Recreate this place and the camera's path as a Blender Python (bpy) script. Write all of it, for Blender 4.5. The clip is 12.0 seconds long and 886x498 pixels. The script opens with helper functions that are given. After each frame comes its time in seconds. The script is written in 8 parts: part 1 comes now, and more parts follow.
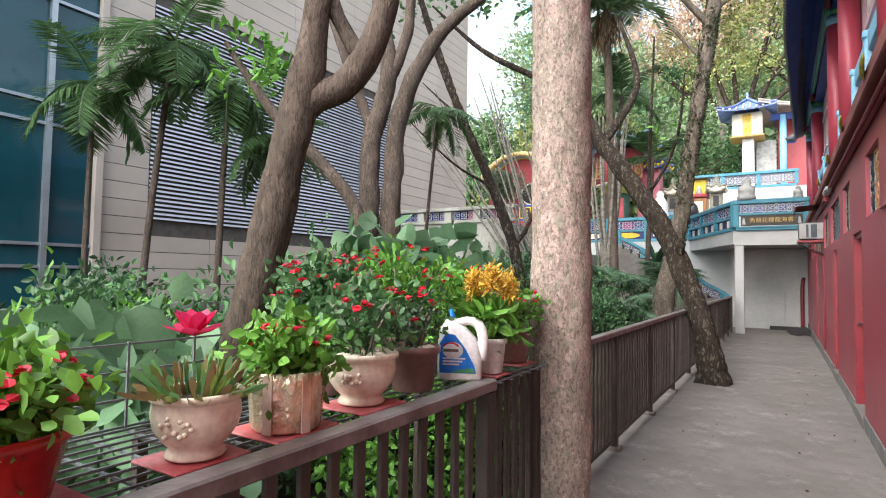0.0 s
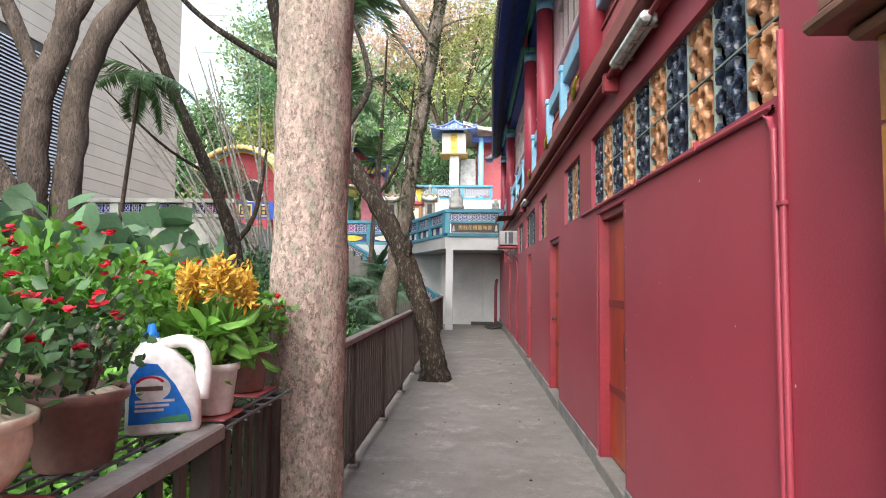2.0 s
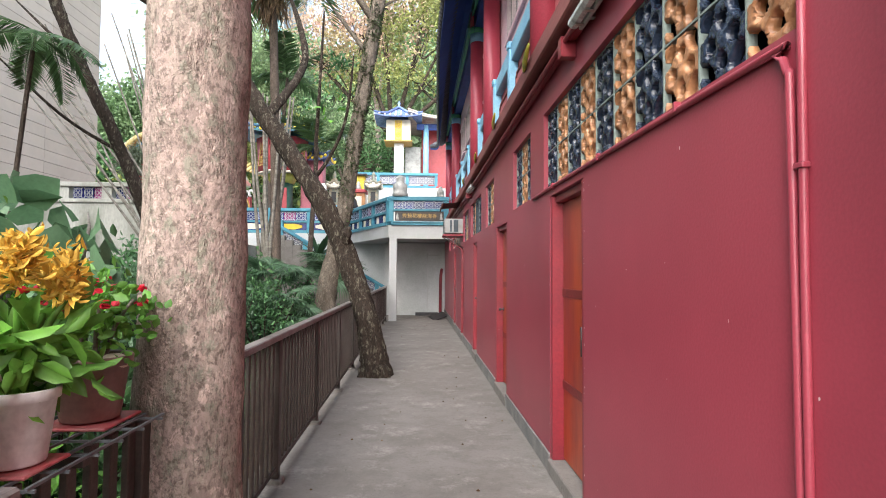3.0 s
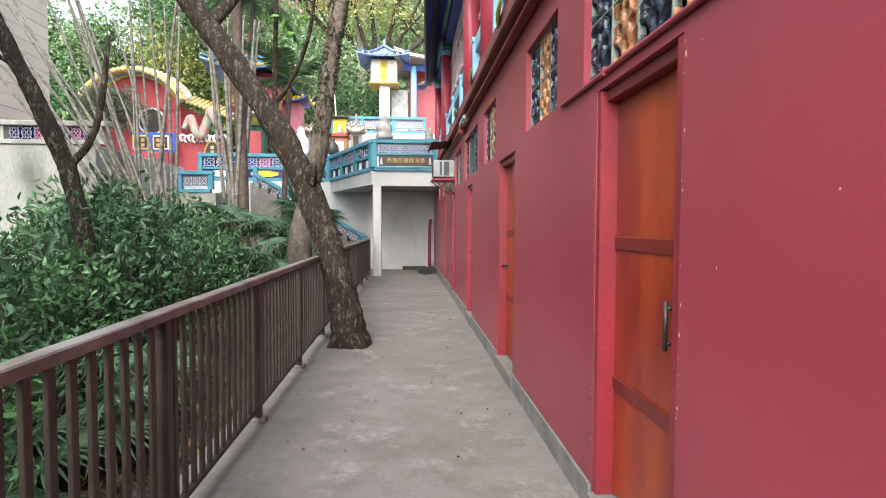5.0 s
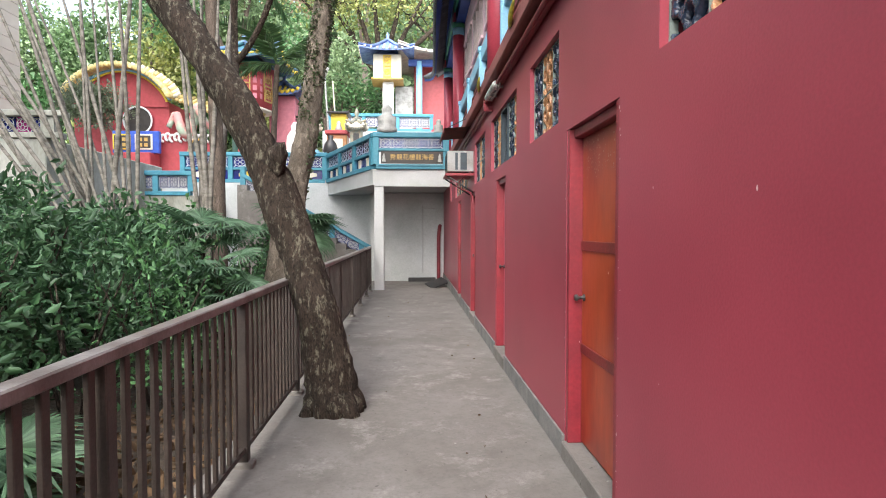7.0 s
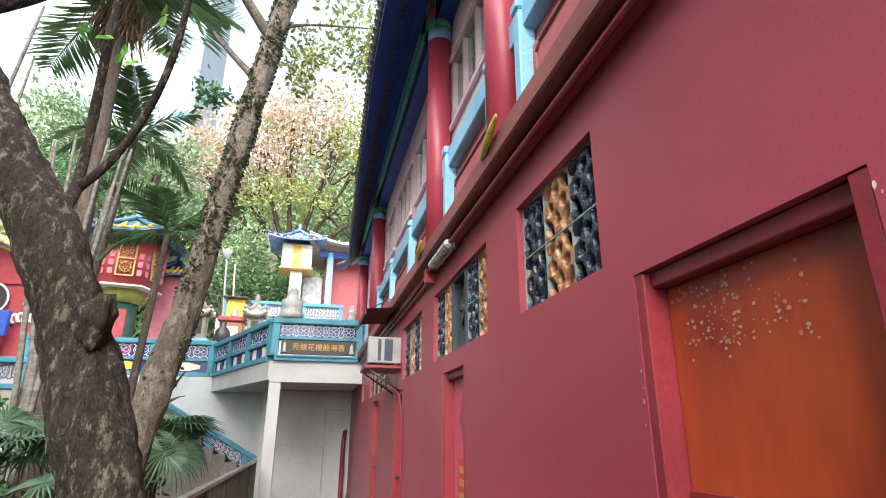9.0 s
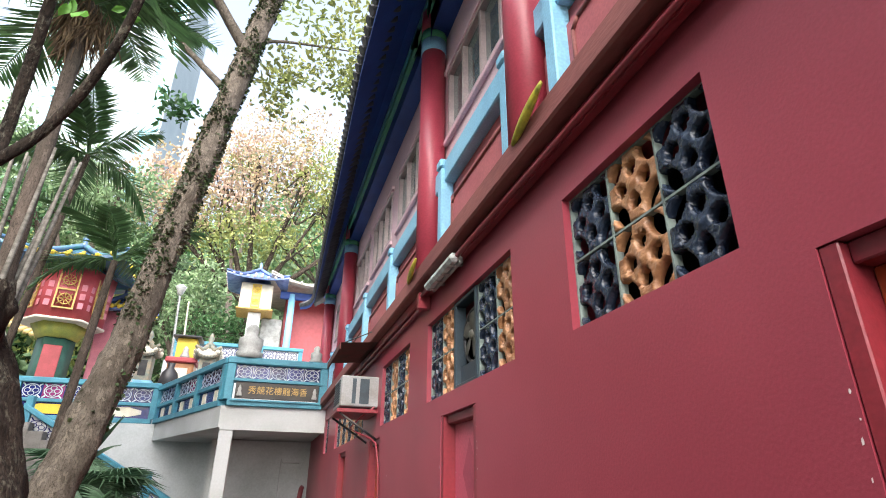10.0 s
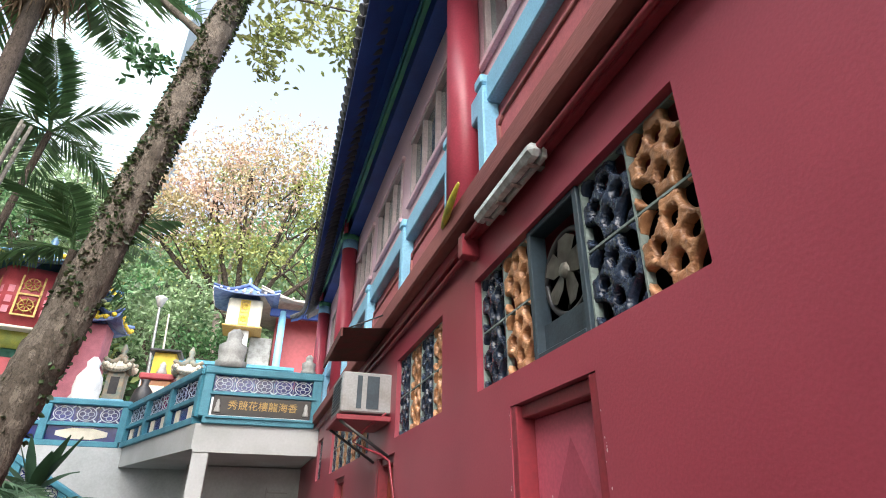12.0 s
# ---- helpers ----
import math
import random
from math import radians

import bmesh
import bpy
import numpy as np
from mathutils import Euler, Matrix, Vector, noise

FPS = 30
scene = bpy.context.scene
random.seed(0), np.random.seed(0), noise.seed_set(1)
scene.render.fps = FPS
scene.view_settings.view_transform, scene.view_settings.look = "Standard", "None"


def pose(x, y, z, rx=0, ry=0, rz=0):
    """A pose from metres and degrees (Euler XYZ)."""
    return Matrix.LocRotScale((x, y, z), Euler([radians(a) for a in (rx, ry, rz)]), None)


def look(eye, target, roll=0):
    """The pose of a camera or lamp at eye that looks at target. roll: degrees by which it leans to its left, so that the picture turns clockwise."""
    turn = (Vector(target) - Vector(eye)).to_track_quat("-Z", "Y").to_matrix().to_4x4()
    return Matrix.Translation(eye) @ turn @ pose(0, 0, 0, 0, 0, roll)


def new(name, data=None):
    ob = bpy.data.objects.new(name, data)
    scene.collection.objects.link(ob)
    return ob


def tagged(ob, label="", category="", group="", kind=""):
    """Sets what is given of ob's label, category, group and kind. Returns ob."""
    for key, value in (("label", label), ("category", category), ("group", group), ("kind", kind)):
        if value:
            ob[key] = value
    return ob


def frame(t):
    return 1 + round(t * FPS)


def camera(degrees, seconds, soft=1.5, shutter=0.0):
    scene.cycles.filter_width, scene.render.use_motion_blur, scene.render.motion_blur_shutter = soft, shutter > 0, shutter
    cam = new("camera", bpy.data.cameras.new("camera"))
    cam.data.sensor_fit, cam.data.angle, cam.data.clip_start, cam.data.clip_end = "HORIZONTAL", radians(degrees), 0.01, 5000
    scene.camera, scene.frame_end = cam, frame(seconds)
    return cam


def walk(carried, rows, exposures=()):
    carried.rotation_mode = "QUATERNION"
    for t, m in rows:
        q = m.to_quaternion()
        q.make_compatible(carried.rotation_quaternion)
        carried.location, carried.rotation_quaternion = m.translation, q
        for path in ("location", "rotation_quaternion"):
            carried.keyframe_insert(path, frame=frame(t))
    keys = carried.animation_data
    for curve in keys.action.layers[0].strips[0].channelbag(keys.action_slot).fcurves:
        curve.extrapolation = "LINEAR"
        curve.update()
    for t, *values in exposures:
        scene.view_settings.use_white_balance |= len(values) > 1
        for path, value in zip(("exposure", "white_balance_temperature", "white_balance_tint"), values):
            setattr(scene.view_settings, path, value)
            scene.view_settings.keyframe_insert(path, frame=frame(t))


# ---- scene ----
cam = camera(77.6, 12.0, soft=1.0)
METRES, EYE, TILT, LEAN, TURN = 8.75, 1.48, -0.45, 0.0, 31.6
ROWS = [
    (0.0, 0.0, 0.0, 0.0, -0.05, 3.19, -0.83),
    (0.5, -0.0002, 0.0216, 0.0002, -8.04, 3.33, -0.72),
    (1.0, -0.0054, 0.0378, -0.0, -14.73, 3.55, -0.72),
    (1.5, -0.0116, 0.0532, 0.001, -22.21, 3.83, -0.72),
    (2.0, 0.0013, 0.0696, -0.0013, -28.56, 3.76, -0.41),
    (2.5, 0.021, 0.0869, -0.0008, -31.95, 3.56, -0.13),
    (3.0, 0.033, 0.1149, -0.0022, -34.24, 2.76, -0.12),
    (3.5, 0.0459, 0.1464, -0.0064, -35.45, 1.04, -0.11),
    (5.5, 0.1605, 0.2983, -0.0097, -35.22, -3.05, 0.12),
    (6.0, 0.1895, 0.3529, -0.0129, -35.02, -3.78, 0.11),
    (6.5, 0.224, 0.4065, -0.0108, -34.88, -3.74, 0.28),
    (7.0, 0.2484, 0.4575, -0.0052, -34.84, -1.58, 0.27),
    (7.5, 0.2726, 0.505, 0.0009, -35.82, 5.1, 0.18),
    (9.5, 0.3596, 0.671, 0.0072, -47.55, 21.59, -0.0),
    (10.0, 0.3781, 0.7121, 0.0076, -49.14, 24.0, -0.17),
    (10.5, 0.4076, 0.7472, 0.0086, -49.56, 25.31, -0.01),
    (11.0, 0.4305, 0.7812, 0.0076, -49.63, 25.77, -0.04),
    (11.5, 0.4523, 0.8146, 0.0077, -49.97, 26.12, -0.1),
    (12.0, 0.4809, 0.8507, 0.0103, -49.85, 26.85, -0.01),
]
walk(cam, [(t, pose(0, 0, EYE, TILT, LEAN, TURN) @ pose(METRES * x, METRES * y, METRES * z, 90 + pitch, roll, yaw)) for t, x, y, z, yaw, pitch, roll in ROWS],
     exposures=[(0.0, 1.92), (1.0, 1.9), (2.0, 1.97), (2.5, 1.99), (3.3, 2.05), (5.5, 2.2), (7.0, 2.2), (7.7, 2.25), (9.5, 2.2), (12.0, 2.05)])

# ---------------------------------------------------------------- world, sun
world = bpy.data.worlds.new("overcast_sky")
scene.world = world
world.use_nodes = True
_n, _l = world.node_tree.nodes, world.node_tree.links
_sky = _n.new("ShaderNodeTexSky")
_sky.sky_type, _sky.sun_disc = "NISHITA", False
_sky.sun_elevation, _sky.sun_rotation = radians(41), radians(201)
_sky.air_density, _sky.dust_density, _sky.ozone_density = 1.0, 3.0, 0.6
_hs = _n.new("ShaderNodeHueSaturation")
_hs.inputs["Saturation"].default_value = 0.62
_l.new(_sky.outputs[0], _hs.inputs["Color"])
_l.new(_hs.outputs[0], _n["Background"].inputs["Color"])
_n["Background"].inputs["Strength"].default_value = 0.15
sun = new("sun", bpy.data.lights.new("sun", "SUN"))
sun.data.energy, sun.data.angle, sun.data.color = 1.7, radians(95), (0.945, 0.965, 1.0)
sun.matrix_world = look((-23, -54, 56), (0, 6, 0))

# ---------------------------------------------------------------- materials
def mat(name, col, col2=None, rough=0.7, metal=0.0, scale=6.0, bump=0.15, bscale=60.0, rnd=0.0,
        stretch=(1, 1, 1), coat=0.0, island=0.0, var=0.25, dist=0.01, thin=0.0, lo=0.4, hi=0.65):
    m = bpy.data.materials.new(name)
    m.use_nodes = True
    n, l = m.node_tree.nodes, m.node_tree.links
    b = n["Principled BSDF"]
    col2 = col2 or tuple(c * 0.75 for c in col)
    tc, mp = n.new("ShaderNodeTexCoord"), n.new("ShaderNodeMapping")
    mp.inputs["Scale"].default_value = stretch
    l.new(tc.outputs["Object"], mp.inputs[0])
    n1, n2 = n.new("ShaderNodeTexNoise"), n.new("ShaderNodeTexNoise")
    n1.inputs["Scale"].default_value, n1.inputs["Detail"].default_value = scale, 6
    n2.inputs["Scale"].default_value, n2.inputs["Detail"].default_value = bscale, 4
    l.new(mp.outputs[0], n1.inputs["Vector"]), l.new(mp.outputs[0], n2.inputs["Vector"])
    rp = n.new("ShaderNodeMapRange")
    rp.inputs["From Min"].default_value, rp.inputs["From Max"].default_value = lo, hi
    l.new(n1.outputs["Fac"], rp.inputs["Value"])
    mx = n.new("ShaderNodeMix")
    mx.data_type = "RGBA"
    mx.inputs["A"].default_value, mx.inputs["B"].default_value = (*col, 1), (*col2, 1)
    l.new(rp.outputs[0], mx.inputs["Factor"])
    hsv = n.new("ShaderNodeHueSaturation")
    l.new(mx.outputs["Result"], hsv.inputs["Color"])
    val = n.new("ShaderNodeMapRange")
    val.inputs["From Min"].default_value, val.inputs["From Max"].default_value = 0.3, 0.7
    val.inputs["To Min"].default_value, val.inputs["To Max"].default_value = 1 - var / 2, 1 + var / 2
    l.new(n2.outputs["Fac"], val.inputs["Value"])
    out = val.outputs[0]
    for amount, kind, socket in ((rnd, "ShaderNodeObjectInfo", "Random"), (island, "ShaderNodeNewGeometry", "Random Per Island")):
        if amount:
            src, mr, mul = n.new(kind), n.new("ShaderNodeMapRange"), n.new("ShaderNodeMath")
            mul.operation = "MULTIPLY"
            mr.inputs["To Min"].default_value, mr.inputs["To Max"].default_value = 1 - amount, 1 + amount
            l.new(src.outputs[socket], mr.inputs["Value"])
            l.new(mr.outputs[0], mul.inputs[0]), l.new(out, mul.inputs[1])
            out = mul.outputs[0]
    l.new(out, hsv.inputs["Value"])
    l.new(hsv.outputs[0], b.inputs["Base Color"])
    b.inputs["Roughness"].default_value, b.inputs["Metallic"].default_value = rough, metal
    b.inputs["Coat Weight"].default_value, b.inputs["Coat Roughness"].default_value = coat, 0.08
    if bump:
        bp = n.new("ShaderNodeBump")
        bp.inputs["Strength"].default_value, bp.inputs["Distance"].default_value = bump, dist
        l.new(n2.outputs["Fac"], bp.inputs["Height"]), l.new(bp.outputs[0], b.inputs["Normal"])
    if thin:
        tr, ms = n.new("ShaderNodeBsdfTranslucent"), n.new("ShaderNodeMixShader")
        ms.inputs[0].default_value = thin
        l.new(hsv.outputs[0], tr.inputs["Color"])
        l.new(b.outputs[0], ms.inputs[1]), l.new(tr.outputs[0], ms.inputs[2])
        l.new(ms.outputs[0], n["Material Output"].inputs["Surface"])
    return m


def leafy(name, col, col2, rough=0.45, scale=1.5):
    return mat(name, col, col2, rough=rough, scale=scale, bump=0, island=0.4, thin=0.35, var=0.2, lo=0.35, hi=0.65)


def bark(name, base, base2, lichen, crack, cells=26.0, flat=0.55, cover=0.5, depth=0.010, lift=0.9):
    """Flaking bark: uneven plates with dark cracks between, blotched by lichen at two scales."""
    m = bpy.data.materials.new(name)
    m.use_nodes = True
    n, l = m.node_tree.nodes, m.node_tree.links
    b = n["Principled BSDF"]
    b.inputs["Roughness"].default_value = 0.92
    b.inputs["Specular IOR Level"].default_value = 0.25
    tc, mp = n.new("ShaderNodeTexCoord"), n.new("ShaderNodeMapping")
    mp.inputs["Scale"].default_value = (1, 1, flat)
    l.new(tc.outputs["Object"], mp.inputs[0])

    def tex(scale, detail=6, rough=0.6, src=None):
        t = n.new("ShaderNodeTexNoise")
        t.inputs["Scale"].default_value, t.inputs["Detail"].default_value, t.inputs["Roughness"].default_value = scale, detail, rough
        l.new(src or mp.outputs[0], t.inputs["Vector"])
        return t

    def ramp(sock, a, z, lo=0.0, hi=1.0):
        r = n.new("ShaderNodeMapRange")
        for key, v in (("From Min", a), ("From Max", z), ("To Min", lo), ("To Max", hi)):
            r.inputs[key].default_value = v
        l.new(sock, r.inputs["Value"])
        return r.outputs[0]

    def blend(fac, a, z, how="MIX"):
        x = n.new("ShaderNodeMix")
        x.data_type, x.blend_type = "RGBA", how
        l.new(fac, x.inputs["Factor"])
        for key, v in (("A", a), ("B", z)):
            if isinstance(v, tuple):
                x.inputs[key].default_value = (*v, 1)
            else:
                l.new(v, x.inputs[key])
        return x.outputs["Result"]

    warp = n.new("ShaderNodeVectorMath")
    warp.operation = "MULTIPLY_ADD"
    wn = tex(cells * 0.7, 3)
    l.new(wn.outputs["Color"], warp.inputs[0])
    warp.inputs[1].default_value = (0.11, 0.11, 0.11)
    l.new(mp.outputs[0], warp.inputs[2])
    vo = n.new("ShaderNodeTexVoronoi")
    vo.feature = "DISTANCE_TO_EDGE"
    vo.inputs["Scale"].default_value = cells
    l.new(warp.outputs[0], vo.inputs["Vector"])
    part_ = n.new("ShaderNodeMath")
    part_.operation = "MULTIPLY"
    l.new(ramp(vo.outputs["Distance"], 0.0, 0.16, 0.0, 0.45), part_.inputs[0])
    l.new(ramp(tex(14, 4).outputs["Fac"], 0.42, 0.60, 0.1, 1.0), part_.inputs[1])
    plate = part_.outputs[0]
    gap = tex(16, 5)
    col = blend(ramp(tex(3.5, 8, 0.7).outputs["Fac"], 0.40, 0.60), base, base2)
    fl = n.new("ShaderNodeTexVoronoi")
    fl.inputs["Scale"].default_value = cells * 1.3
    l.new(warp.outputs[0], fl.inputs["Vector"])
    sep = n.new("ShaderNodeSeparateColor")
    l.new(fl.outputs["Color"], sep.inputs[0])
    col = blend(ramp(sep.outputs[0], 0.0, 1.0, 0.0, 0.75), col, tuple(c * 0.55 for c in base))
    col = blend(ramp(sep.outputs[1], 0.7, 1.0, 0.0, 0.5), col, tuple(min(1.0, c * 1.5) for c in base))
    col = blend(ramp(tex(22, 8, 0.72).outputs["Fac"], 0.62 - 0.16 * cover, 0.70 - 0.16 * cover, 0.0, 0.85), col, lichen)
    col = blend(ramp(tex(70, 5, 0.7).outputs["Fac"], 0.50, 0.62, 0.0, 0.65), col, crack)
    edge = n.new("ShaderNodeMath")
    edge.operation = "MULTIPLY"
    l.new(ramp(vo.outputs["Distance"], 0.0, 0.07, 0.7, 0.0), edge.inputs[0])
    l.new(ramp(gap.outputs["Fac"], 0.50, 0.66), edge.inputs[1])
    col = blend(edge.outputs[0], col, crack)
    l.new(col, b.inputs["Base Color"])
    add = n.new("ShaderNodeMath")
    add.operation = "MULTIPLY_ADD"
    l.new(tex(60, 8, 0.7).outputs["Fac"], add.inputs[0])
    add.inputs[1].default_value = 1.5
    l.new(plate, add.inputs[2])
    bp = n.new("ShaderNodeBump")
    bp.inputs["Strength"].default_value, bp.inputs["Distance"].default_value = lift, depth
    l.new(add.outputs[0], bp.inputs["Height"])
    l.new(bp.outputs[0], b.inputs["Normal"])
    return m


def slab_material(name):
    """Worn concrete: broad stains, mottling, fine grit, pale scuffs and dark specks."""
    m = bpy.data.materials.new(name)
    m.use_nodes = True
    n, l = m.node_tree.nodes, m.node_tree.links
    b = n["Principled BSDF"]
    b.inputs["Roughness"].default_value = 0.88
    tc = n.new("ShaderNodeTexCoord")

    def tex(scale, detail, rough, a, z, hi):
        t, r = n.new("ShaderNodeTexNoise"), n.new("ShaderNodeMapRange")
        t.inputs["Scale"].default_value, t.inputs["Detail"].default_value, t.inputs["Roughness"].default_value = scale, detail, rough
        l.new(tc.outputs["Object"], t.inputs["Vector"])
        r.inputs["From Min"].default_value, r.inputs["From Max"].default_value, r.inputs["To Max"].default_value = a, z, hi
        l.new(t.outputs["Fac"], r.inputs["Value"])
        return r.outputs[0], t.outputs["Fac"]

    col = None
    for scale, detail, rough, a, z, hi, c in ((0.8, 5, 0.6, 0.42, 0.66, 0.8, (0.128, 0.116, 0.102)), (4.5, 10, 0.76, 0.45, 0.66, 0.7, (0.115, 0.105, 0.093)),
                                              (2.2, 12, 0.82, 0.53, 0.68, 0.9, (0.30, 0.285, 0.262)), (38, 8, 0.75, 0.50, 0.72, 0.6, (0.098, 0.089, 0.078)),
                                              (16, 4, 0.6, 0.70, 0.76, 0.8, (0.33, 0.31, 0.28)), (26, 2, 0.5, 0.72, 0.76, 0.7, (0.06, 0.05, 0.045))):
        f, raw = tex(scale, detail, rough, a, z, hi)
        x = n.new("ShaderNodeMix")
        x.data_type = "RGBA"
        l.new(f, x.inputs["Factor"])
        x.inputs["A"].default_value, x.inputs["B"].default_value = (0.185, 0.172, 0.157, 1), (*c, 1)
        if col:
            l.new(col, x.inputs["A"])
        col = x.outputs["Result"]
    l.new(col, b.inputs["Base Color"])
    f, raw = tex(90, 8, 0.75, 0, 1, 1)
    bp = n.new("ShaderNodeBump")
    bp.inputs["Strength"].default_value, bp.inputs["Distance"].default_value = 0.35, 0.004
    l.new(raw, bp.inputs["Height"])
    l.new(bp.outputs[0], b.inputs["Normal"])
    return m


M_RED = mat("red_masonry_paint", (0.295, 0.042, 0.064), (0.245, 0.033, 0.052), rough=0.42, scale=1.1, bscale=90, bump=0.14, var=0.14, dist=0.004)
M_REDTRIM = mat("red_gloss_trim", (0.22, 0.02, 0.03), (0.17, 0.018, 0.027), rough=0.4, scale=3, bscale=50, bump=0.1)
M_COLUMN = mat("red_column_paint", (0.36, 0.045, 0.072), (0.30, 0.036, 0.06), rough=0.42, scale=2, bump=0.06)
M_LEDGE = mat("brown_red_ledge", (0.235, 0.075, 0.066), (0.16, 0.045, 0.042), rough=0.75, scale=2.5, bscale=40, bump=0.25, stretch=(1, 0.4, 2))
M_PINK = mat("pale_pink_wall", (0.74, 0.52, 0.57), (0.66, 0.45, 0.51), rough=0.7, scale=2, bump=0.1)
M_ROSE = mat("rose_panel_paint", (0.42, 0.11, 0.12), (0.36, 0.09, 0.10), rough=0.6, scale=3, bump=0.1)
M_SKYBLUE = mat("light_blue_paint", (0.24, 0.52, 0.70), (0.20, 0.44, 0.62), rough=0.5, scale=4, bump=0.1)
M_NAVY = mat("navy_soffit_paint", (0.02, 0.065, 0.28), (0.014, 0.045, 0.20), rough=0.6, scale=3, bump=0.1)
M_GREEN = mat("green_fascia_paint", (0.10, 0.42, 0.20), (0.08, 0.32, 0.25), rough=0.5, scale=5, bump=0.1)
M_TURQ = mat("turquoise_paint", (0.060, 0.255, 0.335), (0.045, 0.195, 0.265), rough=0.55, scale=4, bscale=50, bump=0.15, var=0.3)
M_COBALT = mat("cobalt_glaze", (0.010, 0.018, 0.15), (0.006, 0.010, 0.09), rough=0.2, scale=8, bump=0.1, rnd=0.35)
M_WHITE = mat("white_paint", (0.47, 0.48, 0.48), (0.40, 0.41, 0.40), rough=0.6, scale=1.2, bscale=30, bump=0.1, var=0.1)
M_WHITEWALL = mat("stained_white_render", (0.50, 0.52, 0.52), (0.38, 0.40, 0.39), rough=0.8, scale=0.9, bscale=25, bump=0.2, var=0.14)
M_CONC = slab_material("worn_concrete")
M_SKIRT = mat("grey_skirting", (0.13, 0.13, 0.125), (0.20, 0.19, 0.18), rough=0.85, scale=5, bump=0.25)
M_MOSSY = mat("mossy_concrete", (0.42, 0.42, 0.37), (0.13, 0.14, 0.10), rough=0.9, scale=1.2, bscale=25, bump=0.4, stretch=(1, 1, 0.4), lo=0.42, hi=0.72)
M_DOOR = mat("orange_red_steel_door", (0.33, 0.050, 0.015), (0.19, 0.019, 0.012), rough=0.34, scale=1.9, bscale=12, bump=0.08, stretch=(1, 1.6, 0.55), var=0.2, lo=0.40, hi=0.62)
M_DOORPINK = mat("pink_red_door", (0.46, 0.09, 0.13), (0.40, 0.07, 0.11), rough=0.4, scale=2, bump=0.05)
M_DOORPATCH = mat("faded_paint_patch", (0.42, 0.25, 0.21), (0.32, 0.11, 0.08), rough=0.6, scale=30, bump=0.1)
M_FENCE = mat("brown_painted_steel", (0.054, 0.041, 0.034), (0.033, 0.025, 0.021), rough=0.5, scale=6, bscale=80, bump=0.12, rnd=0.2, var=0.4)
# brown rail: wear and the grey sheen of the sky share this colour
M_RAILTOP = mat("worn_rail_with_sheen", (0.225, 0.205, 0.197), (0.11, 0.088, 0.082), rough=0.32, scale=5, bscale=60, bump=0.15)
M_WIRE = mat("grey_plastic_wire", (0.16, 0.18, 0.19), (0.10, 0.11, 0.12), rough=0.4, scale=10, bump=0)
M_TILERED = mat("red_plastic_mat", (0.46, 0.075, 0.085), (0.52, 0.22, 0.22), rough=0.5, scale=9, bump=0.1)
M_DARKGLAZE = mat("dark_blue_glaze", (0.011, 0.018, 0.036), (0.024, 0.037, 0.064), rough=0.26, scale=20, bscale=50, bump=0.7, coat=0.2, rnd=0.3)
M_OCHRE = mat("ochre_glaze", (0.44, 0.22, 0.105), (0.28, 0.125, 0.055), rough=0.38, scale=14, bscale=45, bump=0.6, coat=0.1, rnd=0.2)
M_GROUT = mat("green_grey_grout", (0.21, 0.26, 0.235), (0.13, 0.155, 0.145), rough=0.85, scale=20, bump=0.2)
# near-black colour that puts the shade of unlit rooms into their surfaces
M_DARK = mat("painted_room_shade", (0.022, 0.022, 0.024), (0.015, 0.015, 0.016), rough=0.9, scale=4, bump=0)
M_BLACK = mat("black_metal", (0.02, 0.02, 0.022), (0.035, 0.03, 0.028), rough=0.45, scale=12, bump=0.1)
M_CHROME = mat("worn_steel", (0.45, 0.44, 0.42), (0.30, 0.29, 0.27), rough=0.35, metal=0.8, scale=12, bump=0.1)
M_BEIGE = mat("beige_cladding", (0.50, 0.43, 0.36), (0.44, 0.375, 0.31), rough=0.6, scale=0.5, bscale=4, bump=0.05, rnd=0.04, var=0.08)
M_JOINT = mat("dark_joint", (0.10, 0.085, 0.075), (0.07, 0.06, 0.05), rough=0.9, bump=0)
M_LOUVRE = mat("grey_blue_louvre", (0.46, 0.49, 0.53), (0.40, 0.43, 0.47), rough=0.5, metal=0.0, scale=0.6, bump=0)
M_ALU = mat("aluminium_mullion", (0.42, 0.46, 0.48), (0.36, 0.40, 0.42), rough=0.35, metal=0.6, scale=3, bump=0)
M_SOIL = mat("leaf_litter_soil", (0.055, 0.038, 0.026), (0.025, 0.02, 0.013), rough=0.95, scale=2.5, bscale=22, bump=0.8, var=0.6, dist=0.05)
M_BARK1 = bark("mottled_pale_bark", (0.54, 0.41, 0.36), (0.46, 0.395, 0.325), (0.31, 0.30, 0.235), (0.10, 0.082, 0.066), 38.0, 0.62, 0.60, 0.014, 1.0)
M_BARK2 = bark("dark_rough_bark", (0.060, 0.042, 0.031), (0.034, 0.026, 0.018), (0.19, 0.175, 0.13), (0.006, 0.005, 0.004), 36.0, 0.40, 0.55, 0.024, 1.0)
M_BARK3 = bark("grey_brown_bark", (0.15, 0.115, 0.092), (0.085, 0.068, 0.052), (0.22, 0.20, 0.165), (0.03, 0.024, 0.018), 22.0, 0.3, 0.0, 0.014, 1.0)
M_BARKPALE = bark("pale_grey_bark", (0.20, 0.165, 0.13), (0.10, 0.08, 0.06), (0.30, 0.28, 0.225), (0.035, 0.028, 0.02), 20.0, 0.5, 0.1, 0.015, 1.0)
M_STEM = mat("grey_stem", (0.22, 0.20, 0.17), (0.10, 0.09, 0.07), rough=0.8, scale=5, bump=0.3, stretch=(1, 1, 2.5), var=0.5)
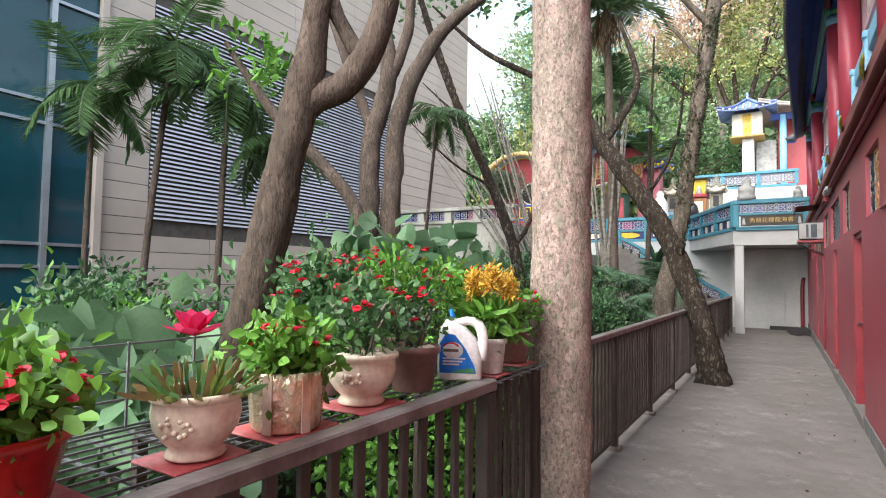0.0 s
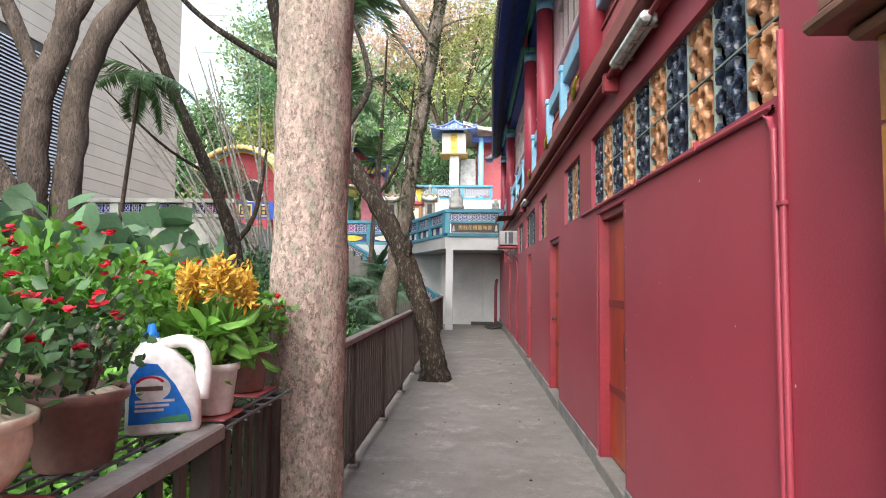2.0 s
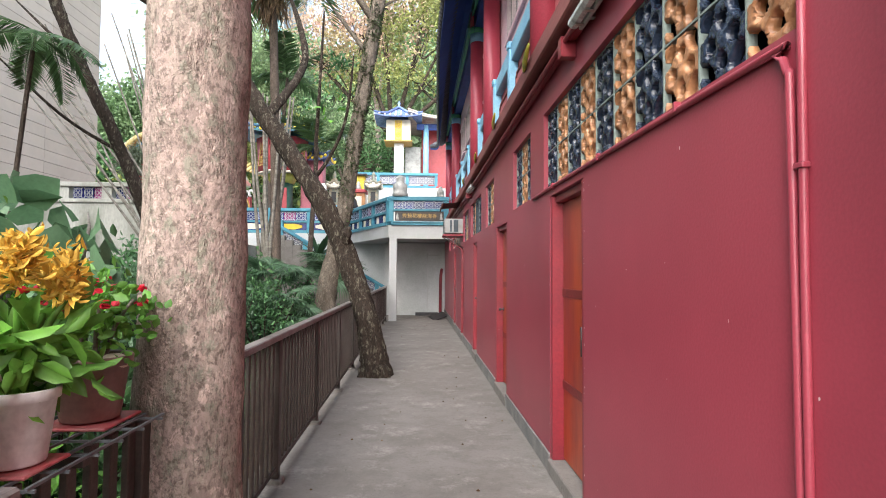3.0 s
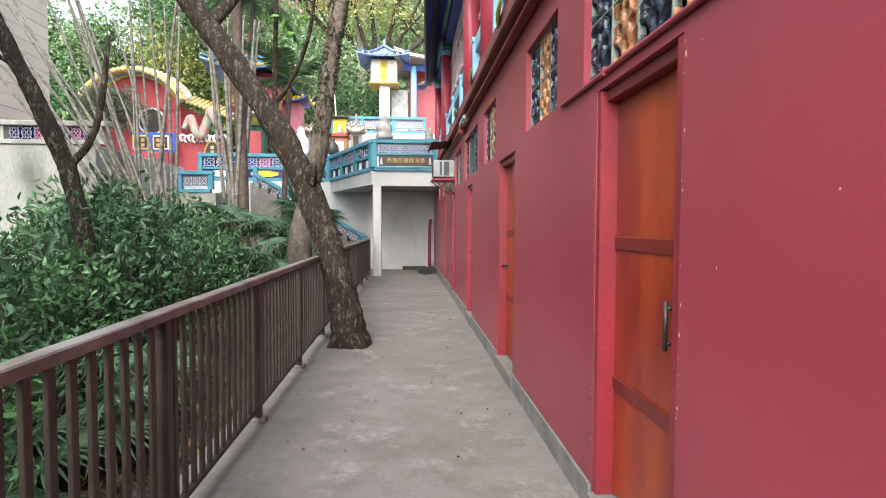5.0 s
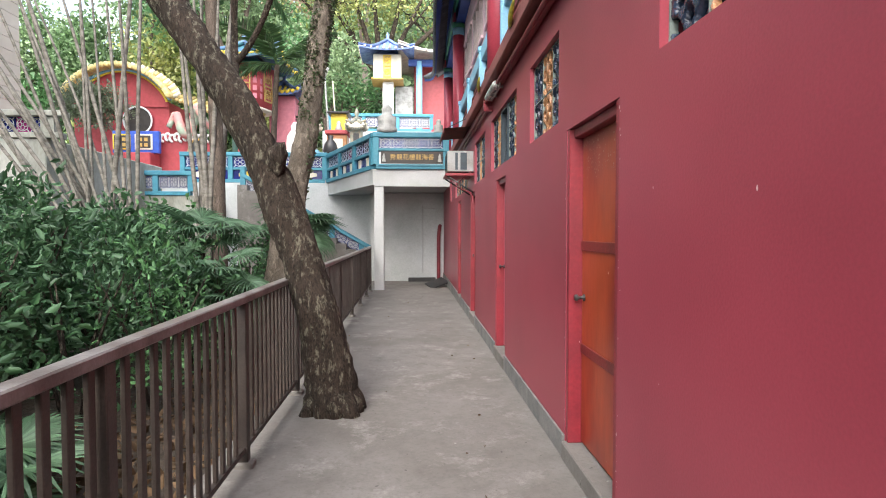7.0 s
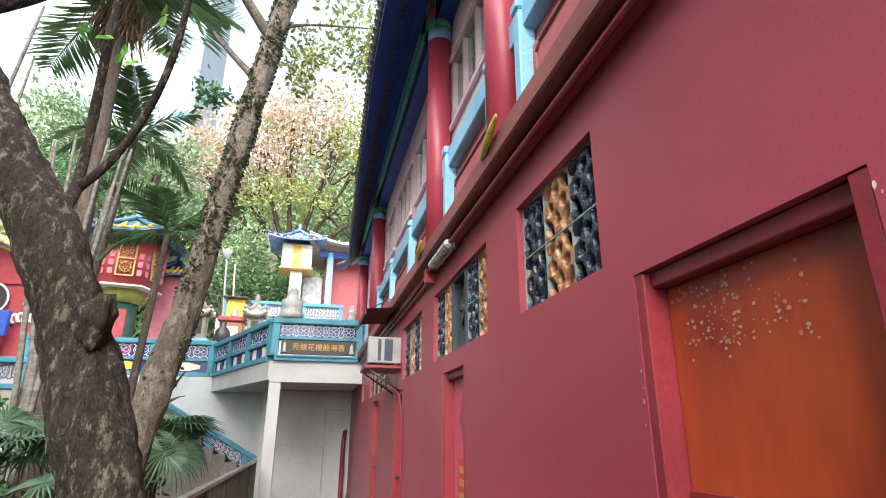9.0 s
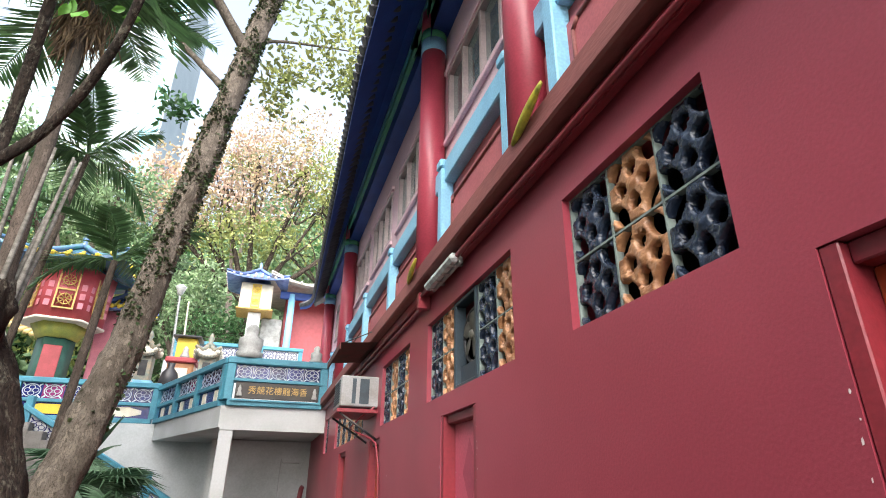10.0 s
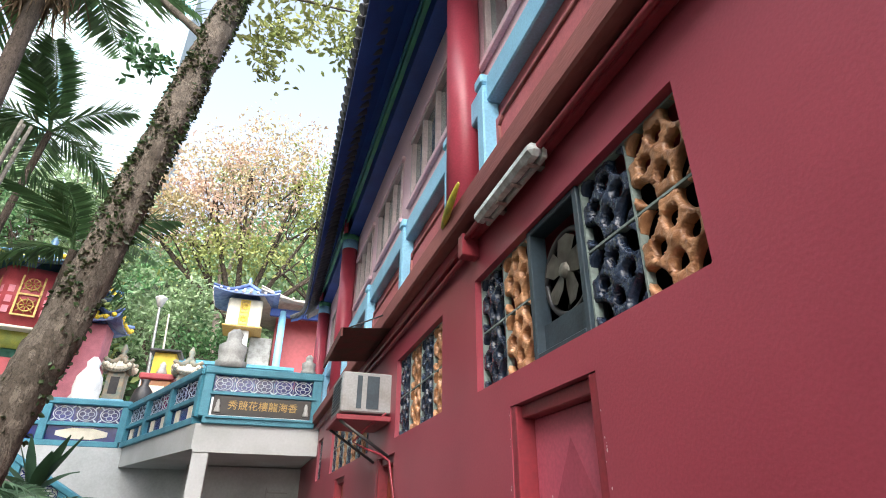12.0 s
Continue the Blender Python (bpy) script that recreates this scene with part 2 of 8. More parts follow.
M_LEAF = leafy("green_leaf", (0.112, 0.245, 0.090), (0.064, 0.155, 0.058), rough=0.5)
M_LEAFBRIGHT = leafy("bright_green_leaf", (0.16, 0.36, 0.055), (0.10, 0.26, 0.04), rough=0.5)
M_LEAFBLUE = leafy("blue_green_broad_leaf", (0.17, 0.29, 0.165), (0.10, 0.205, 0.10), rough=0.55)
M_LEAFDARK = leafy("dark_green_leaf", (0.062, 0.138, 0.058), (0.034, 0.080, 0.034), rough=0.5)
M_LEAFHILL = leafy("hillside_leaf", (0.27, 0.37, 0.19), (0.13, 0.22, 0.095), scale=0.25)
M_LEAFAUT = leafy("reddish_autumn_leaf", (0.60, 0.42, 0.34), (0.42, 0.36, 0.18), scale=0.6)
M_LEAFYEL = leafy("yellow_green_leaf", (0.36, 0.37, 0.12), (0.20, 0.26, 0.08), scale=0.6)
M_PALM = leafy("palm_leaf", (0.125, 0.225, 0.085), (0.075, 0.155, 0.055), rough=0.45)
M_FANPALM = leafy("fan_palm_leaf", (0.10, 0.18, 0.10), (0.06, 0.125, 0.06), rough=0.6)
M_VINE = leafy("dark_creeper_leaf", (0.040, 0.075, 0.022), (0.055, 0.05, 0.025), scale=4)
M_PETAL = leafy("red_petal", (0.74, 0.045, 0.085), (0.60, 0.025, 0.05), rough=0.5)
M_PETALPINK = leafy("magenta_petal", (0.62, 0.03, 0.12), (0.5, 0.02, 0.09), rough=0.5)
M_YELLOWFL = leafy("yellow_plume", (0.74, 0.52, 0.10), (0.66, 0.40, 0.06), rough=0.8)

M_RED.node_tree.nodes["Principled BSDF"].inputs["Specular IOR Level"].default_value = 0.55
M_DARKGLAZE.node_tree.nodes["Principled BSDF"].inputs["Specular IOR Level"].default_value = 0.45

# ---------------------------------------------------------------- builders
def mesh_from(bm, name):
    me = bpy.data.meshes.new(name)
    bm.to_mesh(me)
    bm.free()
    return me


def place(name, me, material, parent=None, label="", m=None, smooth=False):
    if isinstance(me, bmesh.types.BMesh):
        me = mesh_from(me, name)
    if material and not me.materials:
        me.materials.append(material)
    if smooth:
        me.polygons.foreach_set("use_smooth", [True] * len(me.polygons))
    ob = new(name, me)
    if parent:
        ob.parent = parent
        ob.matrix_parent_inverse = parent.matrix_basis.inverted()
    if m is not None:
        ob.matrix_basis = m
    if label:
        ob["label"] = label
    return ob


def part(name, bm, material, parent, label="", m=None, smooth=False):
    return place(name, bm, material, parent, label, m, smooth)


def struct(name, bm, material, label, category, m=None, smooth=False):
    return tagged(place(name, bm, material, None, "", m, smooth), label, category, "", "structure")


def thing(name, x, y, z, label, category, group="", rz=0, kind=""):
    ob = new(name)
    ob.empty_display_size = 0.1
    ob.matrix_basis = pose(x, y, z, 0, 0, rz)
    return tagged(ob, label, category, group, kind)


def box(x0, x1, y0, y1, z0, z1, bm=None, bevel=0.0):
    own = bmesh.new()
    v = [own.verts.new(p) for p in ((x0, y0, z0), (x1, y0, z0), (x1, y1, z0), (x0, y1, z0), (x0, y0, z1), (x1, y0, z1), (x1, y1, z1), (x0, y1, z1))]
    for f in ((3, 2, 1, 0), (4, 5, 6, 7), (0, 1, 5, 4), (1, 2, 6, 5), (2, 3, 7, 6), (3, 0, 4, 7)):
        own.faces.new([v[i] for i in f])
    if bevel:
        bmesh.ops.bevel(own, geom=own.edges[:], offset=bevel, segments=1, affect="EDGES")
    return join(own, bm)


def join(own, bm=None):
    if bm is None:
        return own
    me = mesh_from(own, "tmp")
    bm.from_mesh(me)
    bpy.data.meshes.remove(me)
    return bm


def moved(bm, m):
    bmesh.ops.transform(bm, matrix=m, verts=bm.verts[:])
    return bm


def smooth_path(pts, radii, step):
    """Catmull-Rom points and radii along a path."""
    P = [Vector(p) for p in pts]
    out, rad = [], []
    for i in range(len(P) - 1):
        a, b, c, d = P[max(i - 1, 0)], P[i], P[i + 1], P[min(i + 2, len(P) - 1)]
        n = max(2, int((c - b).length / step))
        for k in range(n):
            t = k / n
            out.append(0.5 * ((2 * b) + (c - a) * t + (2 * a - 5 * b + 4 * c - d) * t * t + (3 * b - a - 3 * c + d) * t ** 3))
            rad.append(radii[i] + (radii[i + 1] - radii[i]) * t)
    return out + [P[-1]], rad + [radii[-1]]


def tube(pts, radii, seg=10, bm=None, step=0.15, rough=0.0, seed=0):
    """A round limb along a path, its section uneven by rough."""
    if not isinstance(radii, (list, tuple)):
        radii = [radii] * len(pts)
    P, R = smooth_path(pts, radii, step)
    own = bmesh.new()
    rings, side = [], None
    for i, p in enumerate(P):
        d = (P[min(i + 1, len(P) - 1)] - P[max(i - 1, 0)]).normalized()
        if side is None:
            side = d.orthogonal().normalized()
        side = (side - d * side.dot(d)).normalized()
        up = d.cross(side)
        ring = []
        for k in range(seg):
            a = 2 * math.pi * k / seg
            o = side * math.cos(a) + up * math.sin(a)
            r = R[i]
            if rough:
                q = p + o * r
                r *= 1 + rough * noise.noise(Vector((q.x * 5 + seed, q.y * 5, q.z * 3))) + 0.5 * rough * noise.noise(Vector((q.x * 17, q.y * 17 + seed, q.z * 9))) + 0.35 * rough * noise.noise(Vector((q.x * 42, q.y * 42, q.z * 24 + seed)))
            ring.append(own.verts.new(p + o * r))
        rings.append(ring)
    for a, b in zip(rings, rings[1:]):
        for k in range(seg):
            own.faces.new((a[k], a[(k + 1) % seg], b[(k + 1) % seg], b[k]))
    own.faces.new(rings[0][::-1])
    own.faces.new(rings[-1])
    for f in own.faces:
        f.smooth = True
    return join(own, bm)


def lathe(profile, seg=24, bm=None, at=(0, 0, 0)):
    """A turned shape: (radius, height) from the bottom up."""
    own = bmesh.new()
    rings = []
    for r, z in profile:
        rings.append([own.verts.new((at[0] + r * math.cos(2 * math.pi * k / seg), at[1] + r * math.sin(2 * math.pi * k / seg), at[2] + z)) for k in range(seg)])
    for a, b in zip(rings, rings[1:]):
        for k in range(seg):
            own.faces.new((a[k], a[(k + 1) % seg], b[(k + 1) % seg], b[k])).smooth = True
    own.faces.new(rings[0][::-1])
    own.faces.new(rings[-1])
    return join(own, bm)


def leaf_mesh(name, centres, ups, sizes, seed, width=0.5, fold=0.25, spread=1.0):
    """Many single leaves, each a folded four-point blade."""
    rng = np.random.default_rng(seed)
    n = len(centres)
    c = np.asarray(centres, float)
    d = rng.normal(size=(n, 3)) * spread + np.asarray(ups, float)
    d /= np.linalg.norm(d, axis=1)[:, None] + 1e-9
    s = np.cross(d, rng.normal(size=(n, 3)))
    s /= np.linalg.norm(s, axis=1)[:, None] + 1e-9
    u = np.cross(s, d)
    L = (np.asarray(sizes, float) * rng.uniform(0.7, 1.3, n))[:, None]
    V = np.empty((n, 6, 3))
    V[:, 0] = c
    V[:, 1] = c + d * L * 0.38 + s * L * width * 0.5 + u * L * fold * 0.5
    V[:, 2] = c + d * L * 0.75 + s * L * width * 0.36 + u * L * fold * 0.3
    V[:, 3] = c + d * L - u * L * fold * 0.4
    V[:, 4] = c + d * L * 0.75 - s * L * width * 0.36 + u * L * fold * 0.3
    V[:, 5] = c + d * L * 0.38 - s * L * width * 0.5 + u * L * fold * 0.5
    base = (np.arange(n) * 6)[:, None]
    F = np.concatenate([base + np.array([[0, 1, 2, 3]]), base + np.array([[0, 3, 4, 5]])])
    me = bpy.data.meshes.new(name)
    me.vertices.add(n * 6)
    me.vertices.foreach_set("co", V.ravel())
    me.loops.add(F.size)
    me.loops.foreach_set("vertex_index", F.ravel().astype(np.int32))
    me.polygons.add(len(F))
    me.polygons.foreach_set("loop_start", np.arange(0, F.size, 4, dtype=np.int32))
    me.update(calc_edges=True)
    return me


def clumps(centre, size, count, per, spread, seed, shell=0.5):
    """Leaf places in uneven clumps inside an ellipsoid: leaves crowd round twig ends."""
    rng = np.random.default_rng(seed)
    d = rng.normal(size=(count, 3))
    d /= np.linalg.norm(d, axis=1)[:, None]
    r = rng.uniform(shell, 1.0, count)[:, None] ** 0.7 * rng.uniform(0.75, 1.15, count)[:, None]
    k = np.asarray(centre) + d * r * np.asarray(size)
    p = np.repeat(k, per, axis=0) + rng.normal(size=(count * per, 3)) * spread
    ups = np.repeat(d, per, axis=0) * 0.6 + np.array([0, 0, 0.25])
    return p, ups


# ---------------------------------------------------------------- the red building
WX = 0.70            # face of the long red wall
GZ0, GZ1 = 2.095, 2.69  # the ventilation blocks' band
CELL = 0.29
DOORS = [(4.23, 5.05, 2.02), (7.03, 7.88, 2.01), (10.07, 10.73, 1.96), (12.78, 13.40, 1.99), (15.1, 15.85, 1.99)]
GRILLES = [(2.36, 10), (5.76, 3), (8.08, 3), (11.66, 4), (13.85, 9), (17.45, 2)]
FAN = (9.51, 11.10)
openings = [(a, b, 0.0, h) for a, b, h in DOORS] + [(a, a + n * CELL, GZ0, GZ1) for a, n in GRILLES] + [(*FAN, GZ0, GZ1)]


def pierced_wall(x0, x1, ya, yb, za, zb, holes):
    """A thick wall along y with openings through it."""
    ys = sorted({ya, yb, *[v for h in holes for v in h[:2]]})
    zs = sorted({za, zb, *[v for h in holes for v in h[2:]]})
    solid = lambda i, j: 0 <= i < len(ys) - 1 and 0 <= j < len(zs) - 1 and not any(
        h[0] < (ys[i] + ys[i + 1]) / 2 < h[1] and h[2] < (zs[j] + zs[j + 1]) / 2 < h[3] for h in holes)
    bm = bmesh.new()
    face = lambda *p: bm.faces.new([bm.verts.new(q) for q in p])
    for i in range(len(ys) - 1):
        for j in range(len(zs) - 1):
            if not solid(i, j):
                continue
            a, b, c, d = ys[i], ys[i + 1], zs[j], zs[j + 1]
            face((x0, a, c), (x0, a, d), (x0, b, d), (x0, b, c))
            face((x1, a, c), (x1, b, c), (x1, b, d), (x1, a, d))
            if not solid(i - 1, j):
                face((x0, a, c), (x1, a, c), (x1, a, d), (x0, a, d))
            if not solid(i + 1, j):
                face((x0, b, c), (x0, b, d), (x1, b, d), (x1, b, c))
            if not solid(i, j - 1):
                face((x0, a, c), (x0, b, c), (x1, b, c), (x1, a, c))
            if not solid(i, j + 1):
                face((x0, a, d), (x1, a, d), (x1, b, d), (x0, b, d))
    bmesh.ops.remove_doubles(bm, verts=bm.verts[:], dist=1e-5)
    return bm


YA, YB = -7.0, 25.0
struct("wall_east", pierced_wall(WX, WX + 0.24, YA, YB, -0.4, 2.98, openings), M_RED, "long red painted masonry wall with doors and vents", "wall")
struct("wall_interior", box(WX + 0.9, WX + 1.0, YA, YB, -0.4, 3.0), M_DARK, "room wall behind the vents, its shade put into a near-black colour", "wall")
struct("ceiling_interior", box(WX + 0.24, WX + 0.9, YA, YB, 2.8, 2.98), M_DARK, "room ceiling behind the vents, its shade put into a near-black colour", "ceiling")

# concrete path and its edge
bm = bmesh.new()
prof = [(-7, 0.0), (6, 0.0), (12, -0.025), (18, -0.075), (22.3, -0.11)]
for (y0, z0), (y1, z1) in zip(prof, prof[1:]):
    n = max(1, int((y1 - y0) / 1.5))
    for k in range(n):
        ya, yb = y0 + (y1 - y0) * k / n, y0 + (y1 - y0) * (k + 1) / n
        za, zb = z0 + (z1 - z0) * k / n, z0 + (z1 - z0) * (k + 1) / n
        for (xa, xb) in ((-1.45, WX + 0.2),):
            bm.faces.new([bm.verts.new(p) for p in ((xa, ya, za), (xb, ya, za), (xb, yb, zb), (xa, yb, zb))])
            bm.faces.new([bm.verts.new(p) for p in ((xa, yb, zb), (xa, yb, -0.8), (xa, ya, -0.8), (xa, ya, za))])
bmesh.ops.remove_doubles(bm, verts=bm.verts[:], dist=1e-5)
struct("floor", bm, M_CONC, "worn grey concrete walkway with stains", "floor")

# grey skirting strip along the wall, between the doors
edges = [YA] + [v for a, b, h in DOORS for v in (a, b)] + [YB]
skirt = bmesh.new()
for a, b in zip(edges[0::2], edges[1::2]):
    box(WX - 0.018, WX, a, b, -0.12, 0.135, skirt, 0.004)
struct("baseboard", skirt, M_SKIRT, "grey cement skirting along the red wall", "baseboard")

# the big ledge over the vents and its conduit
struct("trim_ledge", box(WX - 0.13, WX + 0.30, YA, 22.0, 2.98, 3.12, None, 0.012), M_LEDGE, "weathered brown-red projecting ledge", "trim")
struct("trim_ledge_lower", box(WX - 0.055, WX - 0.001, YA, 22.0, 2.90, 2.978, None, 0.01), M_REDTRIM, "dark red moulding under the ledge", "trim")


M_DOORDARK = mat("dark_stained_door_rail", (0.17, 0.018, 0.016), (0.10, 0.012, 0.012), rough=0.4, scale=5, bump=0.1)


# doors
def door(idx, y0, y1, h, leaf_mat, bands, handle):
    d = struct(f"door_{idx}", box(WX + 0.085, WX + 0.125, y0 + 0.055, y1 - 0.05, 0.115, h - 0.055, None, 0.004), leaf_mat,
               "orange-red painted steel door, closed, in a deep red frame" if leaf_mat is M_DOOR else "pink-red painted door, closed, with a diamond panel", "door")
    fr = bmesh.new()
    box(WX + 0.003, WX + 0.13, y0 + 0.002, y0 + 0.05, 0.1, h - 0.002, fr, 0.004)
    box(WX + 0.003, WX + 0.13, y1 - 0.05, y1 - 0.002, 0.1, h - 0.002, fr, 0.004)
    box(WX + 0.03, WX + 0.13, y0 + 0.05, y1 - 0.05, h - 0.055, h - 0.002, fr, 0.004)
    part("door_frame", fr, M_REDTRIM, d)
    part("doorstep", box(WX - 0.025, WX + 0.2, y0 + 0.003, y1 - 0.003, -0.1, 0.10, None, 0.008), M_CONC, d, "worn concrete doorstep")
    for z in bands:
        b = box(WX + 0.076, WX + 0.085, y0 + 0.06, y1 - 0.055, z, z + 0.06, None, 0.003)
        part("rail", b, M_DOORDARK, d, "dark stained cross rail")
    if handle:
        near = y0 + 0.17
        hb = tube([(WX + 0.085, near, 0.96), (WX + 0.04, near, 0.96)], 0.008, 8)
        tube([(WX + 0.085, near, 1.09), (WX + 0.04, near, 1.09)], 0.008, 8, hb)
        tube([(WX + 0.04, near, 0.935), (WX + 0.04, near, 1.115)], 0.009, 8, hb)
        part("handle", hb, M_BLACK, d, "dark steel pull handle", smooth=True)
        part("lock", moved(lathe([(0.022, 0), (0.024, 0.008), (0.012, 0.02)], 14), pose(WX + 0.086, y0 + 0.095, 1.0, 0, -90, 0)), M_CHROME, d, "round lock cylinder", smooth=True)
    else:
        part("handle", moved(lathe([(0.02, 0), (0.022, 0.006), (0.01, 0.012), (0.01, 0.035), (0.022, 0.045), (0.018, 0.06)], 12), pose(WX + 0.085, y1 - 0.1, 1.0, 0, -90, 0)), M_BLACK, d, "dark door knob", smooth=True)
    return d


d1 = door(1, *DOORS[0], M_DOOR, (1.28, 0.62), True)
d2 = door(2, *DOORS[1], M_DOOR, (1.28, 0.66), False)
d3 = door(3, *DOORS[2], M_DOORPINK, (), False)
d4 = door(4, *DOORS[3], M_DOOR, (1.2,), False)
d5 = door(5, *DOORS[4], M_DOOR, (1.2,), False)
# faded patches near the head of the second door, and a diamond with notices on the third
rng = random.Random(4)


def flakes(spots, material, parent, name, label, stretch_=None):
    """Thin irregular chips lying on a face that looks along -x: (x, y, z, size)."""
    bm = bmesh.new()
    for x, y, z, sz in spots:
        n, st = rng.randint(5, 8), stretch_ or rng.uniform(0.8, 2.4)
        bm.faces.new([bm.verts.new((x, y + sz * rng.uniform(0.5, 1.0) * math.cos(2 * math.pi * k / n), z + st * sz * rng.uniform(0.5, 1.0) * math.sin(2 * math.pi * k / n))) for k in range(n)][::-1])
    return part(name, bm, material, parent, label)


patches = [(7.73, 1.93, 0.045, 0.03), (7.60, 1.90, 0.06, 0.022), (7.52, 1.83, 0.05, 0.035), (7.57, 1.76, 0.04, 0.02), (7.35, 1.80, 0.07, 0.05), (7.66, 1.80, 0.05, 0.03)]
spots = []
for cy, cz, sy, sz in patches:
    spots += [(WX + 0.0838 - 0.00002 * (len(spots) + k), min(max(rng.gauss(cy, sy), 7.11), 7.81), min(rng.gauss(cz, sz), 1.945), rng.uniform(0.003, 0.010)) for k in range(26)]
flakes(spots, M_DOORPATCH, d2, "flaked_paint", "pale flaked paint patches", 0.8)
east = bpy.data.objects["wall_east"]
spots = []
for y0, y1, h in DOORS[:3]:
    spots += [(WX - 0.0012, y0 - rng.uniform(0.004, 0.02), rng.uniform(0.2, h), rng.uniform(0.002, 0.0065)) for k in range(18)]
    spots += [(WX - 0.0012, y1 + rng.uniform(0.004, 0.02), rng.uniform(0.2, h), rng.uniform(0.002, 0.006)) for k in range(16)]
spots += [(WX - 0.0012, rng.uniform(2, 13), rng.uniform(0.2, 2.0), rng.uniform(0.002, 0.006)) for k in range(34)]
flakes(spots, mat("chipped_plaster", (0.68, 0.60, 0.57), (0.6, 0.5, 0.47), rough=0.8, bump=0), east, "paint_chip", "small pale chips in the red paint")
ym = (DOORS[2][0] + DOORS[2][1]) / 2
M_DIAMOND = mat("dull_rose_paint", (0.36, 0.06, 0.09), (0.30, 0.05, 0.08), rough=0.5, bump=0.05)
M_NOTICE = mat("red_notice_paper", (0.5, 0.06, 0.05), (0.42, 0.05, 0.05), rough=0.6, bump=0)
M_GOLDPAINT = mat("gold_paint", (0.50, 0.33, 0.10), (0.38, 0.23, 0.06), rough=0.45, metal=0.2, scale=12, bump=0.05)
M_YELLOW = mat("yellow_paint", (0.72, 0.52, 0.04), (0.62, 0.42, 0.03), rough=0.5, bump=0.05)
dia = bmesh.new()
dia.faces.new([dia.verts.new((WX + 0.0835, ym + a, z)) for a, z in ((0, 1.80), (0.13, 1.60), (0, 1.40), (-0.13, 1.60))][::-1])
part("diamond", dia, M_DIAMOND, d3, "dull rose diamond")
part("notice", box(WX + 0.081, WX + 0.0845, ym - 0.12, ym + 0.16, 0.95, 1.32), M_NOTICE, d3, "red paper notice with gold writing")
for r in range(3):
    for c in range(5):
        part("writing_bar", box(WX + 0.079, WX + 0.0808, ym - 0.09 + c * 0.045, ym - 0.062 + c * 0.045, 1.22 - r * 0.09, 1.27 - r * 0.09), M_GOLDPAINT, d3)
part("cyan_patch", box(WX + 0.081, WX + 0.0845, ym - 0.10, ym + 0.12, 0.50, 0.76), M_SKYBLUE, d3, "light blue notice sheet")
part("yellow_patch", box(WX + 0.081, WX + 0.0845, ym - 0.12, ym + 0.16, 0.78, 0.93), M_YELLOW, d3, "yellow strip below the notice")


# ventilation blocks: a glazed square with a ring, a rosette and eight openings
def vent_block():
    """A glazed plate with a boss, four oval openings round it and one in each corner, every rim swollen."""
    half, n, deep = CELL / 2 - 0.004, 44, 0.05
    holes = [(0.066, 0.033, 0.031, math.pi / 2 * k) for k in range(4)] + [(0.128, 0.034, 0.060, math.pi / 4 + math.pi / 2 * k) for k in range(4)]

    def clear(y, z):
        """Distance to the nearest opening, negative inside it."""
        best = 1.0
        for r, a, b, t in holes:
            u, v = y * math.cos(t) + z * math.sin(t) - r, z * math.cos(t) - y * math.sin(t)
            u += 3.2 * v * v * (r > 0.1)
            best = min(best, ((abs(u / a) ** 2.7 + abs(v / (b * (1 + 0.35 * u / a))) ** 2.7) ** (1 / 2.7) - 1) * min(a, b))
        return best

    bm = bmesh.new()
    step = 2 * half / n
    at = {}

    def vert(i, j):
        if (i, j) not in at:
            y, z = -half + i * step, -half + j * step
            for k in range(5):
                f = clear(y, z)
                if abs(f) > step * 0.75:
                    break
                gy, gz = (clear(y + 1e-4, z) - f) / 1e-4, (clear(y, z + 1e-4) - f) / 1e-4
                g = gy * gy + gz * gz + 1e-6
                y, z = y - f * gy / g, z - f * gz / g
            m_ = max(abs(y), abs(z))
            if abs(y) > half - 0.03 and abs(z) > half - 0.03:
                cy, cz = math.copysign(half - 0.03, y), math.copysign(half - 0.03, z)
                d = math.hypot(y - cy, z - cz)
                if d > 0.03:
                    y, z = cy + (y - cy) * 0.03 / d, cz + (z - cz) * 0.03 / d
            f = clear(y, z)
            x = -0.005 * math.exp(-((f - 0.004) / 0.0035) ** 2) - 0.010 * math.exp(-(y * y + z * z) / 0.0005)
            x += 0.006 * math.exp(-f / 0.002) + 0.008 * max(0.0, (m_ - half + 0.012) / 0.012) ** 2
            x += 0.003 * noise.noise(Vector((y * 70, z * 70, 3.0))) + 0.002 * noise.noise(Vector((y * 150, z * 150, 7.0)))
            at[(i, j)] = bm.verts.new((0.012 + x, y, z))
        return at[(i, j)]

    for i in range(n):
        for j in range(n):
            if clear(-half + (i + 0.5) * step, -half + (j + 0.5) * step) > 0:
                bm.faces.new((vert(i, j), vert(i, j + 1), vert(i + 1, j + 1), vert(i + 1, j))).smooth = True
    rim = [e for e in bm.edges if e.is_boundary]
    out = bmesh.ops.extrude_edge_only(bm, edges=rim)
    for v in out["geom"]:
        if isinstance(v, bmesh.types.BMVert):
            v.co.x = deep
    bmesh.ops.recalc_face_normals(bm, faces=bm.faces[:])
    return mesh_from(bm, "vent_block")


block_dark, block_ochre = vent_block(), None
block_ochre = block_dark.copy()
block_dark.materials.append(M_DARKGLAZE)
block_ochre.materials.append(M_OCHRE)


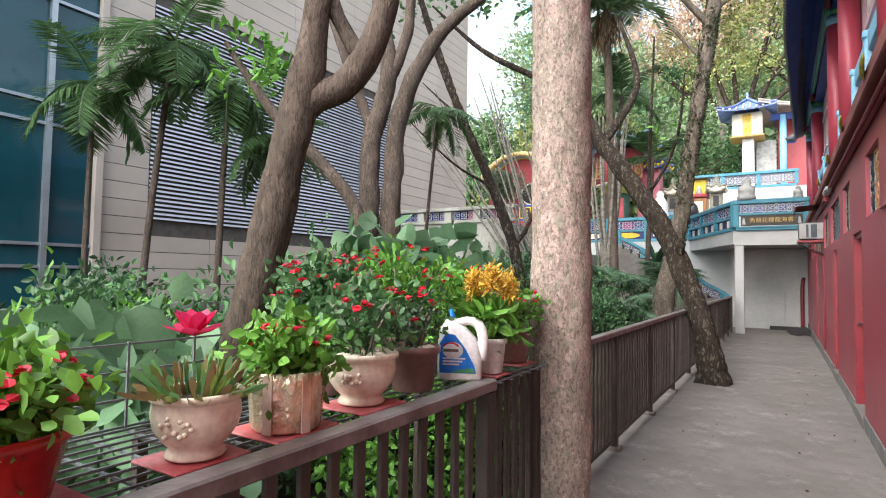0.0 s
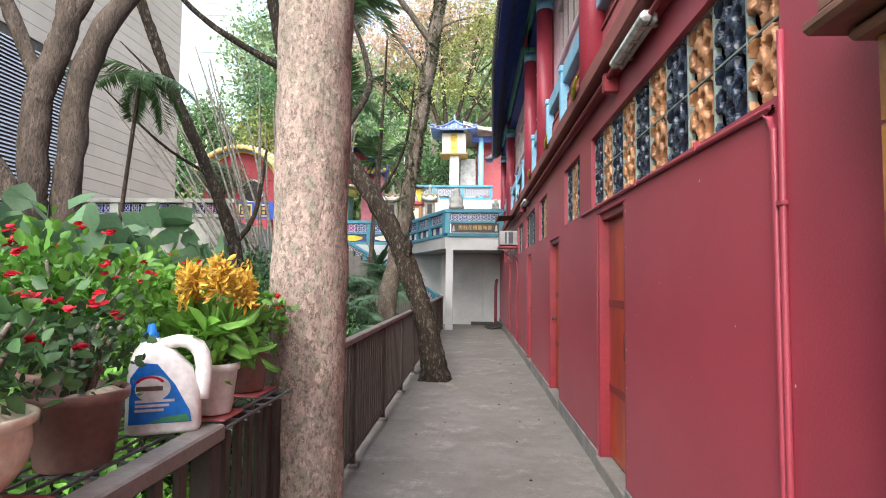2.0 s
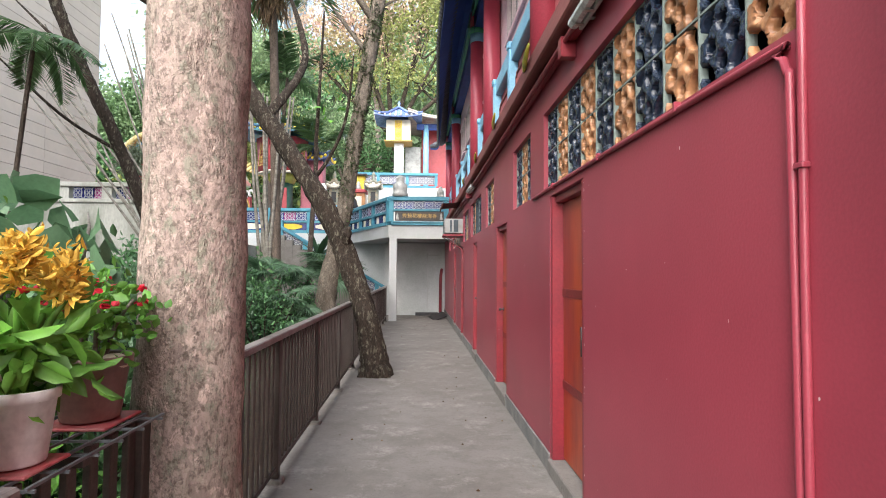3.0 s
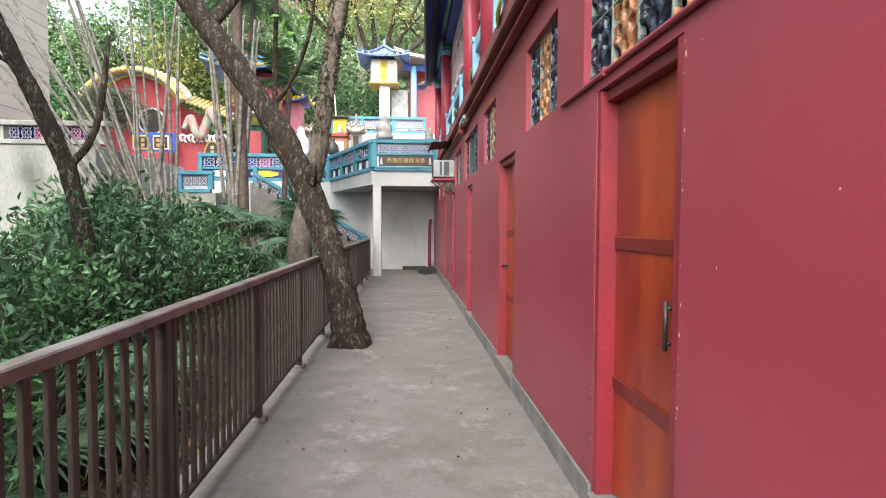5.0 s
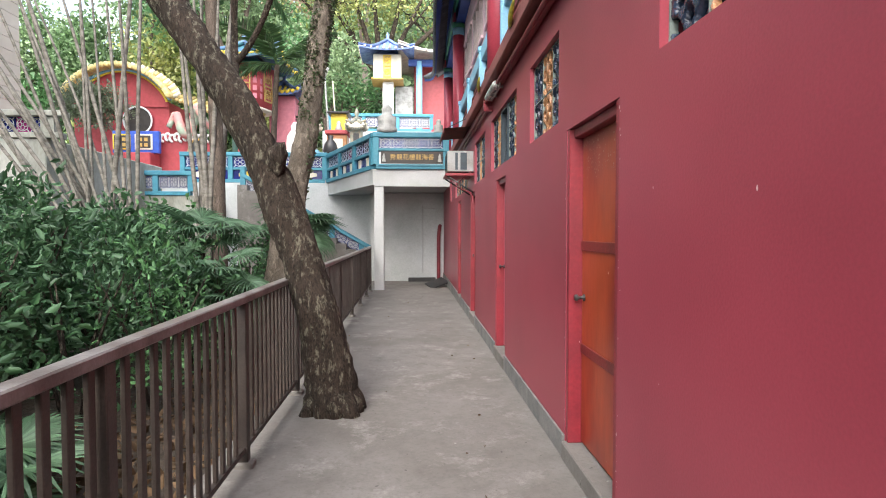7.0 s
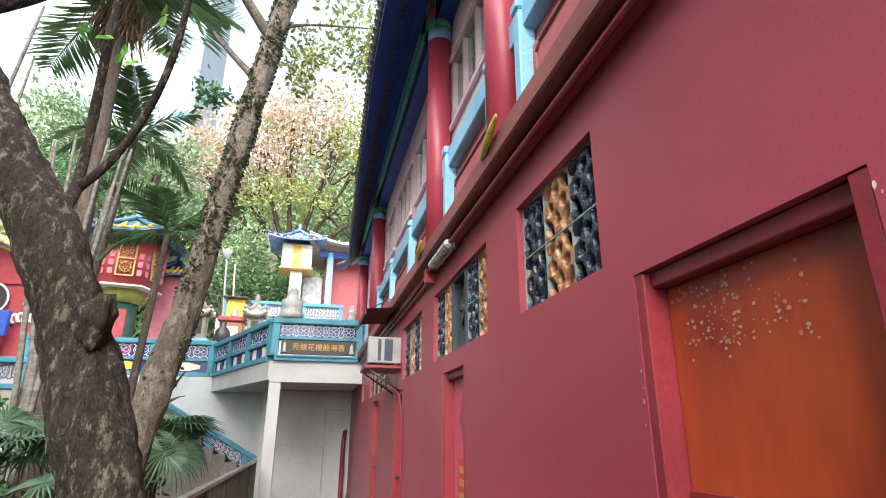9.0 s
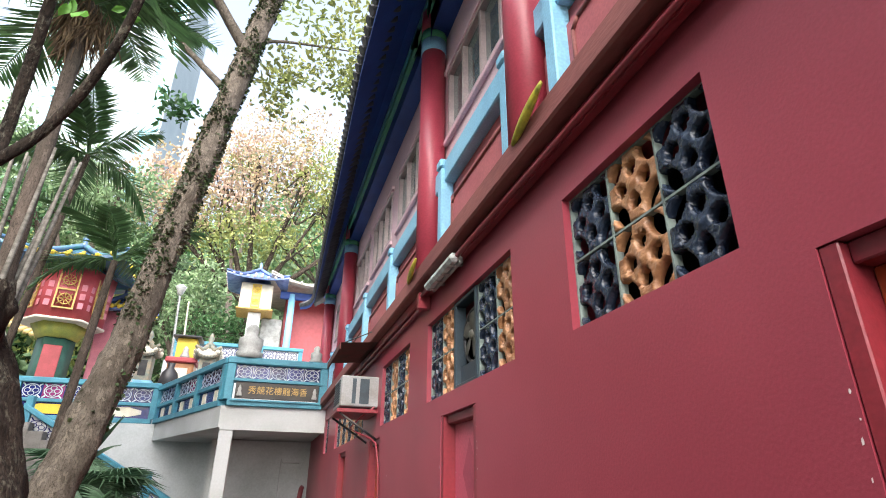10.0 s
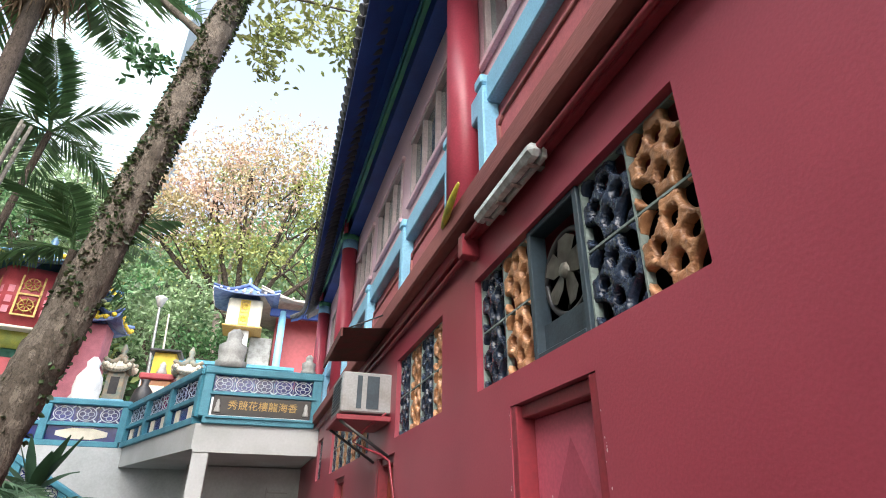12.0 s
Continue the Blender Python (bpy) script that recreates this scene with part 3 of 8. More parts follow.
def grille(y0, cols, name="vent_grille"):
    y1 = y0 + cols * CELL
    g = tagged(place(name, grout_frame(y0, y1, cols), M_GROUT), "ventilation grille of dark blue and ochre glazed blocks", "vent", "ventilation grilles", "structure")
    for c in range(cols):
        for r in range(2):
            # colours swap column by column, counted from the far end
            me = block_dark if (cols - 1 - c) % 2 == 0 else block_ochre
            part("block", me, None, g, "", pose(WX + 0.022 + 0.003 * ((c * 7 + r * 3) % 3), y0 + (c + 0.5) * CELL, GZ0 + (r + 0.5) * (GZ1 - GZ0) / 2, ((c * 5 + r * 3) % 4) * 90) @ Matrix.Diagonal((1, 1.02, 1.02, 1)))
    return g


def grout_frame(y0, y1, cols):
    bm = bmesh.new()
    for c in range(cols + 1):
        y = min(max(y0 + c * CELL, y0 + 0.005), y1 - 0.005)
        box(WX + 0.036, WX + 0.07, y - 0.0045, y + 0.0045, GZ0 + 0.001, GZ1 - 0.001, bm)
    for z in (GZ0 + 0.005, (GZ0 + GZ1) / 2, GZ1 - 0.005):
        box(WX + 0.038, WX + 0.068, y0 + 0.001, y1 - 0.001, z - 0.0045, z + 0.0045, bm)
    return bm


for y0, cols in GRILLES:
    grille(y0, cols)
grille(FAN[0], 2)
grille(FAN[1] - 2 * CELL, 2)

# exhaust fan between the blocks
fy0, fy1 = FAN[0] + 2 * CELL, FAN[1] - 2 * CELL
fan = thing("exhaust_fan", WX + 0.06, (fy0 + fy1) / 2, GZ0 + 0.001, "dark steel exhaust fan in a slate-blue frame", "fan")
fc, fz = (fy0 + fy1) / 2, GZ0 + 0.33
fb = bmesh.new()
box(WX + 0.02, WX + 0.10, fy0 + 0.002, fy0 + 0.035, GZ0 + 0.002, GZ1 - 0.002, fb, 0.004)
box(WX + 0.02, WX + 0.10, fy1 - 0.035, fy1 - 0.002, GZ0 + 0.002, GZ1 - 0.002, fb, 0.004)
box(WX + 0.02, WX + 0.10, fy0 + 0.035, fy1 - 0.035, GZ0 + 0.002, GZ0 + 0.03, fb, 0.004)
box(WX + 0.02, WX + 0.10, fy0 + 0.035, fy1 - 0.035, GZ1 - 0.03, GZ1 - 0.002, fb, 0.004)
box(WX + 0.06, WX + 0.075, fy0 + 0.035, fy1 - 0.035, GZ0 + 0.03, GZ0 + 0.15, fb)
M_SLATE = mat("slate_blue_paint", (0.028, 0.045, 0.058), (0.02, 0.03, 0.04), rough=0.4, scale=8, bump=0.1)
M_FAN = mat("grimy_fan_metal", (0.20, 0.19, 0.155), (0.11, 0.10, 0.08), rough=0.5, metal=0.3, scale=15, bump=0.2)
part("frame", fb, M_SLATE, fan, "slate-blue frame")
ringb = bmesh.new()
ring_pts = [(WX + 0.09, fc + 0.175 * math.cos(a), fz + 0.175 * math.sin(a)) for a in [2 * math.pi * k / 24 for k in range(25)]]
tube(ring_pts, 0.014, 6, ringb, step=1)
part("shroud", ringb, M_BLACK, fan, "round black shroud")
part("hub", moved(lathe([(0.035, 0), (0.04, 0.02), (0.03, 0.05), (0.01, 0.056)], 14), pose(WX + 0.11, fc, fz, 0, -90, 0)), M_FAN, fan, "grimy hub", smooth=True)
for k in range(5):
    bl = bmesh.new()
    pts = ((0.02, -0.02), (0.06, -0.055), (0.13, -0.06), (0.155, -0.01), (0.14, 0.045), (0.07, 0.03), (0.02, 0.015))
    top = [bl.verts.new((0.012 * (q * 12), p, q)) for p, q in pts]
    bl.faces.new(top)
    bmesh.ops.solidify(bl, geom=bl.faces[:], thickness=0.004)
    part("blade", moved(bl, Matrix.Translation((WX + 0.072, fc, fz)) @ Matrix.Rotation(math.radians(35 + 72 * k), 4, "X")), M_FAN, fan)
brace = tube([(WX + 0.12, fc - 0.17, fz - 0.1), (WX + 0.125, fc, fz), (WX + 0.12, fc + 0.17, fz + 0.1)], 0.006, 6)
tube([(WX + 0.12, fc - 0.1, fz + 0.17), (WX + 0.125, fc, fz), (WX + 0.12, fc + 0.1, fz - 0.17)], 0.006, 6, brace)
part("brace", brace, M_BLACK, fan)


# fluorescent batten lamps under the ledge
def batten(y0, y1, group="wall battens"):
    t = thing("wall_lamp", WX, (y0 + y1) / 2, 2.9, "dusty weatherproof fluorescent batten, unlit, on the red wall", "lamp", group)
    shell = bmesh.new()
    box(WX - 0.125, WX - 0.055, y0, y1, 2.862, 2.925, shell, 0.02)
    part("diffuser", shell, mat("dusty_clear_plastic", (0.55, 0.58, 0.58), (0.34, 0.35, 0.34), rough=0.25, scale=14, bump=0.1), t, "dusty clear cover")
    part("housing", box(WX - 0.06, WX - 0.035, y0 + 0.01, y1 - 0.01, 2.858, 2.93, None, 0.006), mat("grey_plastic", (0.4, 0.41, 0.4), rough=0.5), t)
    for y in (y0 + 0.12, y1 - 0.12):
        part("bracket", box(WX - 0.05, WX + 0.002, y - 0.02, y + 0.02, 2.88, 2.93), M_CHROME, t)
    for y in [y0 + (y1 - y0) * k / 4 for k in (0.5, 1.5, 2.5, 3.5)]:
        part("clip", box(WX - 0.10, WX - 0.05, y - 0.012, y + 0.012, 2.853, 2.8615), M_CHROME, t)


batten(10.16, 10.80)
batten(3.42, 4.12)

# conduit along the ledge, down-pipe and branch pipe
pipe = thing("wall_conduit", WX - 0.02, 2.35, 0, "red painted steel conduit on the wall", "pipe")
part("branch_pipe", tube([(WX - 0.012, 5.62, 2.075), (WX - 0.012, 4.3, 2.075), (WX - 0.012, 2.56, 2.06), (WX - 0.012, 2.44, 2.045), (WX - 0.012, 2.395, 1.98), (WX - 0.012, 2.385, 1.8), (WX - 0.012, 2.368, 0.14)], 0.012, 10, step=0.05), M_RED, pipe, smooth=True)
part("down_pipe", tube([(WX - 0.006, 2.345, 2.30), (WX - 0.010, 2.347, 1.5), (WX - 0.010, 2.342, 0.14)], 0.0115, 10, step=0.4), M_RED, pipe, smooth=True)
for z in (0.6, 1.72):
    part("clamp", box(WX - 0.025, WX - 0.001, 2.328, 2.366, z, z + 0.016, None, 0.003), M_RED, pipe)
for y in (3.0, 3.9, 4.9):
    part("clamp", box(WX - 0.028, WX - 0.001, y, y + 0.018, 2.056, 2.096, None, 0.003), M_RED, pipe)
# tiled pier with a moulded stone capital where the wall ends
M_PIERTILE = mat("brown_ochre_wall_tile", (0.30, 0.135, 0.035), (0.20, 0.085, 0.022), rough=0.3, scale=9, bscale=40, bump=0.15, coat=0.2, rnd=0.2)
M_CAPITAL = mat("veined_brown_stone", (0.20, 0.105, 0.065), (0.125, 0.06, 0.04), rough=0.4, scale=7, bscale=30, bump=0.08, stretch=(1, 0.6, 3))
PY1 = 1.79
pier = struct("pier", box(0.612, 0.699, 0.95, PY1 - 0.012, -0.05, 2.14), M_GROUT, "brown tiled pier with a stone capital", "pier")
cap = bmesh.new()
for x0, y1, z0, z1 in ((0.555, 1.83, 2.03, 2.06), (0.48, 1.875, 2.062, 2.10), (0.505, 1.855, 2.102, 2.15), (0.535, 1.835, 2.152, 2.19), (0.56, 1.82, 2.192, 2.32)):
    box(x0, 0.698, 0.90, y1, z0, z1, cap, 0.012)
part("capital", cap, M_CAPITAL, pier, "moulded brown stone capital")
for k in range(10):
    for j in range(4):
        a, b = PY1 - 0.205 * (j + 1) + 0.004, PY1 - 0.205 * j
        part("tile", box(0.60, 0.612, a, b, 0.003 + 0.203 * k, 0.2 + 0.203 * k, None, 0.003), M_PIERTILE, pier)
    part("tile", box(0.613, 0.699, PY1 - 0.012, PY1, 0.003 + 0.203 * k, 0.2 + 0.203 * k, None, 0.003), M_PIERTILE, pier)
cond = thing("ledge_conduit", WX - 0.03, 8, 2.85, "dark red conduit running under the ledge", "pipe")
part("tube", tube([(WX - 0.075, -3, 2.90), (WX - 0.075, 8, 2.90), (WX - 0.075, 11.1, 2.90), (WX - 0.03, 11.2, 2.86), (WX - 0.03, 16, 2.86)], 0.016, 8, step=0.5), M_REDTRIM, cond, smooth=True)
for y in (4.35, 11.02):
    part("junction_box", box(WX - 0.1, WX - 0.001, y, y + 0.07, 2.80, 2.93, None, 0.004), M_REDTRIM, cond)

# air conditioner on brackets with a rusty hood
ac = thing("air_conditioner", 0.48, 13.25, 2.24, "white window air conditioner on a red shelf", "air conditioner")
# white enamel darkened to grey: the shade it hangs in is in its colour
part("body", box(0.30, 0.72, 13.0, 13.55, 2.30, 2.62, None, 0.012), mat("grimy_shaded_white_enamel", (0.27, 0.27, 0.27), (0.21, 0.20, 0.19), rough=0.4, scale=4, bump=0.05), ac)
part("grille", box(0.50, 0.60, 12.994, 12.999, 2.33, 2.59), M_SLATE, ac, "dark slotted vent")
part("grille", box(0.42, 0.46, 12.994, 12.999, 2.33, 2.59), M_SLATE, ac, "dark slotted vent")
for k in range(9):
    part("side_slat", box(0.292, 0.298, 13.06, 13.48, 2.34 + 0.028 * k, 2.352 + 0.028 * k), M_SLATE, ac)
part("shelf", box(0.27, 0.70, 12.96, 13.6, 2.235, 2.275, None, 0.005), M_REDTRIM, ac, "dark red steel shelf")
for y in (13.0, 13.54):
    part("strut", tube([(0.30, y, 2.235), (0.70, y, 1.98)], 0.012, 6, step=1), M_BLACK, ac)
hood = thing("rusty_hood", 0.5, 13.4, 2.78, "rusty dark red sheet metal hood above the air conditioner", "canopy")
hb = bmesh.new()
vs = [hb.verts.new(p) for p in ((0.699, 12.85, 2.97), (0.24, 12.85, 2.93), (0.24, 13.95, 2.93), (0.699, 13.95, 2.97))]
hb.faces.new(vs)
bmesh.ops.solidify(hb, geom=hb.faces[:], thickness=0.02)
box(0.23, 0.245, 12.85, 13.95, 2.86, 2.93, hb)
M_RUST = mat("rusty_dark_red", (0.10, 0.022, 0.02), (0.06, 0.03, 0.02), rough=0.8, scale=8, bump=0.3)
part("sheet", hb, M_RUST, hood)
for y in (12.9, 13.9):
    part("rod", tube([(0.28, y, 2.94), (0.70, y - 0.05, 3.14)], 0.006, 6, step=1), M_BLACK, hood)
part("cable", tube([(0.66, 12.98, 2.3), (0.45, 13.2, 2.1), (0.62, 12.9, 1.98), (0.68, 12.7, 1.7), (0.685, 12.68, 0.2)], 0.009, 6), M_REDTRIM, ac)

# ---------------------------------------------------------------- upper storey
UX = 1.0
WINS = [(3.4, 5.4), (6.6, 8.8), (10.1, 11.5), (12.3, 13.75), (14.2, 15.6), (16.0, 17.3), (18.2, 20.5)]
WZ0, WZ1 = 4.78, 5.62
struct("wall_upper", pierced_wall(UX, UX + 0.2, YA, 22.0, 3.12, 6.75, [(a, b, WZ0, WZ1) for a, b in WINS]), M_PINK, "pale pink rendered upper wall", "wall")
# upstairs wall and ceiling painted near-black in place of indoor shade
struct("wall_upper_interior", box(UX + 1.6, UX + 1.7, YA, 22.0, 3.0, 6.8), M_DARK, "room wall behind the upper windows, shade put into its near-black colour", "wall")
struct("ceiling_upper", box(UX + 0.2, UX + 1.6, YA, 22.0, 6.6, 6.75), M_DARK, "room ceiling upstairs, shade put into its near-black colour", "ceiling")
M_GLASS = bpy.data.materials.new("window_glass")
M_GLASS.use_nodes = True
_b = M_GLASS.node_tree.nodes["Principled BSDF"]
_b.inputs["Base Color"].default_value, _b.inputs["Roughness"].default_value = (0.55, 0.65, 0.65, 1), 0.03
_b.inputs["Transmission Weight"].default_value, _b.inputs["IOR"].default_value = 0.85, 1.5
M_FRAME = mat("beige_pink_window_frame", (0.50, 0.40, 0.40), (0.42, 0.33, 0.33), rough=0.5, bump=0.05)
for i, (a, b) in enumerate(WINS):
    panes = max(2, round((b - a) / 0.48))
    w = (b - a) / panes
    fr = bmesh.new()
    for z in (WZ0, WZ1 - 0.05):
        box(UX - 0.03, UX + 0.09, a, b, z, z + 0.05, fr, 0.004)
    for k in range(panes + 1):
        y = min(max(a + k * w, a + 0.025), b - 0.025)
        box(UX - 0.02, UX + 0.08, y - 0.025, y + 0.025, WZ0 + 0.05, WZ1 - 0.05, fr, 0.004)
    win = struct(f"window_{i + 1}", fr, M_FRAME, "row of sliding windows in beige-pink frames", "window")
    for k in range(panes):
        p = part("pane", box(UX + 0.03, UX + 0.036, a + k * w + 0.025, a + (k + 1) * w - 0.025, WZ0 + 0.05, WZ1 - 0.05), M_GLASS, win)
        p.visible_shadow = False
    if b - a < 2.3:
        fr2 = box(UX - 0.045, UX - 0.001, a - 0.07, b + 0.07, WZ1 + 0.001, WZ1 + 0.06, None, 0.006)
        box(UX - 0.045, UX - 0.001, a - 0.07, b + 0.07, WZ0 - 0.06, WZ0 - 0.001, fr2, 0.006)
        part("window_trim", fr2, M_PINK, win)

COLS = [2.3, 5.9, 9.5, 11.65, 17.6, 21.2]
for y in COLS:
    c = thing("round_column", 0.86, y, 3.12, "round red column with a painted capital band", "column", "red columns", kind="structure")
    part("shaft", lathe([(0.135, 3.12), (0.135, 5.95)], 28, None, (0.86, y, 0)), M_COLUMN, c, smooth=True)
    part("base", lathe([(0.165, 3.12), (0.165, 3.17), (0.14, 3.2)], 28, None, (0.86, y, 0)), M_COLUMN, c, smooth=True)
    part("capital_band", lathe([(0.141, 5.955), (0.141, 6.12)], 28, None, (0.86, y, 0)), M_SKYBLUE, c, "light blue band", smooth=True)
    part("capital_band", lathe([(0.142, 6.125), (0.142, 6.25)], 28, None, (0.86, y, 0)), M_GREEN, c, "green band", smooth=True)
    part("capital_band", lathe([(0.141, 6.255), (0.141, 6.7)], 28, None, (0.86, y, 0)), M_COLUMN, c, smooth=True)
    # painted bracket boards beside the head
    for s in (-1, 1):
        br = bmesh.new()
        pts = ((0.14, 6.62), (0.75, 6.62), (0.70, 6.48), (0.5, 6.40), (0.42, 6.26), (0.24, 6.18), (0.14, 6.0))
        br.faces.new([br.verts.new((0.78, y + s * p, q)) for p, q in pts])
        bmesh.ops.solidify(br, geom=br.faces[:], thickness=0.05)
        part("bracket", br, M_NAVY, c, "navy carved bracket board")
        b2 = bmesh.new()
        b2.faces.new([b2.verts.new((0.725, y + s * p, q)) for p, q in ((0.2, 6.58), (0.62, 6.58), (0.55, 6.5), (0.42, 6.45), (0.3, 6.3), (0.2, 6.25))])
        bmesh.ops.solidify(b2, geom=b2.faces[:], thickness=0.006)
        part("bracket_relief", b2, M_GREEN, c, "green and gold relief")

# parapet: rose panels with moulded frames, light blue rail and posts
POSTS = [-0.5, 2.62, 4.3, 6.22, 7.8, 9.16, 9.82, 11.28, 12.0, 13.45, 15.3, 17.2, 18.0, 19.6]
struct("wall_parapet", box(0.96, 0.998, YA, 22.0, 3.125, 4.095), M_ROSE, "rose-red parapet panels under the windows", "wall")
struct("wall_parapet_base", box(0.925, 0.959, YA, 22.0, 3.125, 3.96, None, 0.008), M_ROSE, "raised rose-red panel band over the ledge", "wall")
struct("trim_rail", box(0.865, 0.999, YA, 22.0, 4.10, 4.32, None, 0.012), M_SKYBLUE, "light blue rail band along the parapet", "trim")
for y in POSTS:
    p = struct("trim_post", box(0.835, 0.955, y - 0.055, y + 0.055, 3.12, 4.25, None, 0.01), M_SKYBLUE, "light blue square parapet post", "post")
    part("cap", box(0.82, 0.955, y - 0.065, y + 0.065, 4.255, 4.345, None, 0.015), M_SKYBLUE, p)
for a, b in zip(POSTS, POSTS[1:]):
    if b - a < 0.9:
        continue
    n = max(1, round((b - a) / 1.7))
    w = (b - a - 0.16) / n
    for k in range(n):
        y0, y1 = a + 0.12 + k * w, a + 0.04 + (k + 1) * w
        pts = [(y0, 3.58), (y0, 3.85), (y0 + 0.06, 3.90), (y1 - 0.06, 3.90), (y1, 3.85), (y1, 3.58), (y1 - 0.06, 3.53), (y0 + 0.06, 3.53), (y0, 3.58)]
        mo = bmesh.new()
        for (p, q), (r, s) in zip(pts, pts[1:]):
            tube([(0.922, p, q), (0.922, r, s)], 0.015, 6, mo, step=2)
        struct("trim_moulding", mo, M_LEDGE, "brown raised moulding on a rose panel", "trim")
# yellow leaf-shaped spouts curling out of the ledge
M_SPOUT = mat("mossy_yellow_paint", (0.52, 0.44, 0.04), (0.26, 0.28, 0.04), rough=0.6, scale=12, bump=0.2)
for y in (8.95, 11.08, 5.2, 7.0):
    sp, last = bmesh.new(), None
    for i in range(13):
        u = i / 12
        w = 0.006 + 0.032 * math.sin(math.pi * (0.06 + 0.92 * u)) ** 0.75
        c = Vector((0.57 - 0.04 * u, y + 0.20 - 0.40 * u, 3.09 + 0.06 * u ** 1.4))
        row = [sp.verts.new(c + Vector((-0.05 * (1 - q * q) * w / 0.07, 0.25 * q * w, q * w))) for q in (-1, -0.5, 0, 0.5, 1)]
        if last:
            for k in range(4):
                sp.faces.new((last[k], last[k + 1], row[k + 1], row[k])).smooth = True
        last = row
    bmesh.ops.recalc_face_normals(sp, faces=sp.faces[:])
    bmesh.ops.solidify(sp, geom=sp.faces[:], thickness=0.012)
    tagged(place("leaf_spout", sp, M_SPOUT), "mossy yellow leaf-shaped spout on the ledge", "spout", "leaf spouts")

# beam, fascia and navy soffit of the deep eave
struct("trim_beam", box(0.80, 0.999, YA, 22.0, 6.22, 6.46), M_NAVY, "navy beam at the head of the wall", "beam")
struct("trim_fascia", box(0.745, 0.999, YA, 21.5, 6.462, 6.56), M_GREEN, "green and gold painted fascia strip", "trim")
struct("trim_fascia_blue", box(0.72, 0.999, YA, 21.5, 6.562, 6.64), M_TURQ, "light blue painted fascia strip", "trim")
EX, EZ = 0.15, 6.10


def eave_at(y):
    """How far the eave's edge rises and stands out at y."""
    return max(0.0, (y - 20.5) / 3.5) ** 2 * 0.5, -0.036 * max(0.0, y - 12.5) + max(0.0, (y - 21.5) / 2.5) ** 2 * 0.35



ev = bmesh.new()
n = 40
rows_ = []
for k in range(n + 1):
    y = YA + (24.0 - YA) * k / n
    lift, out_ = eave_at(y)
    rows_.append([ev.verts.new(p) for p in ((1.2, y, 6.86 + lift * 0.3), (0.6, y, 6.56 + lift * 0.6), (EX - out_, y, EZ + lift), (EX - out_, y, EZ + 0.10 + lift), (0.6, y, 6.72 + lift * 0.6), (1.2, y, 7.05 + lift * 0.3))])
for a, b in zip(rows_, rows_[1:]):
    for j in range(6):
        ev.faces.new((a[j], b[j], b[(j + 1) % 6], a[(j + 1) % 6]))
ev.faces.new(rows_[0]), ev.faces.new(rows_[-1][::-1])
bmesh.ops.recalc_face_normals(ev, faces=ev.faces[:])
eave = struct("roof_eave", ev, M_NAVY, "navy painted eave soffit with tiled edge", "roof")
M_TILE = mat("grey_roof_tile", (0.10, 0.10, 0.105), (0.05, 0.05, 0.055), rough=0.6, scale=8, bump=0.3, rnd=0.25)
tile = mesh_from(moved(lathe([(0.062, 0), (0.06, 0.34), (0.03, 0.34)], 8), pose(0, 0, 0, 0, 61, 0)), "eave_tile")
tile.materials.append(M_TILE)
for k in range(170):
    y = -2 + k * 0.155
    if y > 23.9:
        break
    lift, out_ = eave_at(y)
    part("tile", tile, None, eave, "", pose(EX - 0.05 - out_, y, EZ + 0.13 + lift, 0, 0, 0))
struct("roof_slope", moved(box(0.6, 7.0, YA, 24.0, 0, 0.08), pose(EX + 0.02, 0, EZ + 0.30, 0, -34, 0)), M_TILE, "grey tiled roof slope", "roof")


# ---------------------------------------------------------------- ground
gm = bmesh.new()
XS = [-400, -120, -60, -30, -14, -10, -7, -5, -3.5, -2.4, -1.46, 3, 10, 40, 150, 400]
YS = [-400, -120, -40, -15, -6, 0, 4, 8, 12, 16, 19, 22, 30, 60, 150, 400, 800]
grid = [[gm.verts.new((x, y, -0.42 - 0.1 * noise.noise(Vector((x * 0.4, y * 0.4, 0))) + (0.25 if -14 < x < -3 and 0 < y < 20 else 0.0))) for y in YS] for x in XS]
for i in range(len(XS) - 1):
    for j in range(len(YS) - 1):
        gm.faces.new((grid[i][j], grid[i + 1][j], grid[i + 1][j + 1], grid[i][j + 1]))
struct("ground", gm, M_SOIL, "dark leaf-littered garden soil", "ground")

# ---------------------------------------------------------------- fences
baluster = mesh_from(box(-0.010, 0.010, -0.018, 0.018, 0, 1, None, 0.003), "baluster")
baluster.materials.append(M_FENCE)


def floor_z(y):
    return float(np.interp(y, [p[0] for p in prof_floor], [p[1] for p in prof_floor]))


prof_floor = [(-7, 0.0), (6, 0.0), (12, -0.025), (18, -0.075), (22.3, -0.11)]


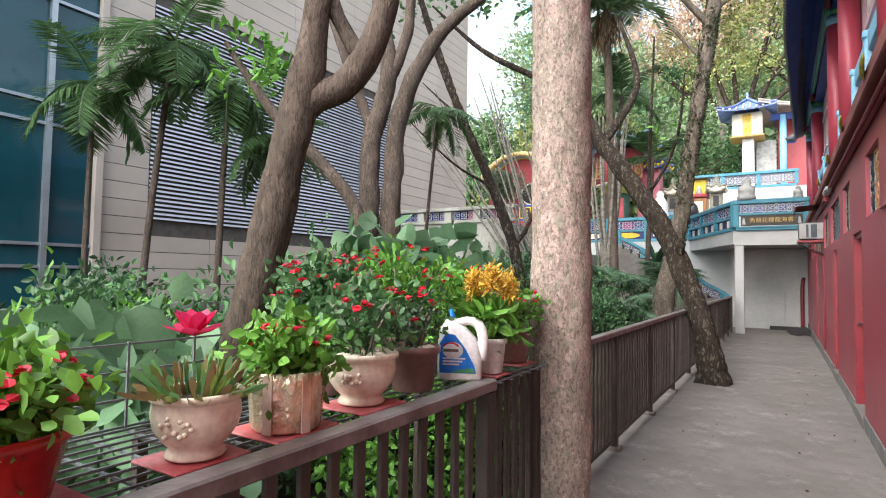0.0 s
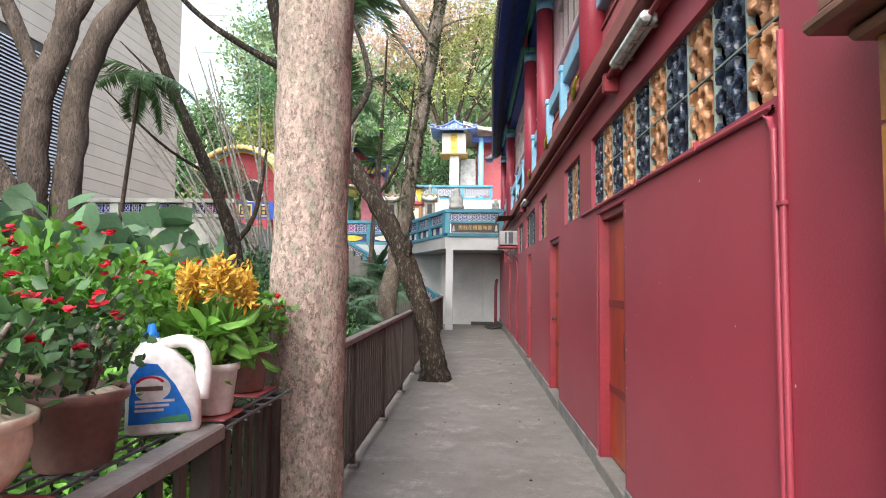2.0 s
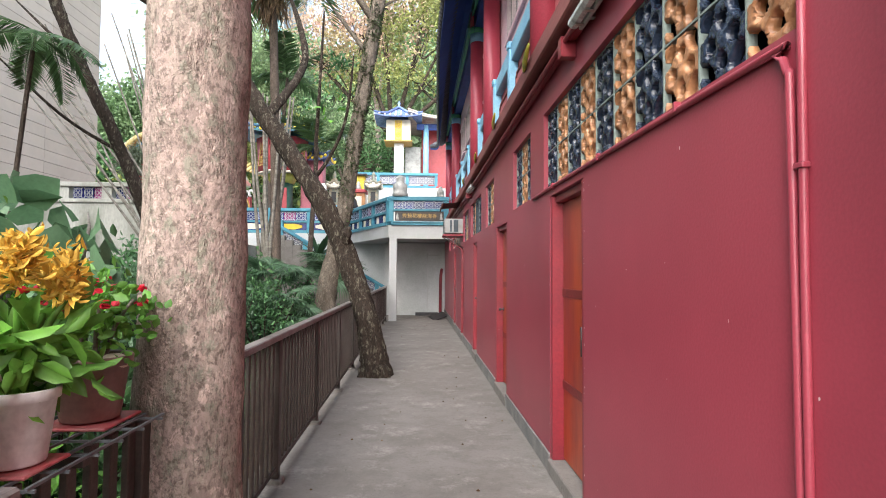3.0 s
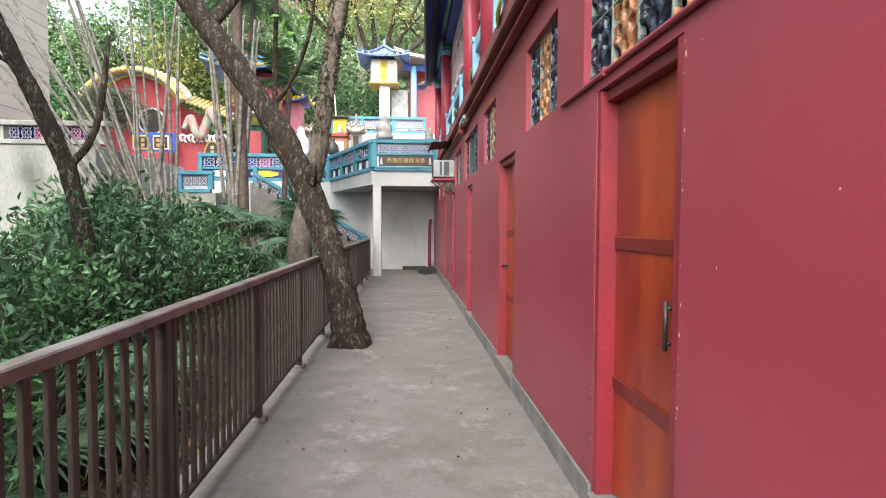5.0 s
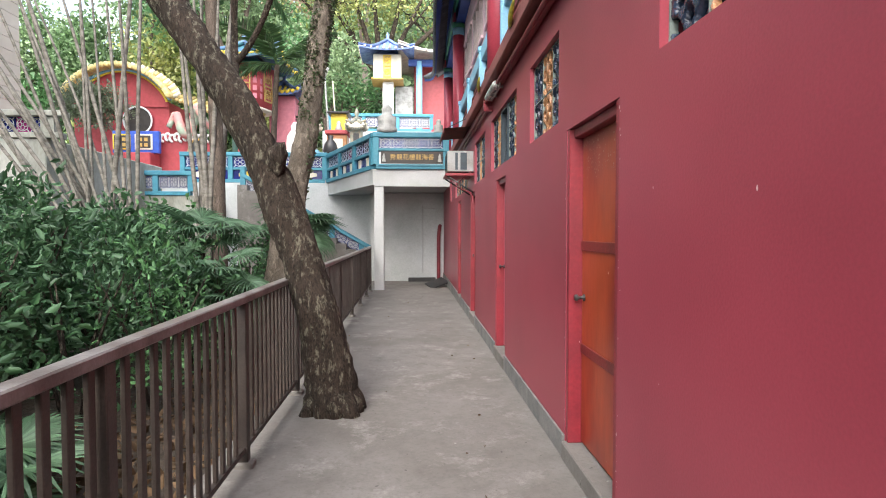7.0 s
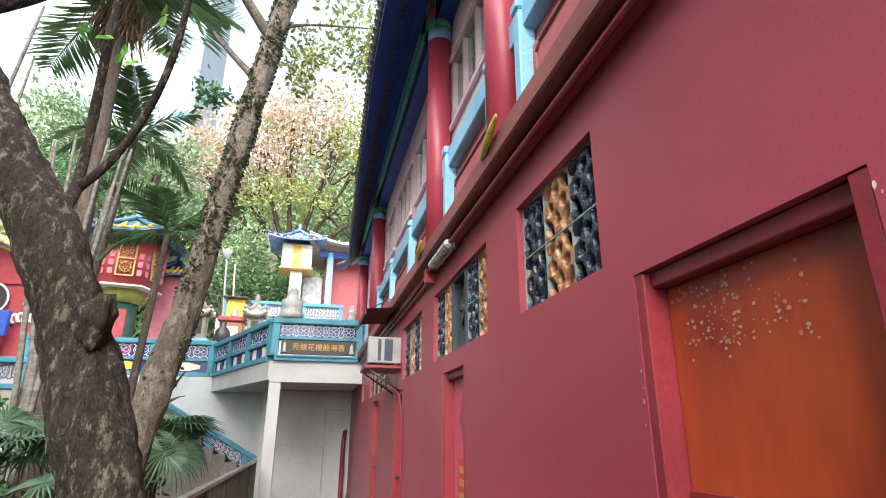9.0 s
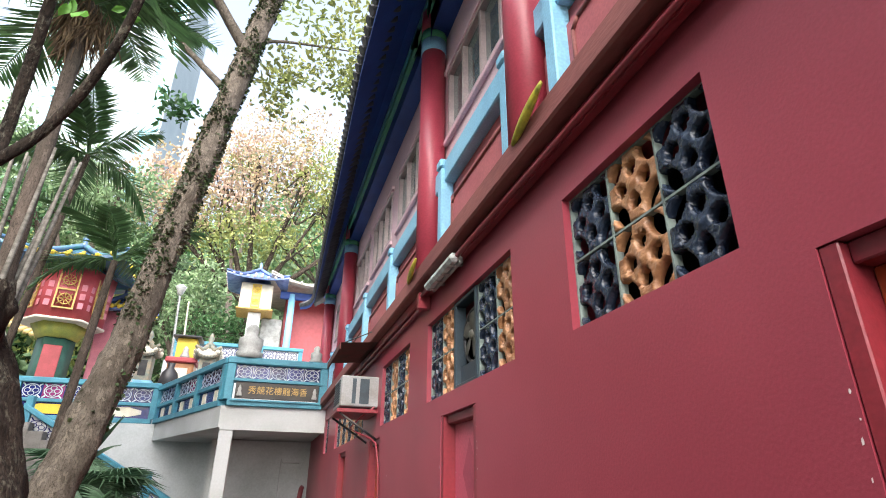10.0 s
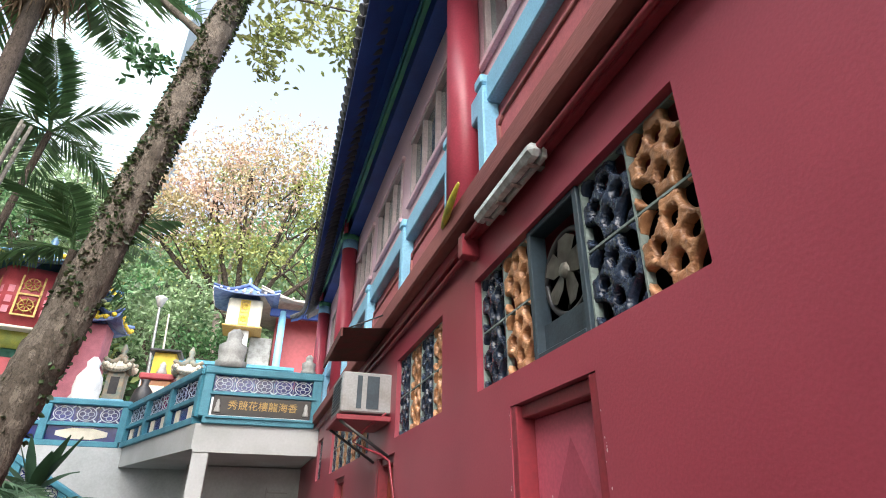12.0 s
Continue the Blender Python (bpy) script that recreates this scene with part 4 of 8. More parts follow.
def fence(x, y0, y1, top, posts, label, spacing=0.108):
    f = thing("fence", x, (y0 + y1) / 2, 0, label, "fence", "walkway fences")
    part("top_rail", moved(box(-0.035, 0.035, y0, y1, -0.045, 0.0, None, 0.006), Matrix.Translation((x, 0, top))), M_RAILTOP, f, "worn brown top rail with grey sky sheen in its colour")
    part("bottom_rail", box(x - 0.018, x + 0.018, y0, y1, 0.085, 0.115, None, 0.004), M_FENCE, f)
    for p in posts:
        z = floor_z(p)
        part("post", box(x - 0.03, x + 0.03, p - 0.03, p + 0.03, z - 0.02, top - 0.046, None, 0.005), M_FENCE, f)
        part("foot", box(x - 0.05, x + 0.06, p - 0.05, p + 0.05, z - 0.03, z + 0.035, None, 0.01), M_CONC, f, "small concrete foot")
    k, y = 0, y0 + spacing / 2
    while y < y1:
        if all(abs(y - p) > 0.05 for p in posts):
            part("baluster", baluster, None, f, "", Matrix.Translation((x, y, 0.115)) @ Matrix.Diagonal((1, 1, top - 0.045 - 0.115, 1)))
        y += spacing
    return f


fence(-1.25, 3.12, 18.0, 1.02, [3.3, 4.9, 6.38, 7.86, 9.34, 10.82, 12.3, 13.78, 15.26, 16.74, 17.9], "brown painted steel railing along the walkway")
fence(-1.03, -4.0, 2.06, 1.06, [-3.9, -2.4, -0.9, 0.6, 2.02], "brown painted steel railing under the flower shelf")
side = thing("fence", -1.15, 2.62, 0, "low brown railing piece beside the pale tree", "fence", "walkway fences")
part("bottom_rail", box(-1.09, -1.05, 2.06, 2.66, 0.28, 0.33, None, 0.004), M_FENCE, side)
part("post", box(-1.1, -1.04, 2.6, 2.66, -0.02, 1.03, None, 0.004), M_FENCE, side)
for k in range(6):
    part("baluster", baluster, None, side, "", Matrix.Translation((-1.07, 2.14 + 0.088 * k, 0.33)) @ Matrix.Diagonal((1, 1, 0.7, 1)))

# wire shelf behind the rail, with its upstand at the back
shelf = thing("wire_shelf", -1.28, 1.0, 1.03, "grey plastic-coated wire grid shelf on the railing", "shelf")
for x in [-1.53 + 0.052 * k for k in range(11)]:
    if x < -1.07:
        part("wire", box(x - 0.003, x + 0.003, -1.0, 2.62, 1.044, 1.050), M_WIRE, shelf)
for k in range(2):
    part("wire", box(-1.05 + 0.05 * k, -1.043 + 0.05 * k, 2.07, 2.62, 1.044, 1.050), M_WIRE, shelf)
for k in range(36):
    y = -0.98 + k * 0.102
    part("wire", box(-1.53, -0.985 if y > 2.06 else -1.07, y - 0.003, y + 0.003, 1.038, 1.044), M_WIRE, shelf)
for k in range(4):
    part("wire", box(-1.545, -1.539, -1.0, 1.15, 1.05 + 0.075 * k, 1.056 + 0.075 * k), M_WIRE, shelf)
for k in range(11):
    part("wire", box(-1.541, -1.535, -0.95 + 0.2 * k, -0.944 + 0.2 * k, 1.045, 1.285), M_WIRE, shelf)
for y in (-0.6, 0.9, 2.3):
    part("support", box(-1.55, -1.02, y - 0.015, y + 0.015, 1.012, 1.037), M_FENCE, shelf)
    part("leg", box(-1.56, -1.53, y - 0.015, y + 0.015, -0.55, 1.012), M_FENCE, shelf)


# ---------------------------------------------------------------- trees
def tree(name, label, trunk_pts, radii, bark, branches=(), crown=None, seg=16, rough=0.12, seed=1, creeper=None):
    p = trunk_pts[0]
    t = thing(name, p[0], p[1], p[2], label, "tree")
    part("trunk", tube(trunk_pts, radii, seg, None, 0.04, rough, seed), bark, t, smooth=True)
    for pts, rr in branches:
        part("branch", tube(pts, rr, 10, None, 0.15, rough, seed + 3), bark, t, smooth=True)
    for i, (c, s, count, per, spread, size, m) in enumerate(crown or ()):
        pos, ups = clumps(c, s, count, per, spread, seed * 31 + i)
        part("crown", leaf_mesh("crown", pos, ups, np.full(len(pos), size), seed * 17 + i), m, t, "leafy crown")
    return t


# pale mottled trunk rising between the two railings
tree("tree", "pale mottled trunk standing against the railing",
     [(-1.04, 2.86, -0.5), (-1.03, 2.84, 0.1), (-1.0, 2.80, 0.9), (-0.985, 2.78, 1.6), (-0.97, 2.74, 2.6), (-0.96, 2.72, 4.0), (-0.95, 2.72, 6.0), (-1.0, 2.6, 8.0)],
     [0.215, 0.178, 0.160, 0.153, 0.148, 0.145, 0.13, 0.09], M_BARK1, rough=0.08, seg=72, seed=2,
     branches=[([(-0.97, 2.72, 6.2), (-1.8, 3.4, 7.4), (-2.4, 4.4, 8.2)], [0.07, 0.05, 0.02]), ([(-0.97, 2.7, 6.9), (-0.6, 1.6, 8.2), (-0.2, 0.8, 9.0)], [0.06, 0.04, 0.02])],
     crown=[((-1.2, 3.6, 8.4), (1.6, 1.8, 0.9), 12, 20, 0.25, 0.13, M_LEAF)])
# leaning dark tree growing through the walkway
lean = tree("leaning_tree", "leaning dark-barked tree growing through the concrete path",
     [(-0.86, 8.86, -0.35), (-0.86, 8.88, 0.0), (-0.93, 8.92, 0.45), (-1.07, 9.0, 1.02), (-1.42, 9.15, 1.9), (-1.78, 9.25, 2.58), (-2.28, 9.38, 3.32), (-2.9, 9.5, 4.2), (-3.5, 9.5, 5.2), (-3.8, 9.4, 6.6)],
     [0.24, 0.195, 0.168, 0.155, 0.152, 0.148, 0.14, 0.13, 0.11, 0.08], M_BARK2, rough=0.2, seg=56, seed=5,
     branches=[([(-2.6, 9.45, 3.8), (-2.2, 10.2, 5.0), (-2.6, 10.6, 6.4)], [0.08, 0.06, 0.03]), ([(-3.3, 9.5, 4.9), (-4.6, 9.0, 5.6), (-5.6, 8.6, 6.6)], [0.07, 0.05, 0.02])],
     crown=[((-3.9, 9.4, 7.6), (2.0, 1.8, 1.0), 26, 20, 0.25, 0.14, M_LEAF)])
knob = bmesh.new()
bmesh.ops.create_icosphere(knob, subdivisions=3, radius=0.08)
for v in knob.verts:
    v.co *= 1 + 0.5 * noise.noise(v.co * 22) + 0.2 * noise.noise(v.co * 60)
part("burl", moved(knob, Matrix.Translation((-1.31, 9.04, 1.98)) @ Matrix.Diagonal((1, 1, 1.5, 1))), M_BARK2, lean, "knobbly burl", smooth=True)
roots = bmesh.new()
for k in range(11):
    a = 2 * math.pi * k / 11 + 0.3
    r = 0.225 + 0.04 * math.sin(k * 2.3)
    tube([(-0.86 + 0.11 * math.cos(a), 8.88 + 0.11 * math.sin(a), 0.12), (-0.86 + 0.165 * math.cos(a), 8.88 + 0.16 * math.sin(a), 0.05), (-0.86 + r * math.cos(a), 8.88 + r * 0.85 * math.sin(a), -0.04)], [0.09, 0.08, 0.05], 8, roots, 0.06, 0.25, k)
part("root_flare", roots, M_BARK2, lean, "swollen root collar at the base", smooth=True)

# slender tree with a creeper, curving up to the right
T3P = [(-2.5, 13.3, -0.5), (-2.38, 13.4, 0.3), (-2.30, 13.5, 1.1), (-2.12, 13.6, 2.1), (-1.93, 13.75, 3.2), (-1.78, 13.9, 4.5), (-1.55, 13.9, 6.0), (-1.28, 13.95, 7.8), (-1.0, 14.0, 9.6), (-0.9, 14.0, 11.5)]
T3R = [0.30, 0.25, 0.215, 0.185, 0.172, 0.168, 0.162, 0.15, 0.13, 0.09]
t3 = tree("tree", "grey trunk wrapped in small creepers beside the stair", T3P, T3R, M_BARKPALE, rough=0.16, seg=44, seed=8,
     branches=[([(-1.15, 13.95, 8.6), (-0.2, 13.0, 10.0), (1.0, 12.5, 11.0)], [0.09, 0.06, 0.02]), ([(-1.35, 13.95, 7.4), (-2.6, 13.2, 8.8), (-3.8, 12.6, 9.6)], [0.09, 0.06, 0.02]),
               ([(-1.0, 14.0, 9.6), (-0.4, 15.5, 11.0), (0.3, 16.5, 11.8)], [0.09, 0.06, 0.02]), ([(-1.5, 13.9, 6.6), (-2.4, 14.8, 8.0), (-3.0, 15.4, 9.0)], [0.06, 0.04, 0.02]),
               ([(-1.3, 13.95, 7.6), (-0.9, 14.3, 8.1), (0.3, 14.6, 8.5)], [0.04, 0.025, 0.01])],
     crown=[((-0.2, 13.2, 10.6), (2.2, 1.8, 1.0), 40, 20, 0.22, 0.15, M_LEAFYEL), ((-3.4, 12.8, 9.9), (2.0, 1.6, 0.9), 60, 22, 0.22, 0.15, M_LEAF), ((0.3, 16.2, 11.6), (2.0, 1.6, 1.0), 36, 20, 0.22, 0.16, M_LEAFYEL), ((-1.7, 12.0, 11.2), (2.6, 2.0, 0.9), 40, 20, 0.25, 0.15, M_LEAF),
            ((-0.95, 14.5, 7.5), (0.28, 0.4, 0.7), 26, 14, 0.10, 0.11, M_LEAFYEL), ((0.0, 14.5, 8.0), (0.45, 0.5, 0.75), 34, 14, 0.12, 0.11, M_LEAFYEL), ((-2.2, 14.5, 6.7), (0.3, 0.4, 0.25), 10, 14, 0.10, 0.11, M_LEAF)])
rg = np.random.default_rng(5)
PP, RR = smooth_path(T3P, T3R, 0.05)
cp, cu = [], []
for p, r in zip(PP, RR):
    if p.z < 2.0:
        continue
    for k in range(int(52 if p.z > 3.2 else 12)):
        a = rg.uniform(0, 2 * math.pi)
        if noise.noise(Vector((math.cos(a) * 1.5, math.sin(a) * 1.5, p.z * 1.6))) < -0.05:
            continue
        o = np.array([math.cos(a), math.sin(a), 0.0])
        cp.append(np.array(p) + o * (r * 1.0)), cu.append(o * 0.8 + np.array([0, 0, -0.6]))
part("creeper", leaf_mesh("creeper", cp, cu, np.full(len(cp), 0.05), 6, width=0.7, spread=0.5), M_VINE, t3, "small dark creeper leaves on the bark")

# brown tree behind the flower shelf with its thick bent limb
tree("tree", "brown-barked tree with a thick bent limb behind the flower shelf",
     [(-3.06, 2.30, -0.6), (-3.0, 2.33, 0.5), (-2.89, 2.35, 1.2), (-2.76, 2.40, 1.78), (-2.65, 2.44, 2.32), (-2.57, 2.48, 2.72), (-2.5, 2.49, 3.1), (-2.42, 2.5, 3.9), (-2.6, 2.4, 5.6)],
     [0.16, 0.135, 0.13, 0.125, 0.12, 0.115, 0.085, 0.07, 0.04], M_BARK3, rough=0.15, seg=40, seed=12,
     branches=[([(-2.66, 2.42, 2.42), (-2.52, 2.52, 2.60), (-2.38, 2.6, 2.66), (-2.26, 2.66, 2.82), (-2.16, 2.70, 3.06), (-2.05, 2.74, 3.5), (-1.9, 2.9, 4.6)], [0.10, 0.098, 0.095, 0.095, 0.085, 0.07, 0.04]),
               ([(-2.27, 2.66, 2.86), (-2.38, 2.62, 3.05), (-2.46, 2.55, 3.3), (-2.7, 2.5, 4.2)], [0.06, 0.05, 0.045, 0.02])],
     crown=[((-2.3, 3.2, 6.0), (1.2, 1.2, 0.7), 6, 18, 0.22, 0.13, M_LEAF)])
# twin trunk further back
tree("tree", "grey twin-trunked fig tree in the garden",
     [(-5.3, 6.3, -0.5), (-5.16, 6.2, 1.2), (-5.08, 6.2, 2.5), (-5.05, 6.18, 3.4), (-4.82, 6.26, 4.4), (-4.94, 6.2, 5.3), (-5.2, 6.0, 7.0)], [0.2, 0.17, 0.155, 0.14, 0.12, 0.10, 0.05], M_BARK3, rough=0.25, seed=15,
     branches=[([(-5.0, 6.4, -0.5), (-4.84, 6.38, 1.5), (-4.82, 6.38, 2.5), (-4.70, 6.38, 3.8), (-4.32, 6.56, 4.75), (-3.89, 6.79, 5.3), (-3.2, 7.2, 5.9)], [0.19, 0.16, 0.15, 0.135, 0.11, 0.09, 0.04]),
               ([(-4.82, 6.26, 4.3), (-4.6, 6.4, 5.0), (-4.5, 6.4, 6.2)], [0.10, 0.08, 0.04]), ([(-5.05, 6.18, 3.6), (-5.4, 6.0, 4.6), (-5.8, 5.8, 5.8)], [0.09, 0.07, 0.03])],
     crown=[((-4.6, 6.4, 7.2), (2.0, 1.8, 0.9), 14, 20, 0.24, 0.15, M_LEAF)])
# thin leaning trees
tree("tree", "thin dark leaning tree with bare forks",
     [(-3.9, 9.4, -0.5), (-4.0, 9.3, 0.9), (-4.12, 9.2, 1.9), (-4.46, 8.92, 3.1), (-4.92, 8.56, 4.38), (-5.3, 8.25, 5.65), (-5.6, 8.0, 6.8)], [0.12, 0.105, 0.10, 0.085, 0.08, 0.07, 0.04], M_BARK2, rough=0.2, seed=18, seg=12,
     branches=[([(-4.15, 9.15, 2.0), (-3.85, 9.25, 2.5), (-3.7, 9.3, 3.6)], [0.05, 0.04, 0.02]), ([(-4.9, 8.56, 4.35), (-5.4, 8.9, 4.7), (-6.2, 9.2, 5.4)], [0.035, 0.025, 0.01]), ([(-4.46, 8.92, 3.1), (-5.0, 8.4, 3.5), (-5.8, 7.9, 4.4)], [0.03, 0.02, 0.008])],
     crown=[((-5.7, 8.0, 7.2), (1.6, 1.6, 0.8), 28, 20, 0.2, 0.13, M_LEAF)])
tree("tree", "slanting bare grey branch in the garden", [(-4.2, 5.6, -0.4), (-4.35, 5.5, 1.2), (-4.6, 5.35, 2.3), (-5.02, 5.06, 2.95), (-5.5, 4.73, 3.55), (-6.0, 4.4, 4.4)], [0.11, 0.10, 0.085, 0.08, 0.07, 0.03], M_BARK3, seed=20, seg=12,
     crown=[((-5.9, 4.5, 4.2), (0.6, 0.6, 0.4), 14, 14, 0.12, 0.14, M_LEAFBRIGHT)])
# two dark stems forking up from the leaning trunk
part("branch", tube([(-1.72, 9.25, 2.48), (-1.85, 9.7, 2.72), (-1.97, 10.1, 3.1), (-1.97, 10.1, 3.6), (-1.9, 9.9, 4.2), (-1.8, 9.7, 5.6)], [0.05, 0.04, 0.036, 0.033, 0.028, 0.014], 12, None, 0.08, 0.12, 22), M_BARK2, lean, smooth=True)
part("branch", tube([(-1.95, 10.04, 3.0), (-1.78, 10.05, 3.25), (-1.59, 9.94, 3.57), (-1.42, 9.75, 4.0), (-1.3, 9.5, 4.8)], [0.032, 0.03, 0.028, 0.024, 0.012], 12, None, 0.08, 0.12, 23), M_BARK2, lean, smooth=True)
_p, _u = clumps((-1.75, 9.9, 4.05), (0.3, 0.2, 0.25), 6, 2, 0.05, 683)
for k in range(len(_p)):
    part("leaf", leaf_mesh("leaf", _p[k:k + 1], _u[k:k + 1], np.full(1, 0.12), 374 + k), M_LEAFBRIGHT, lean, "bright young leaf")

# clump of grey cane stems
canes = thing("cane_clump", -5.55, 14.9, -0.4, "clump of bare grey cane stems fanning out", "shrub")
rg2 = random.Random(9)
for k in range(24):
    bx, by = -5.55 + rg2.uniform(-0.45, 0.45), 14.9 + rg2.uniform(-0.35, 0.35)
    s = -4.0 + 4.6 * k / 23 + rg2.uniform(-0.5, 0.5)
    e, f = rg2.uniform(-0.35, 0.35), rg2.uniform(0.55, 1.05)
    d = rg2.uniform(-0.8, 0.5)
    h = rg2.uniform(5.5, 7.5)
    part("cane", tube([(bx, by, -0.45), (bx + s * 0.22, by + d * 0.2, 1.6), (bx + s * 0.62 + e * 0.5, by + d * 0.6, 1.6 + h * 0.35), (bx + s * 1.15 + e, by + d * 1.1, h)], [0.05 * f, 0.045 * f, 0.038 * f, 0.016], 8, None, 0.4, 0.08, k), M_STEM, canes, smooth=True)
canes2 = thing("cane_clump", -4.2, 15.4, -0.4, "smaller clump of bare grey cane stems", "shrub")
for k in range(9):
    bx, by = -4.25 + rg2.uniform(-0.3, 0.3), 15.4 + rg2.uniform(-0.3, 0.3)
    s = -0.6 + 1.4 * k / 8
    part("cane", tube([(bx, by, -0.45), (bx + s * 0.3, by, 1.8), (bx + s * 0.7, by, 3.6), (bx + s * 1.1, by, 6.0)], [0.05, 0.045, 0.04, 0.02], 8, None, 0.4, 0.08, k), M_STEM, canes2, smooth=True)


# ---------------------------------------------------------------- palms
def frond_mesh(length, width, droop, seed, pairs=46):
    """A feather frond along +x, arching down, with single leaflets."""
    rng = np.random.default_rng(seed)
    V, F = [], []
    pt = lambda t: np.array([length * t * (1 - 0.15 * droop * t), 0, length * (0.35 * t - droop * t * t)])
    def strip(a, b, w, up):
        i = len(V)
        d = b - a
        s = np.cross(d, up)
        s = s / (np.linalg.norm(s) + 1e-9) * w
        m = a + d * 0.45
        V.extend([a - s * 0.3, a + s * 0.3, m + s, b, m - s])
        F.extend([(i, i + 1, i + 2, i + 4), (i + 4, i + 2, i + 3)])
    for k in range(14):
        a, b = pt(k / 14), pt((k + 1) / 14)
        w = 0.018 * (1 - k / 15)
        i = len(V)
        V.extend([a + (0, -w, 0), a + (0, w, 0), b + (0, w, 0), b + (0, -w, 0), a + (0, 0, -w), b + (0, 0, -w)])
        F.extend([(i, i + 1, i + 2, i + 3), (i + 1, i + 4, i + 5, i + 2), (i + 4, i, i + 3, i + 5)])
    for k in range(pairs):
        t = 0.12 + 0.88 * k / pairs
        l = width * math.sin(math.pi * (0.12 + 0.85 * t)) ** 0.6 * rng.uniform(0.85, 1.1)
        for s in (-1, 1):
            a = pt(t)
            tip = a + np.array([l * 0.55, s * l * 0.85, -l * rng.uniform(0.15, 0.6)])
            strip(a, tip, 0.011 + 0.004 * rng.uniform(), np.array([0, 0, 1.0]))
    me = bpy.data.meshes.new("frond")
    me.from_pydata([tuple(v) for v in V], [], F)
    me.materials.append(M_PALM)
    return me


FRONDS = [frond_mesh(1.0, 0.34, d, i) for i, d in enumerate((0.45, 0.7, 0.95, 0.6))]


def feather_palm(x, y, z0, crown_z, trunk_r, size, n, label, lean=(0, 0), seed=0, trunk=True, rise=(-15, 55)):
    t = thing("palm", x, y, z0, label, "palm")
    tx, ty = x + lean[0], y + lean[1]
    if trunk:
        part("trunk", tube([(x, y, z0), (x + lean[0] * 0.4, y + lean[1] * 0.4, z0 + (crown_z - z0) * 0.5), (tx, ty, crown_z)], [trunk_r * 1.2, trunk_r, trunk_r * 0.8], 12, None, 0.2, 0.08, seed), M_BARK3, t, smooth=True)
    r = random.Random(seed)
    for k in range(n):
        a = 360 * k / n + r.uniform(-14, 14)
        el = r.uniform(*rise)
        s = size * r.uniform(0.8, 1.15)
        part("frond", FRONDS[k % 4], None, t, "", Matrix.Translation((tx, ty, crown_z)) @ pose(0, 0, 0, 0, -el, a) @ Matrix.Diagonal((s, s, s, 1)))
    return t


def fan_mesh(n=26, seed=0, dead=False):
    """A round pleated fan leaf facing +x, cut into drooping strips."""
    rng = np.random.default_rng(seed)
    V, F = [], []
    for k in range(n):
        a = math.radians(-150 + 300 * k / (n - 1))
        da = math.radians(300 / (n - 1)) * 0.5
        for s0, s1 in ((0, 1),):
            i = len(V)
            dr = rng.uniform(0.1, 0.3)
            c = lambda r, t, z: (r * math.cos(t), r * math.sin(t), z)
            V.extend([(0, 0, 0), c(0.45, a - da, 0.02), c(0.5, a, 0.05), c(0.45, a + da, 0.02), c(0.74, a - da * 0.42, 0.0 - dr * 0.15), c(0.74, a + da * 0.42, 0.0 - dr * 0.15), c(1.0, a, -dr)])
            F.extend([(i, i + 1, i + 2), (i, i + 2, i + 3), (i + 1, i + 4, i + 2), (i + 2, i + 5, i + 3), (i + 2, i + 4, i + 6, i + 5)])
    me = bpy.data.meshes.new("fan_leaf")
    me.from_pydata(V, [], F)
    me.materials.append(M_FANPALM)
    return me


FANS = [fan_mesh(40, i) for i in range(3)]
stalk = mesh_from(tube([(0, 0, 0), (0.5, 0, 0.03), (1, 0, 0)], [0.014, 0.011, 0.008], 6, None, 0.3), "stalk")
stalk.materials.append(M_PALM)


def fan_palm(x, y, z, size, n, label, seed=0, height=0.6, trunk=False):
    t = thing("fan_palm", x, y, z, label, "palm", "fan palms")
    r = random.Random(seed)
    if trunk:
        part("trunk", tube([(x, y, z), (x, y, z + height)], [0.1, 0.08], 10, None, 0.2, 0.15, seed), M_BARK2, t)
    for k in range(n):
        a, el, l = 360 * k / n + r.uniform(-15, 15), r.uniform(5, 70), r.uniform(0.5, 0.95) * size * 1.3
        m0 = Matrix.Translation((x, y, z + height)) @ pose(0, 0, 0, 0, -el, a)
        part("stalk", stalk, None, t, "", m0 @ Matrix.Diagonal((l, 1, 1, 1)))
        s = size * r.uniform(0.75, 1.1)
        part("fan_leaf", FANS[k % 3], None, t, "", m0 @ Matrix.Translation((l, 0, 0)) @ pose(0, 0, 0, r.uniform(-15, 15), r.uniform(25, 65), 0) @ Matrix.Diagonal((s, s, s, 1)))
    return t


fan_palm(-2.6, 6.7, -0.5, 0.5, 9, "young fan palm behind the railing", 1, 0.12)
fan_palm(-2.5, 5.1, -0.5, 0.48, 8, "young fan palm low behind the railing", 2, 0.15)
fan_palm(-2.9, 7.9, -0.5, 0.55, 8, "young fan palm in the shrubbery", 3, 0.2)
fan_palm(-2.85, 12.2, -0.45, 0.5, 10, "grey-green fan palm by the slender tree", 4, 1.05, True)
fan_palm(-3.5, 13.2, -0.45, 0.55, 10, "green fan palm by the stair", 5, 1.5, True)
fan_palm(-2.7, 16.6, -0.45, 0.75, 10, "bright green fan palm below the stair", 6, 1.5, True)
fan_palm(-2.2, 11.2, -0.45, 0.5, 8, "small fan palm by the railing", 7, 0.7)
feather_palm(-3.85, 15.2, -0.45, 9.15, 0.12, 2.3, 20, "tall palm with a shaggy crown", (-0.35, 0.4), 3)
skirt_p = thing("dead_frond_skirt", -4.2, 15.6, 8.1, "brown dead fronds hanging under the palm crown", "foliage")
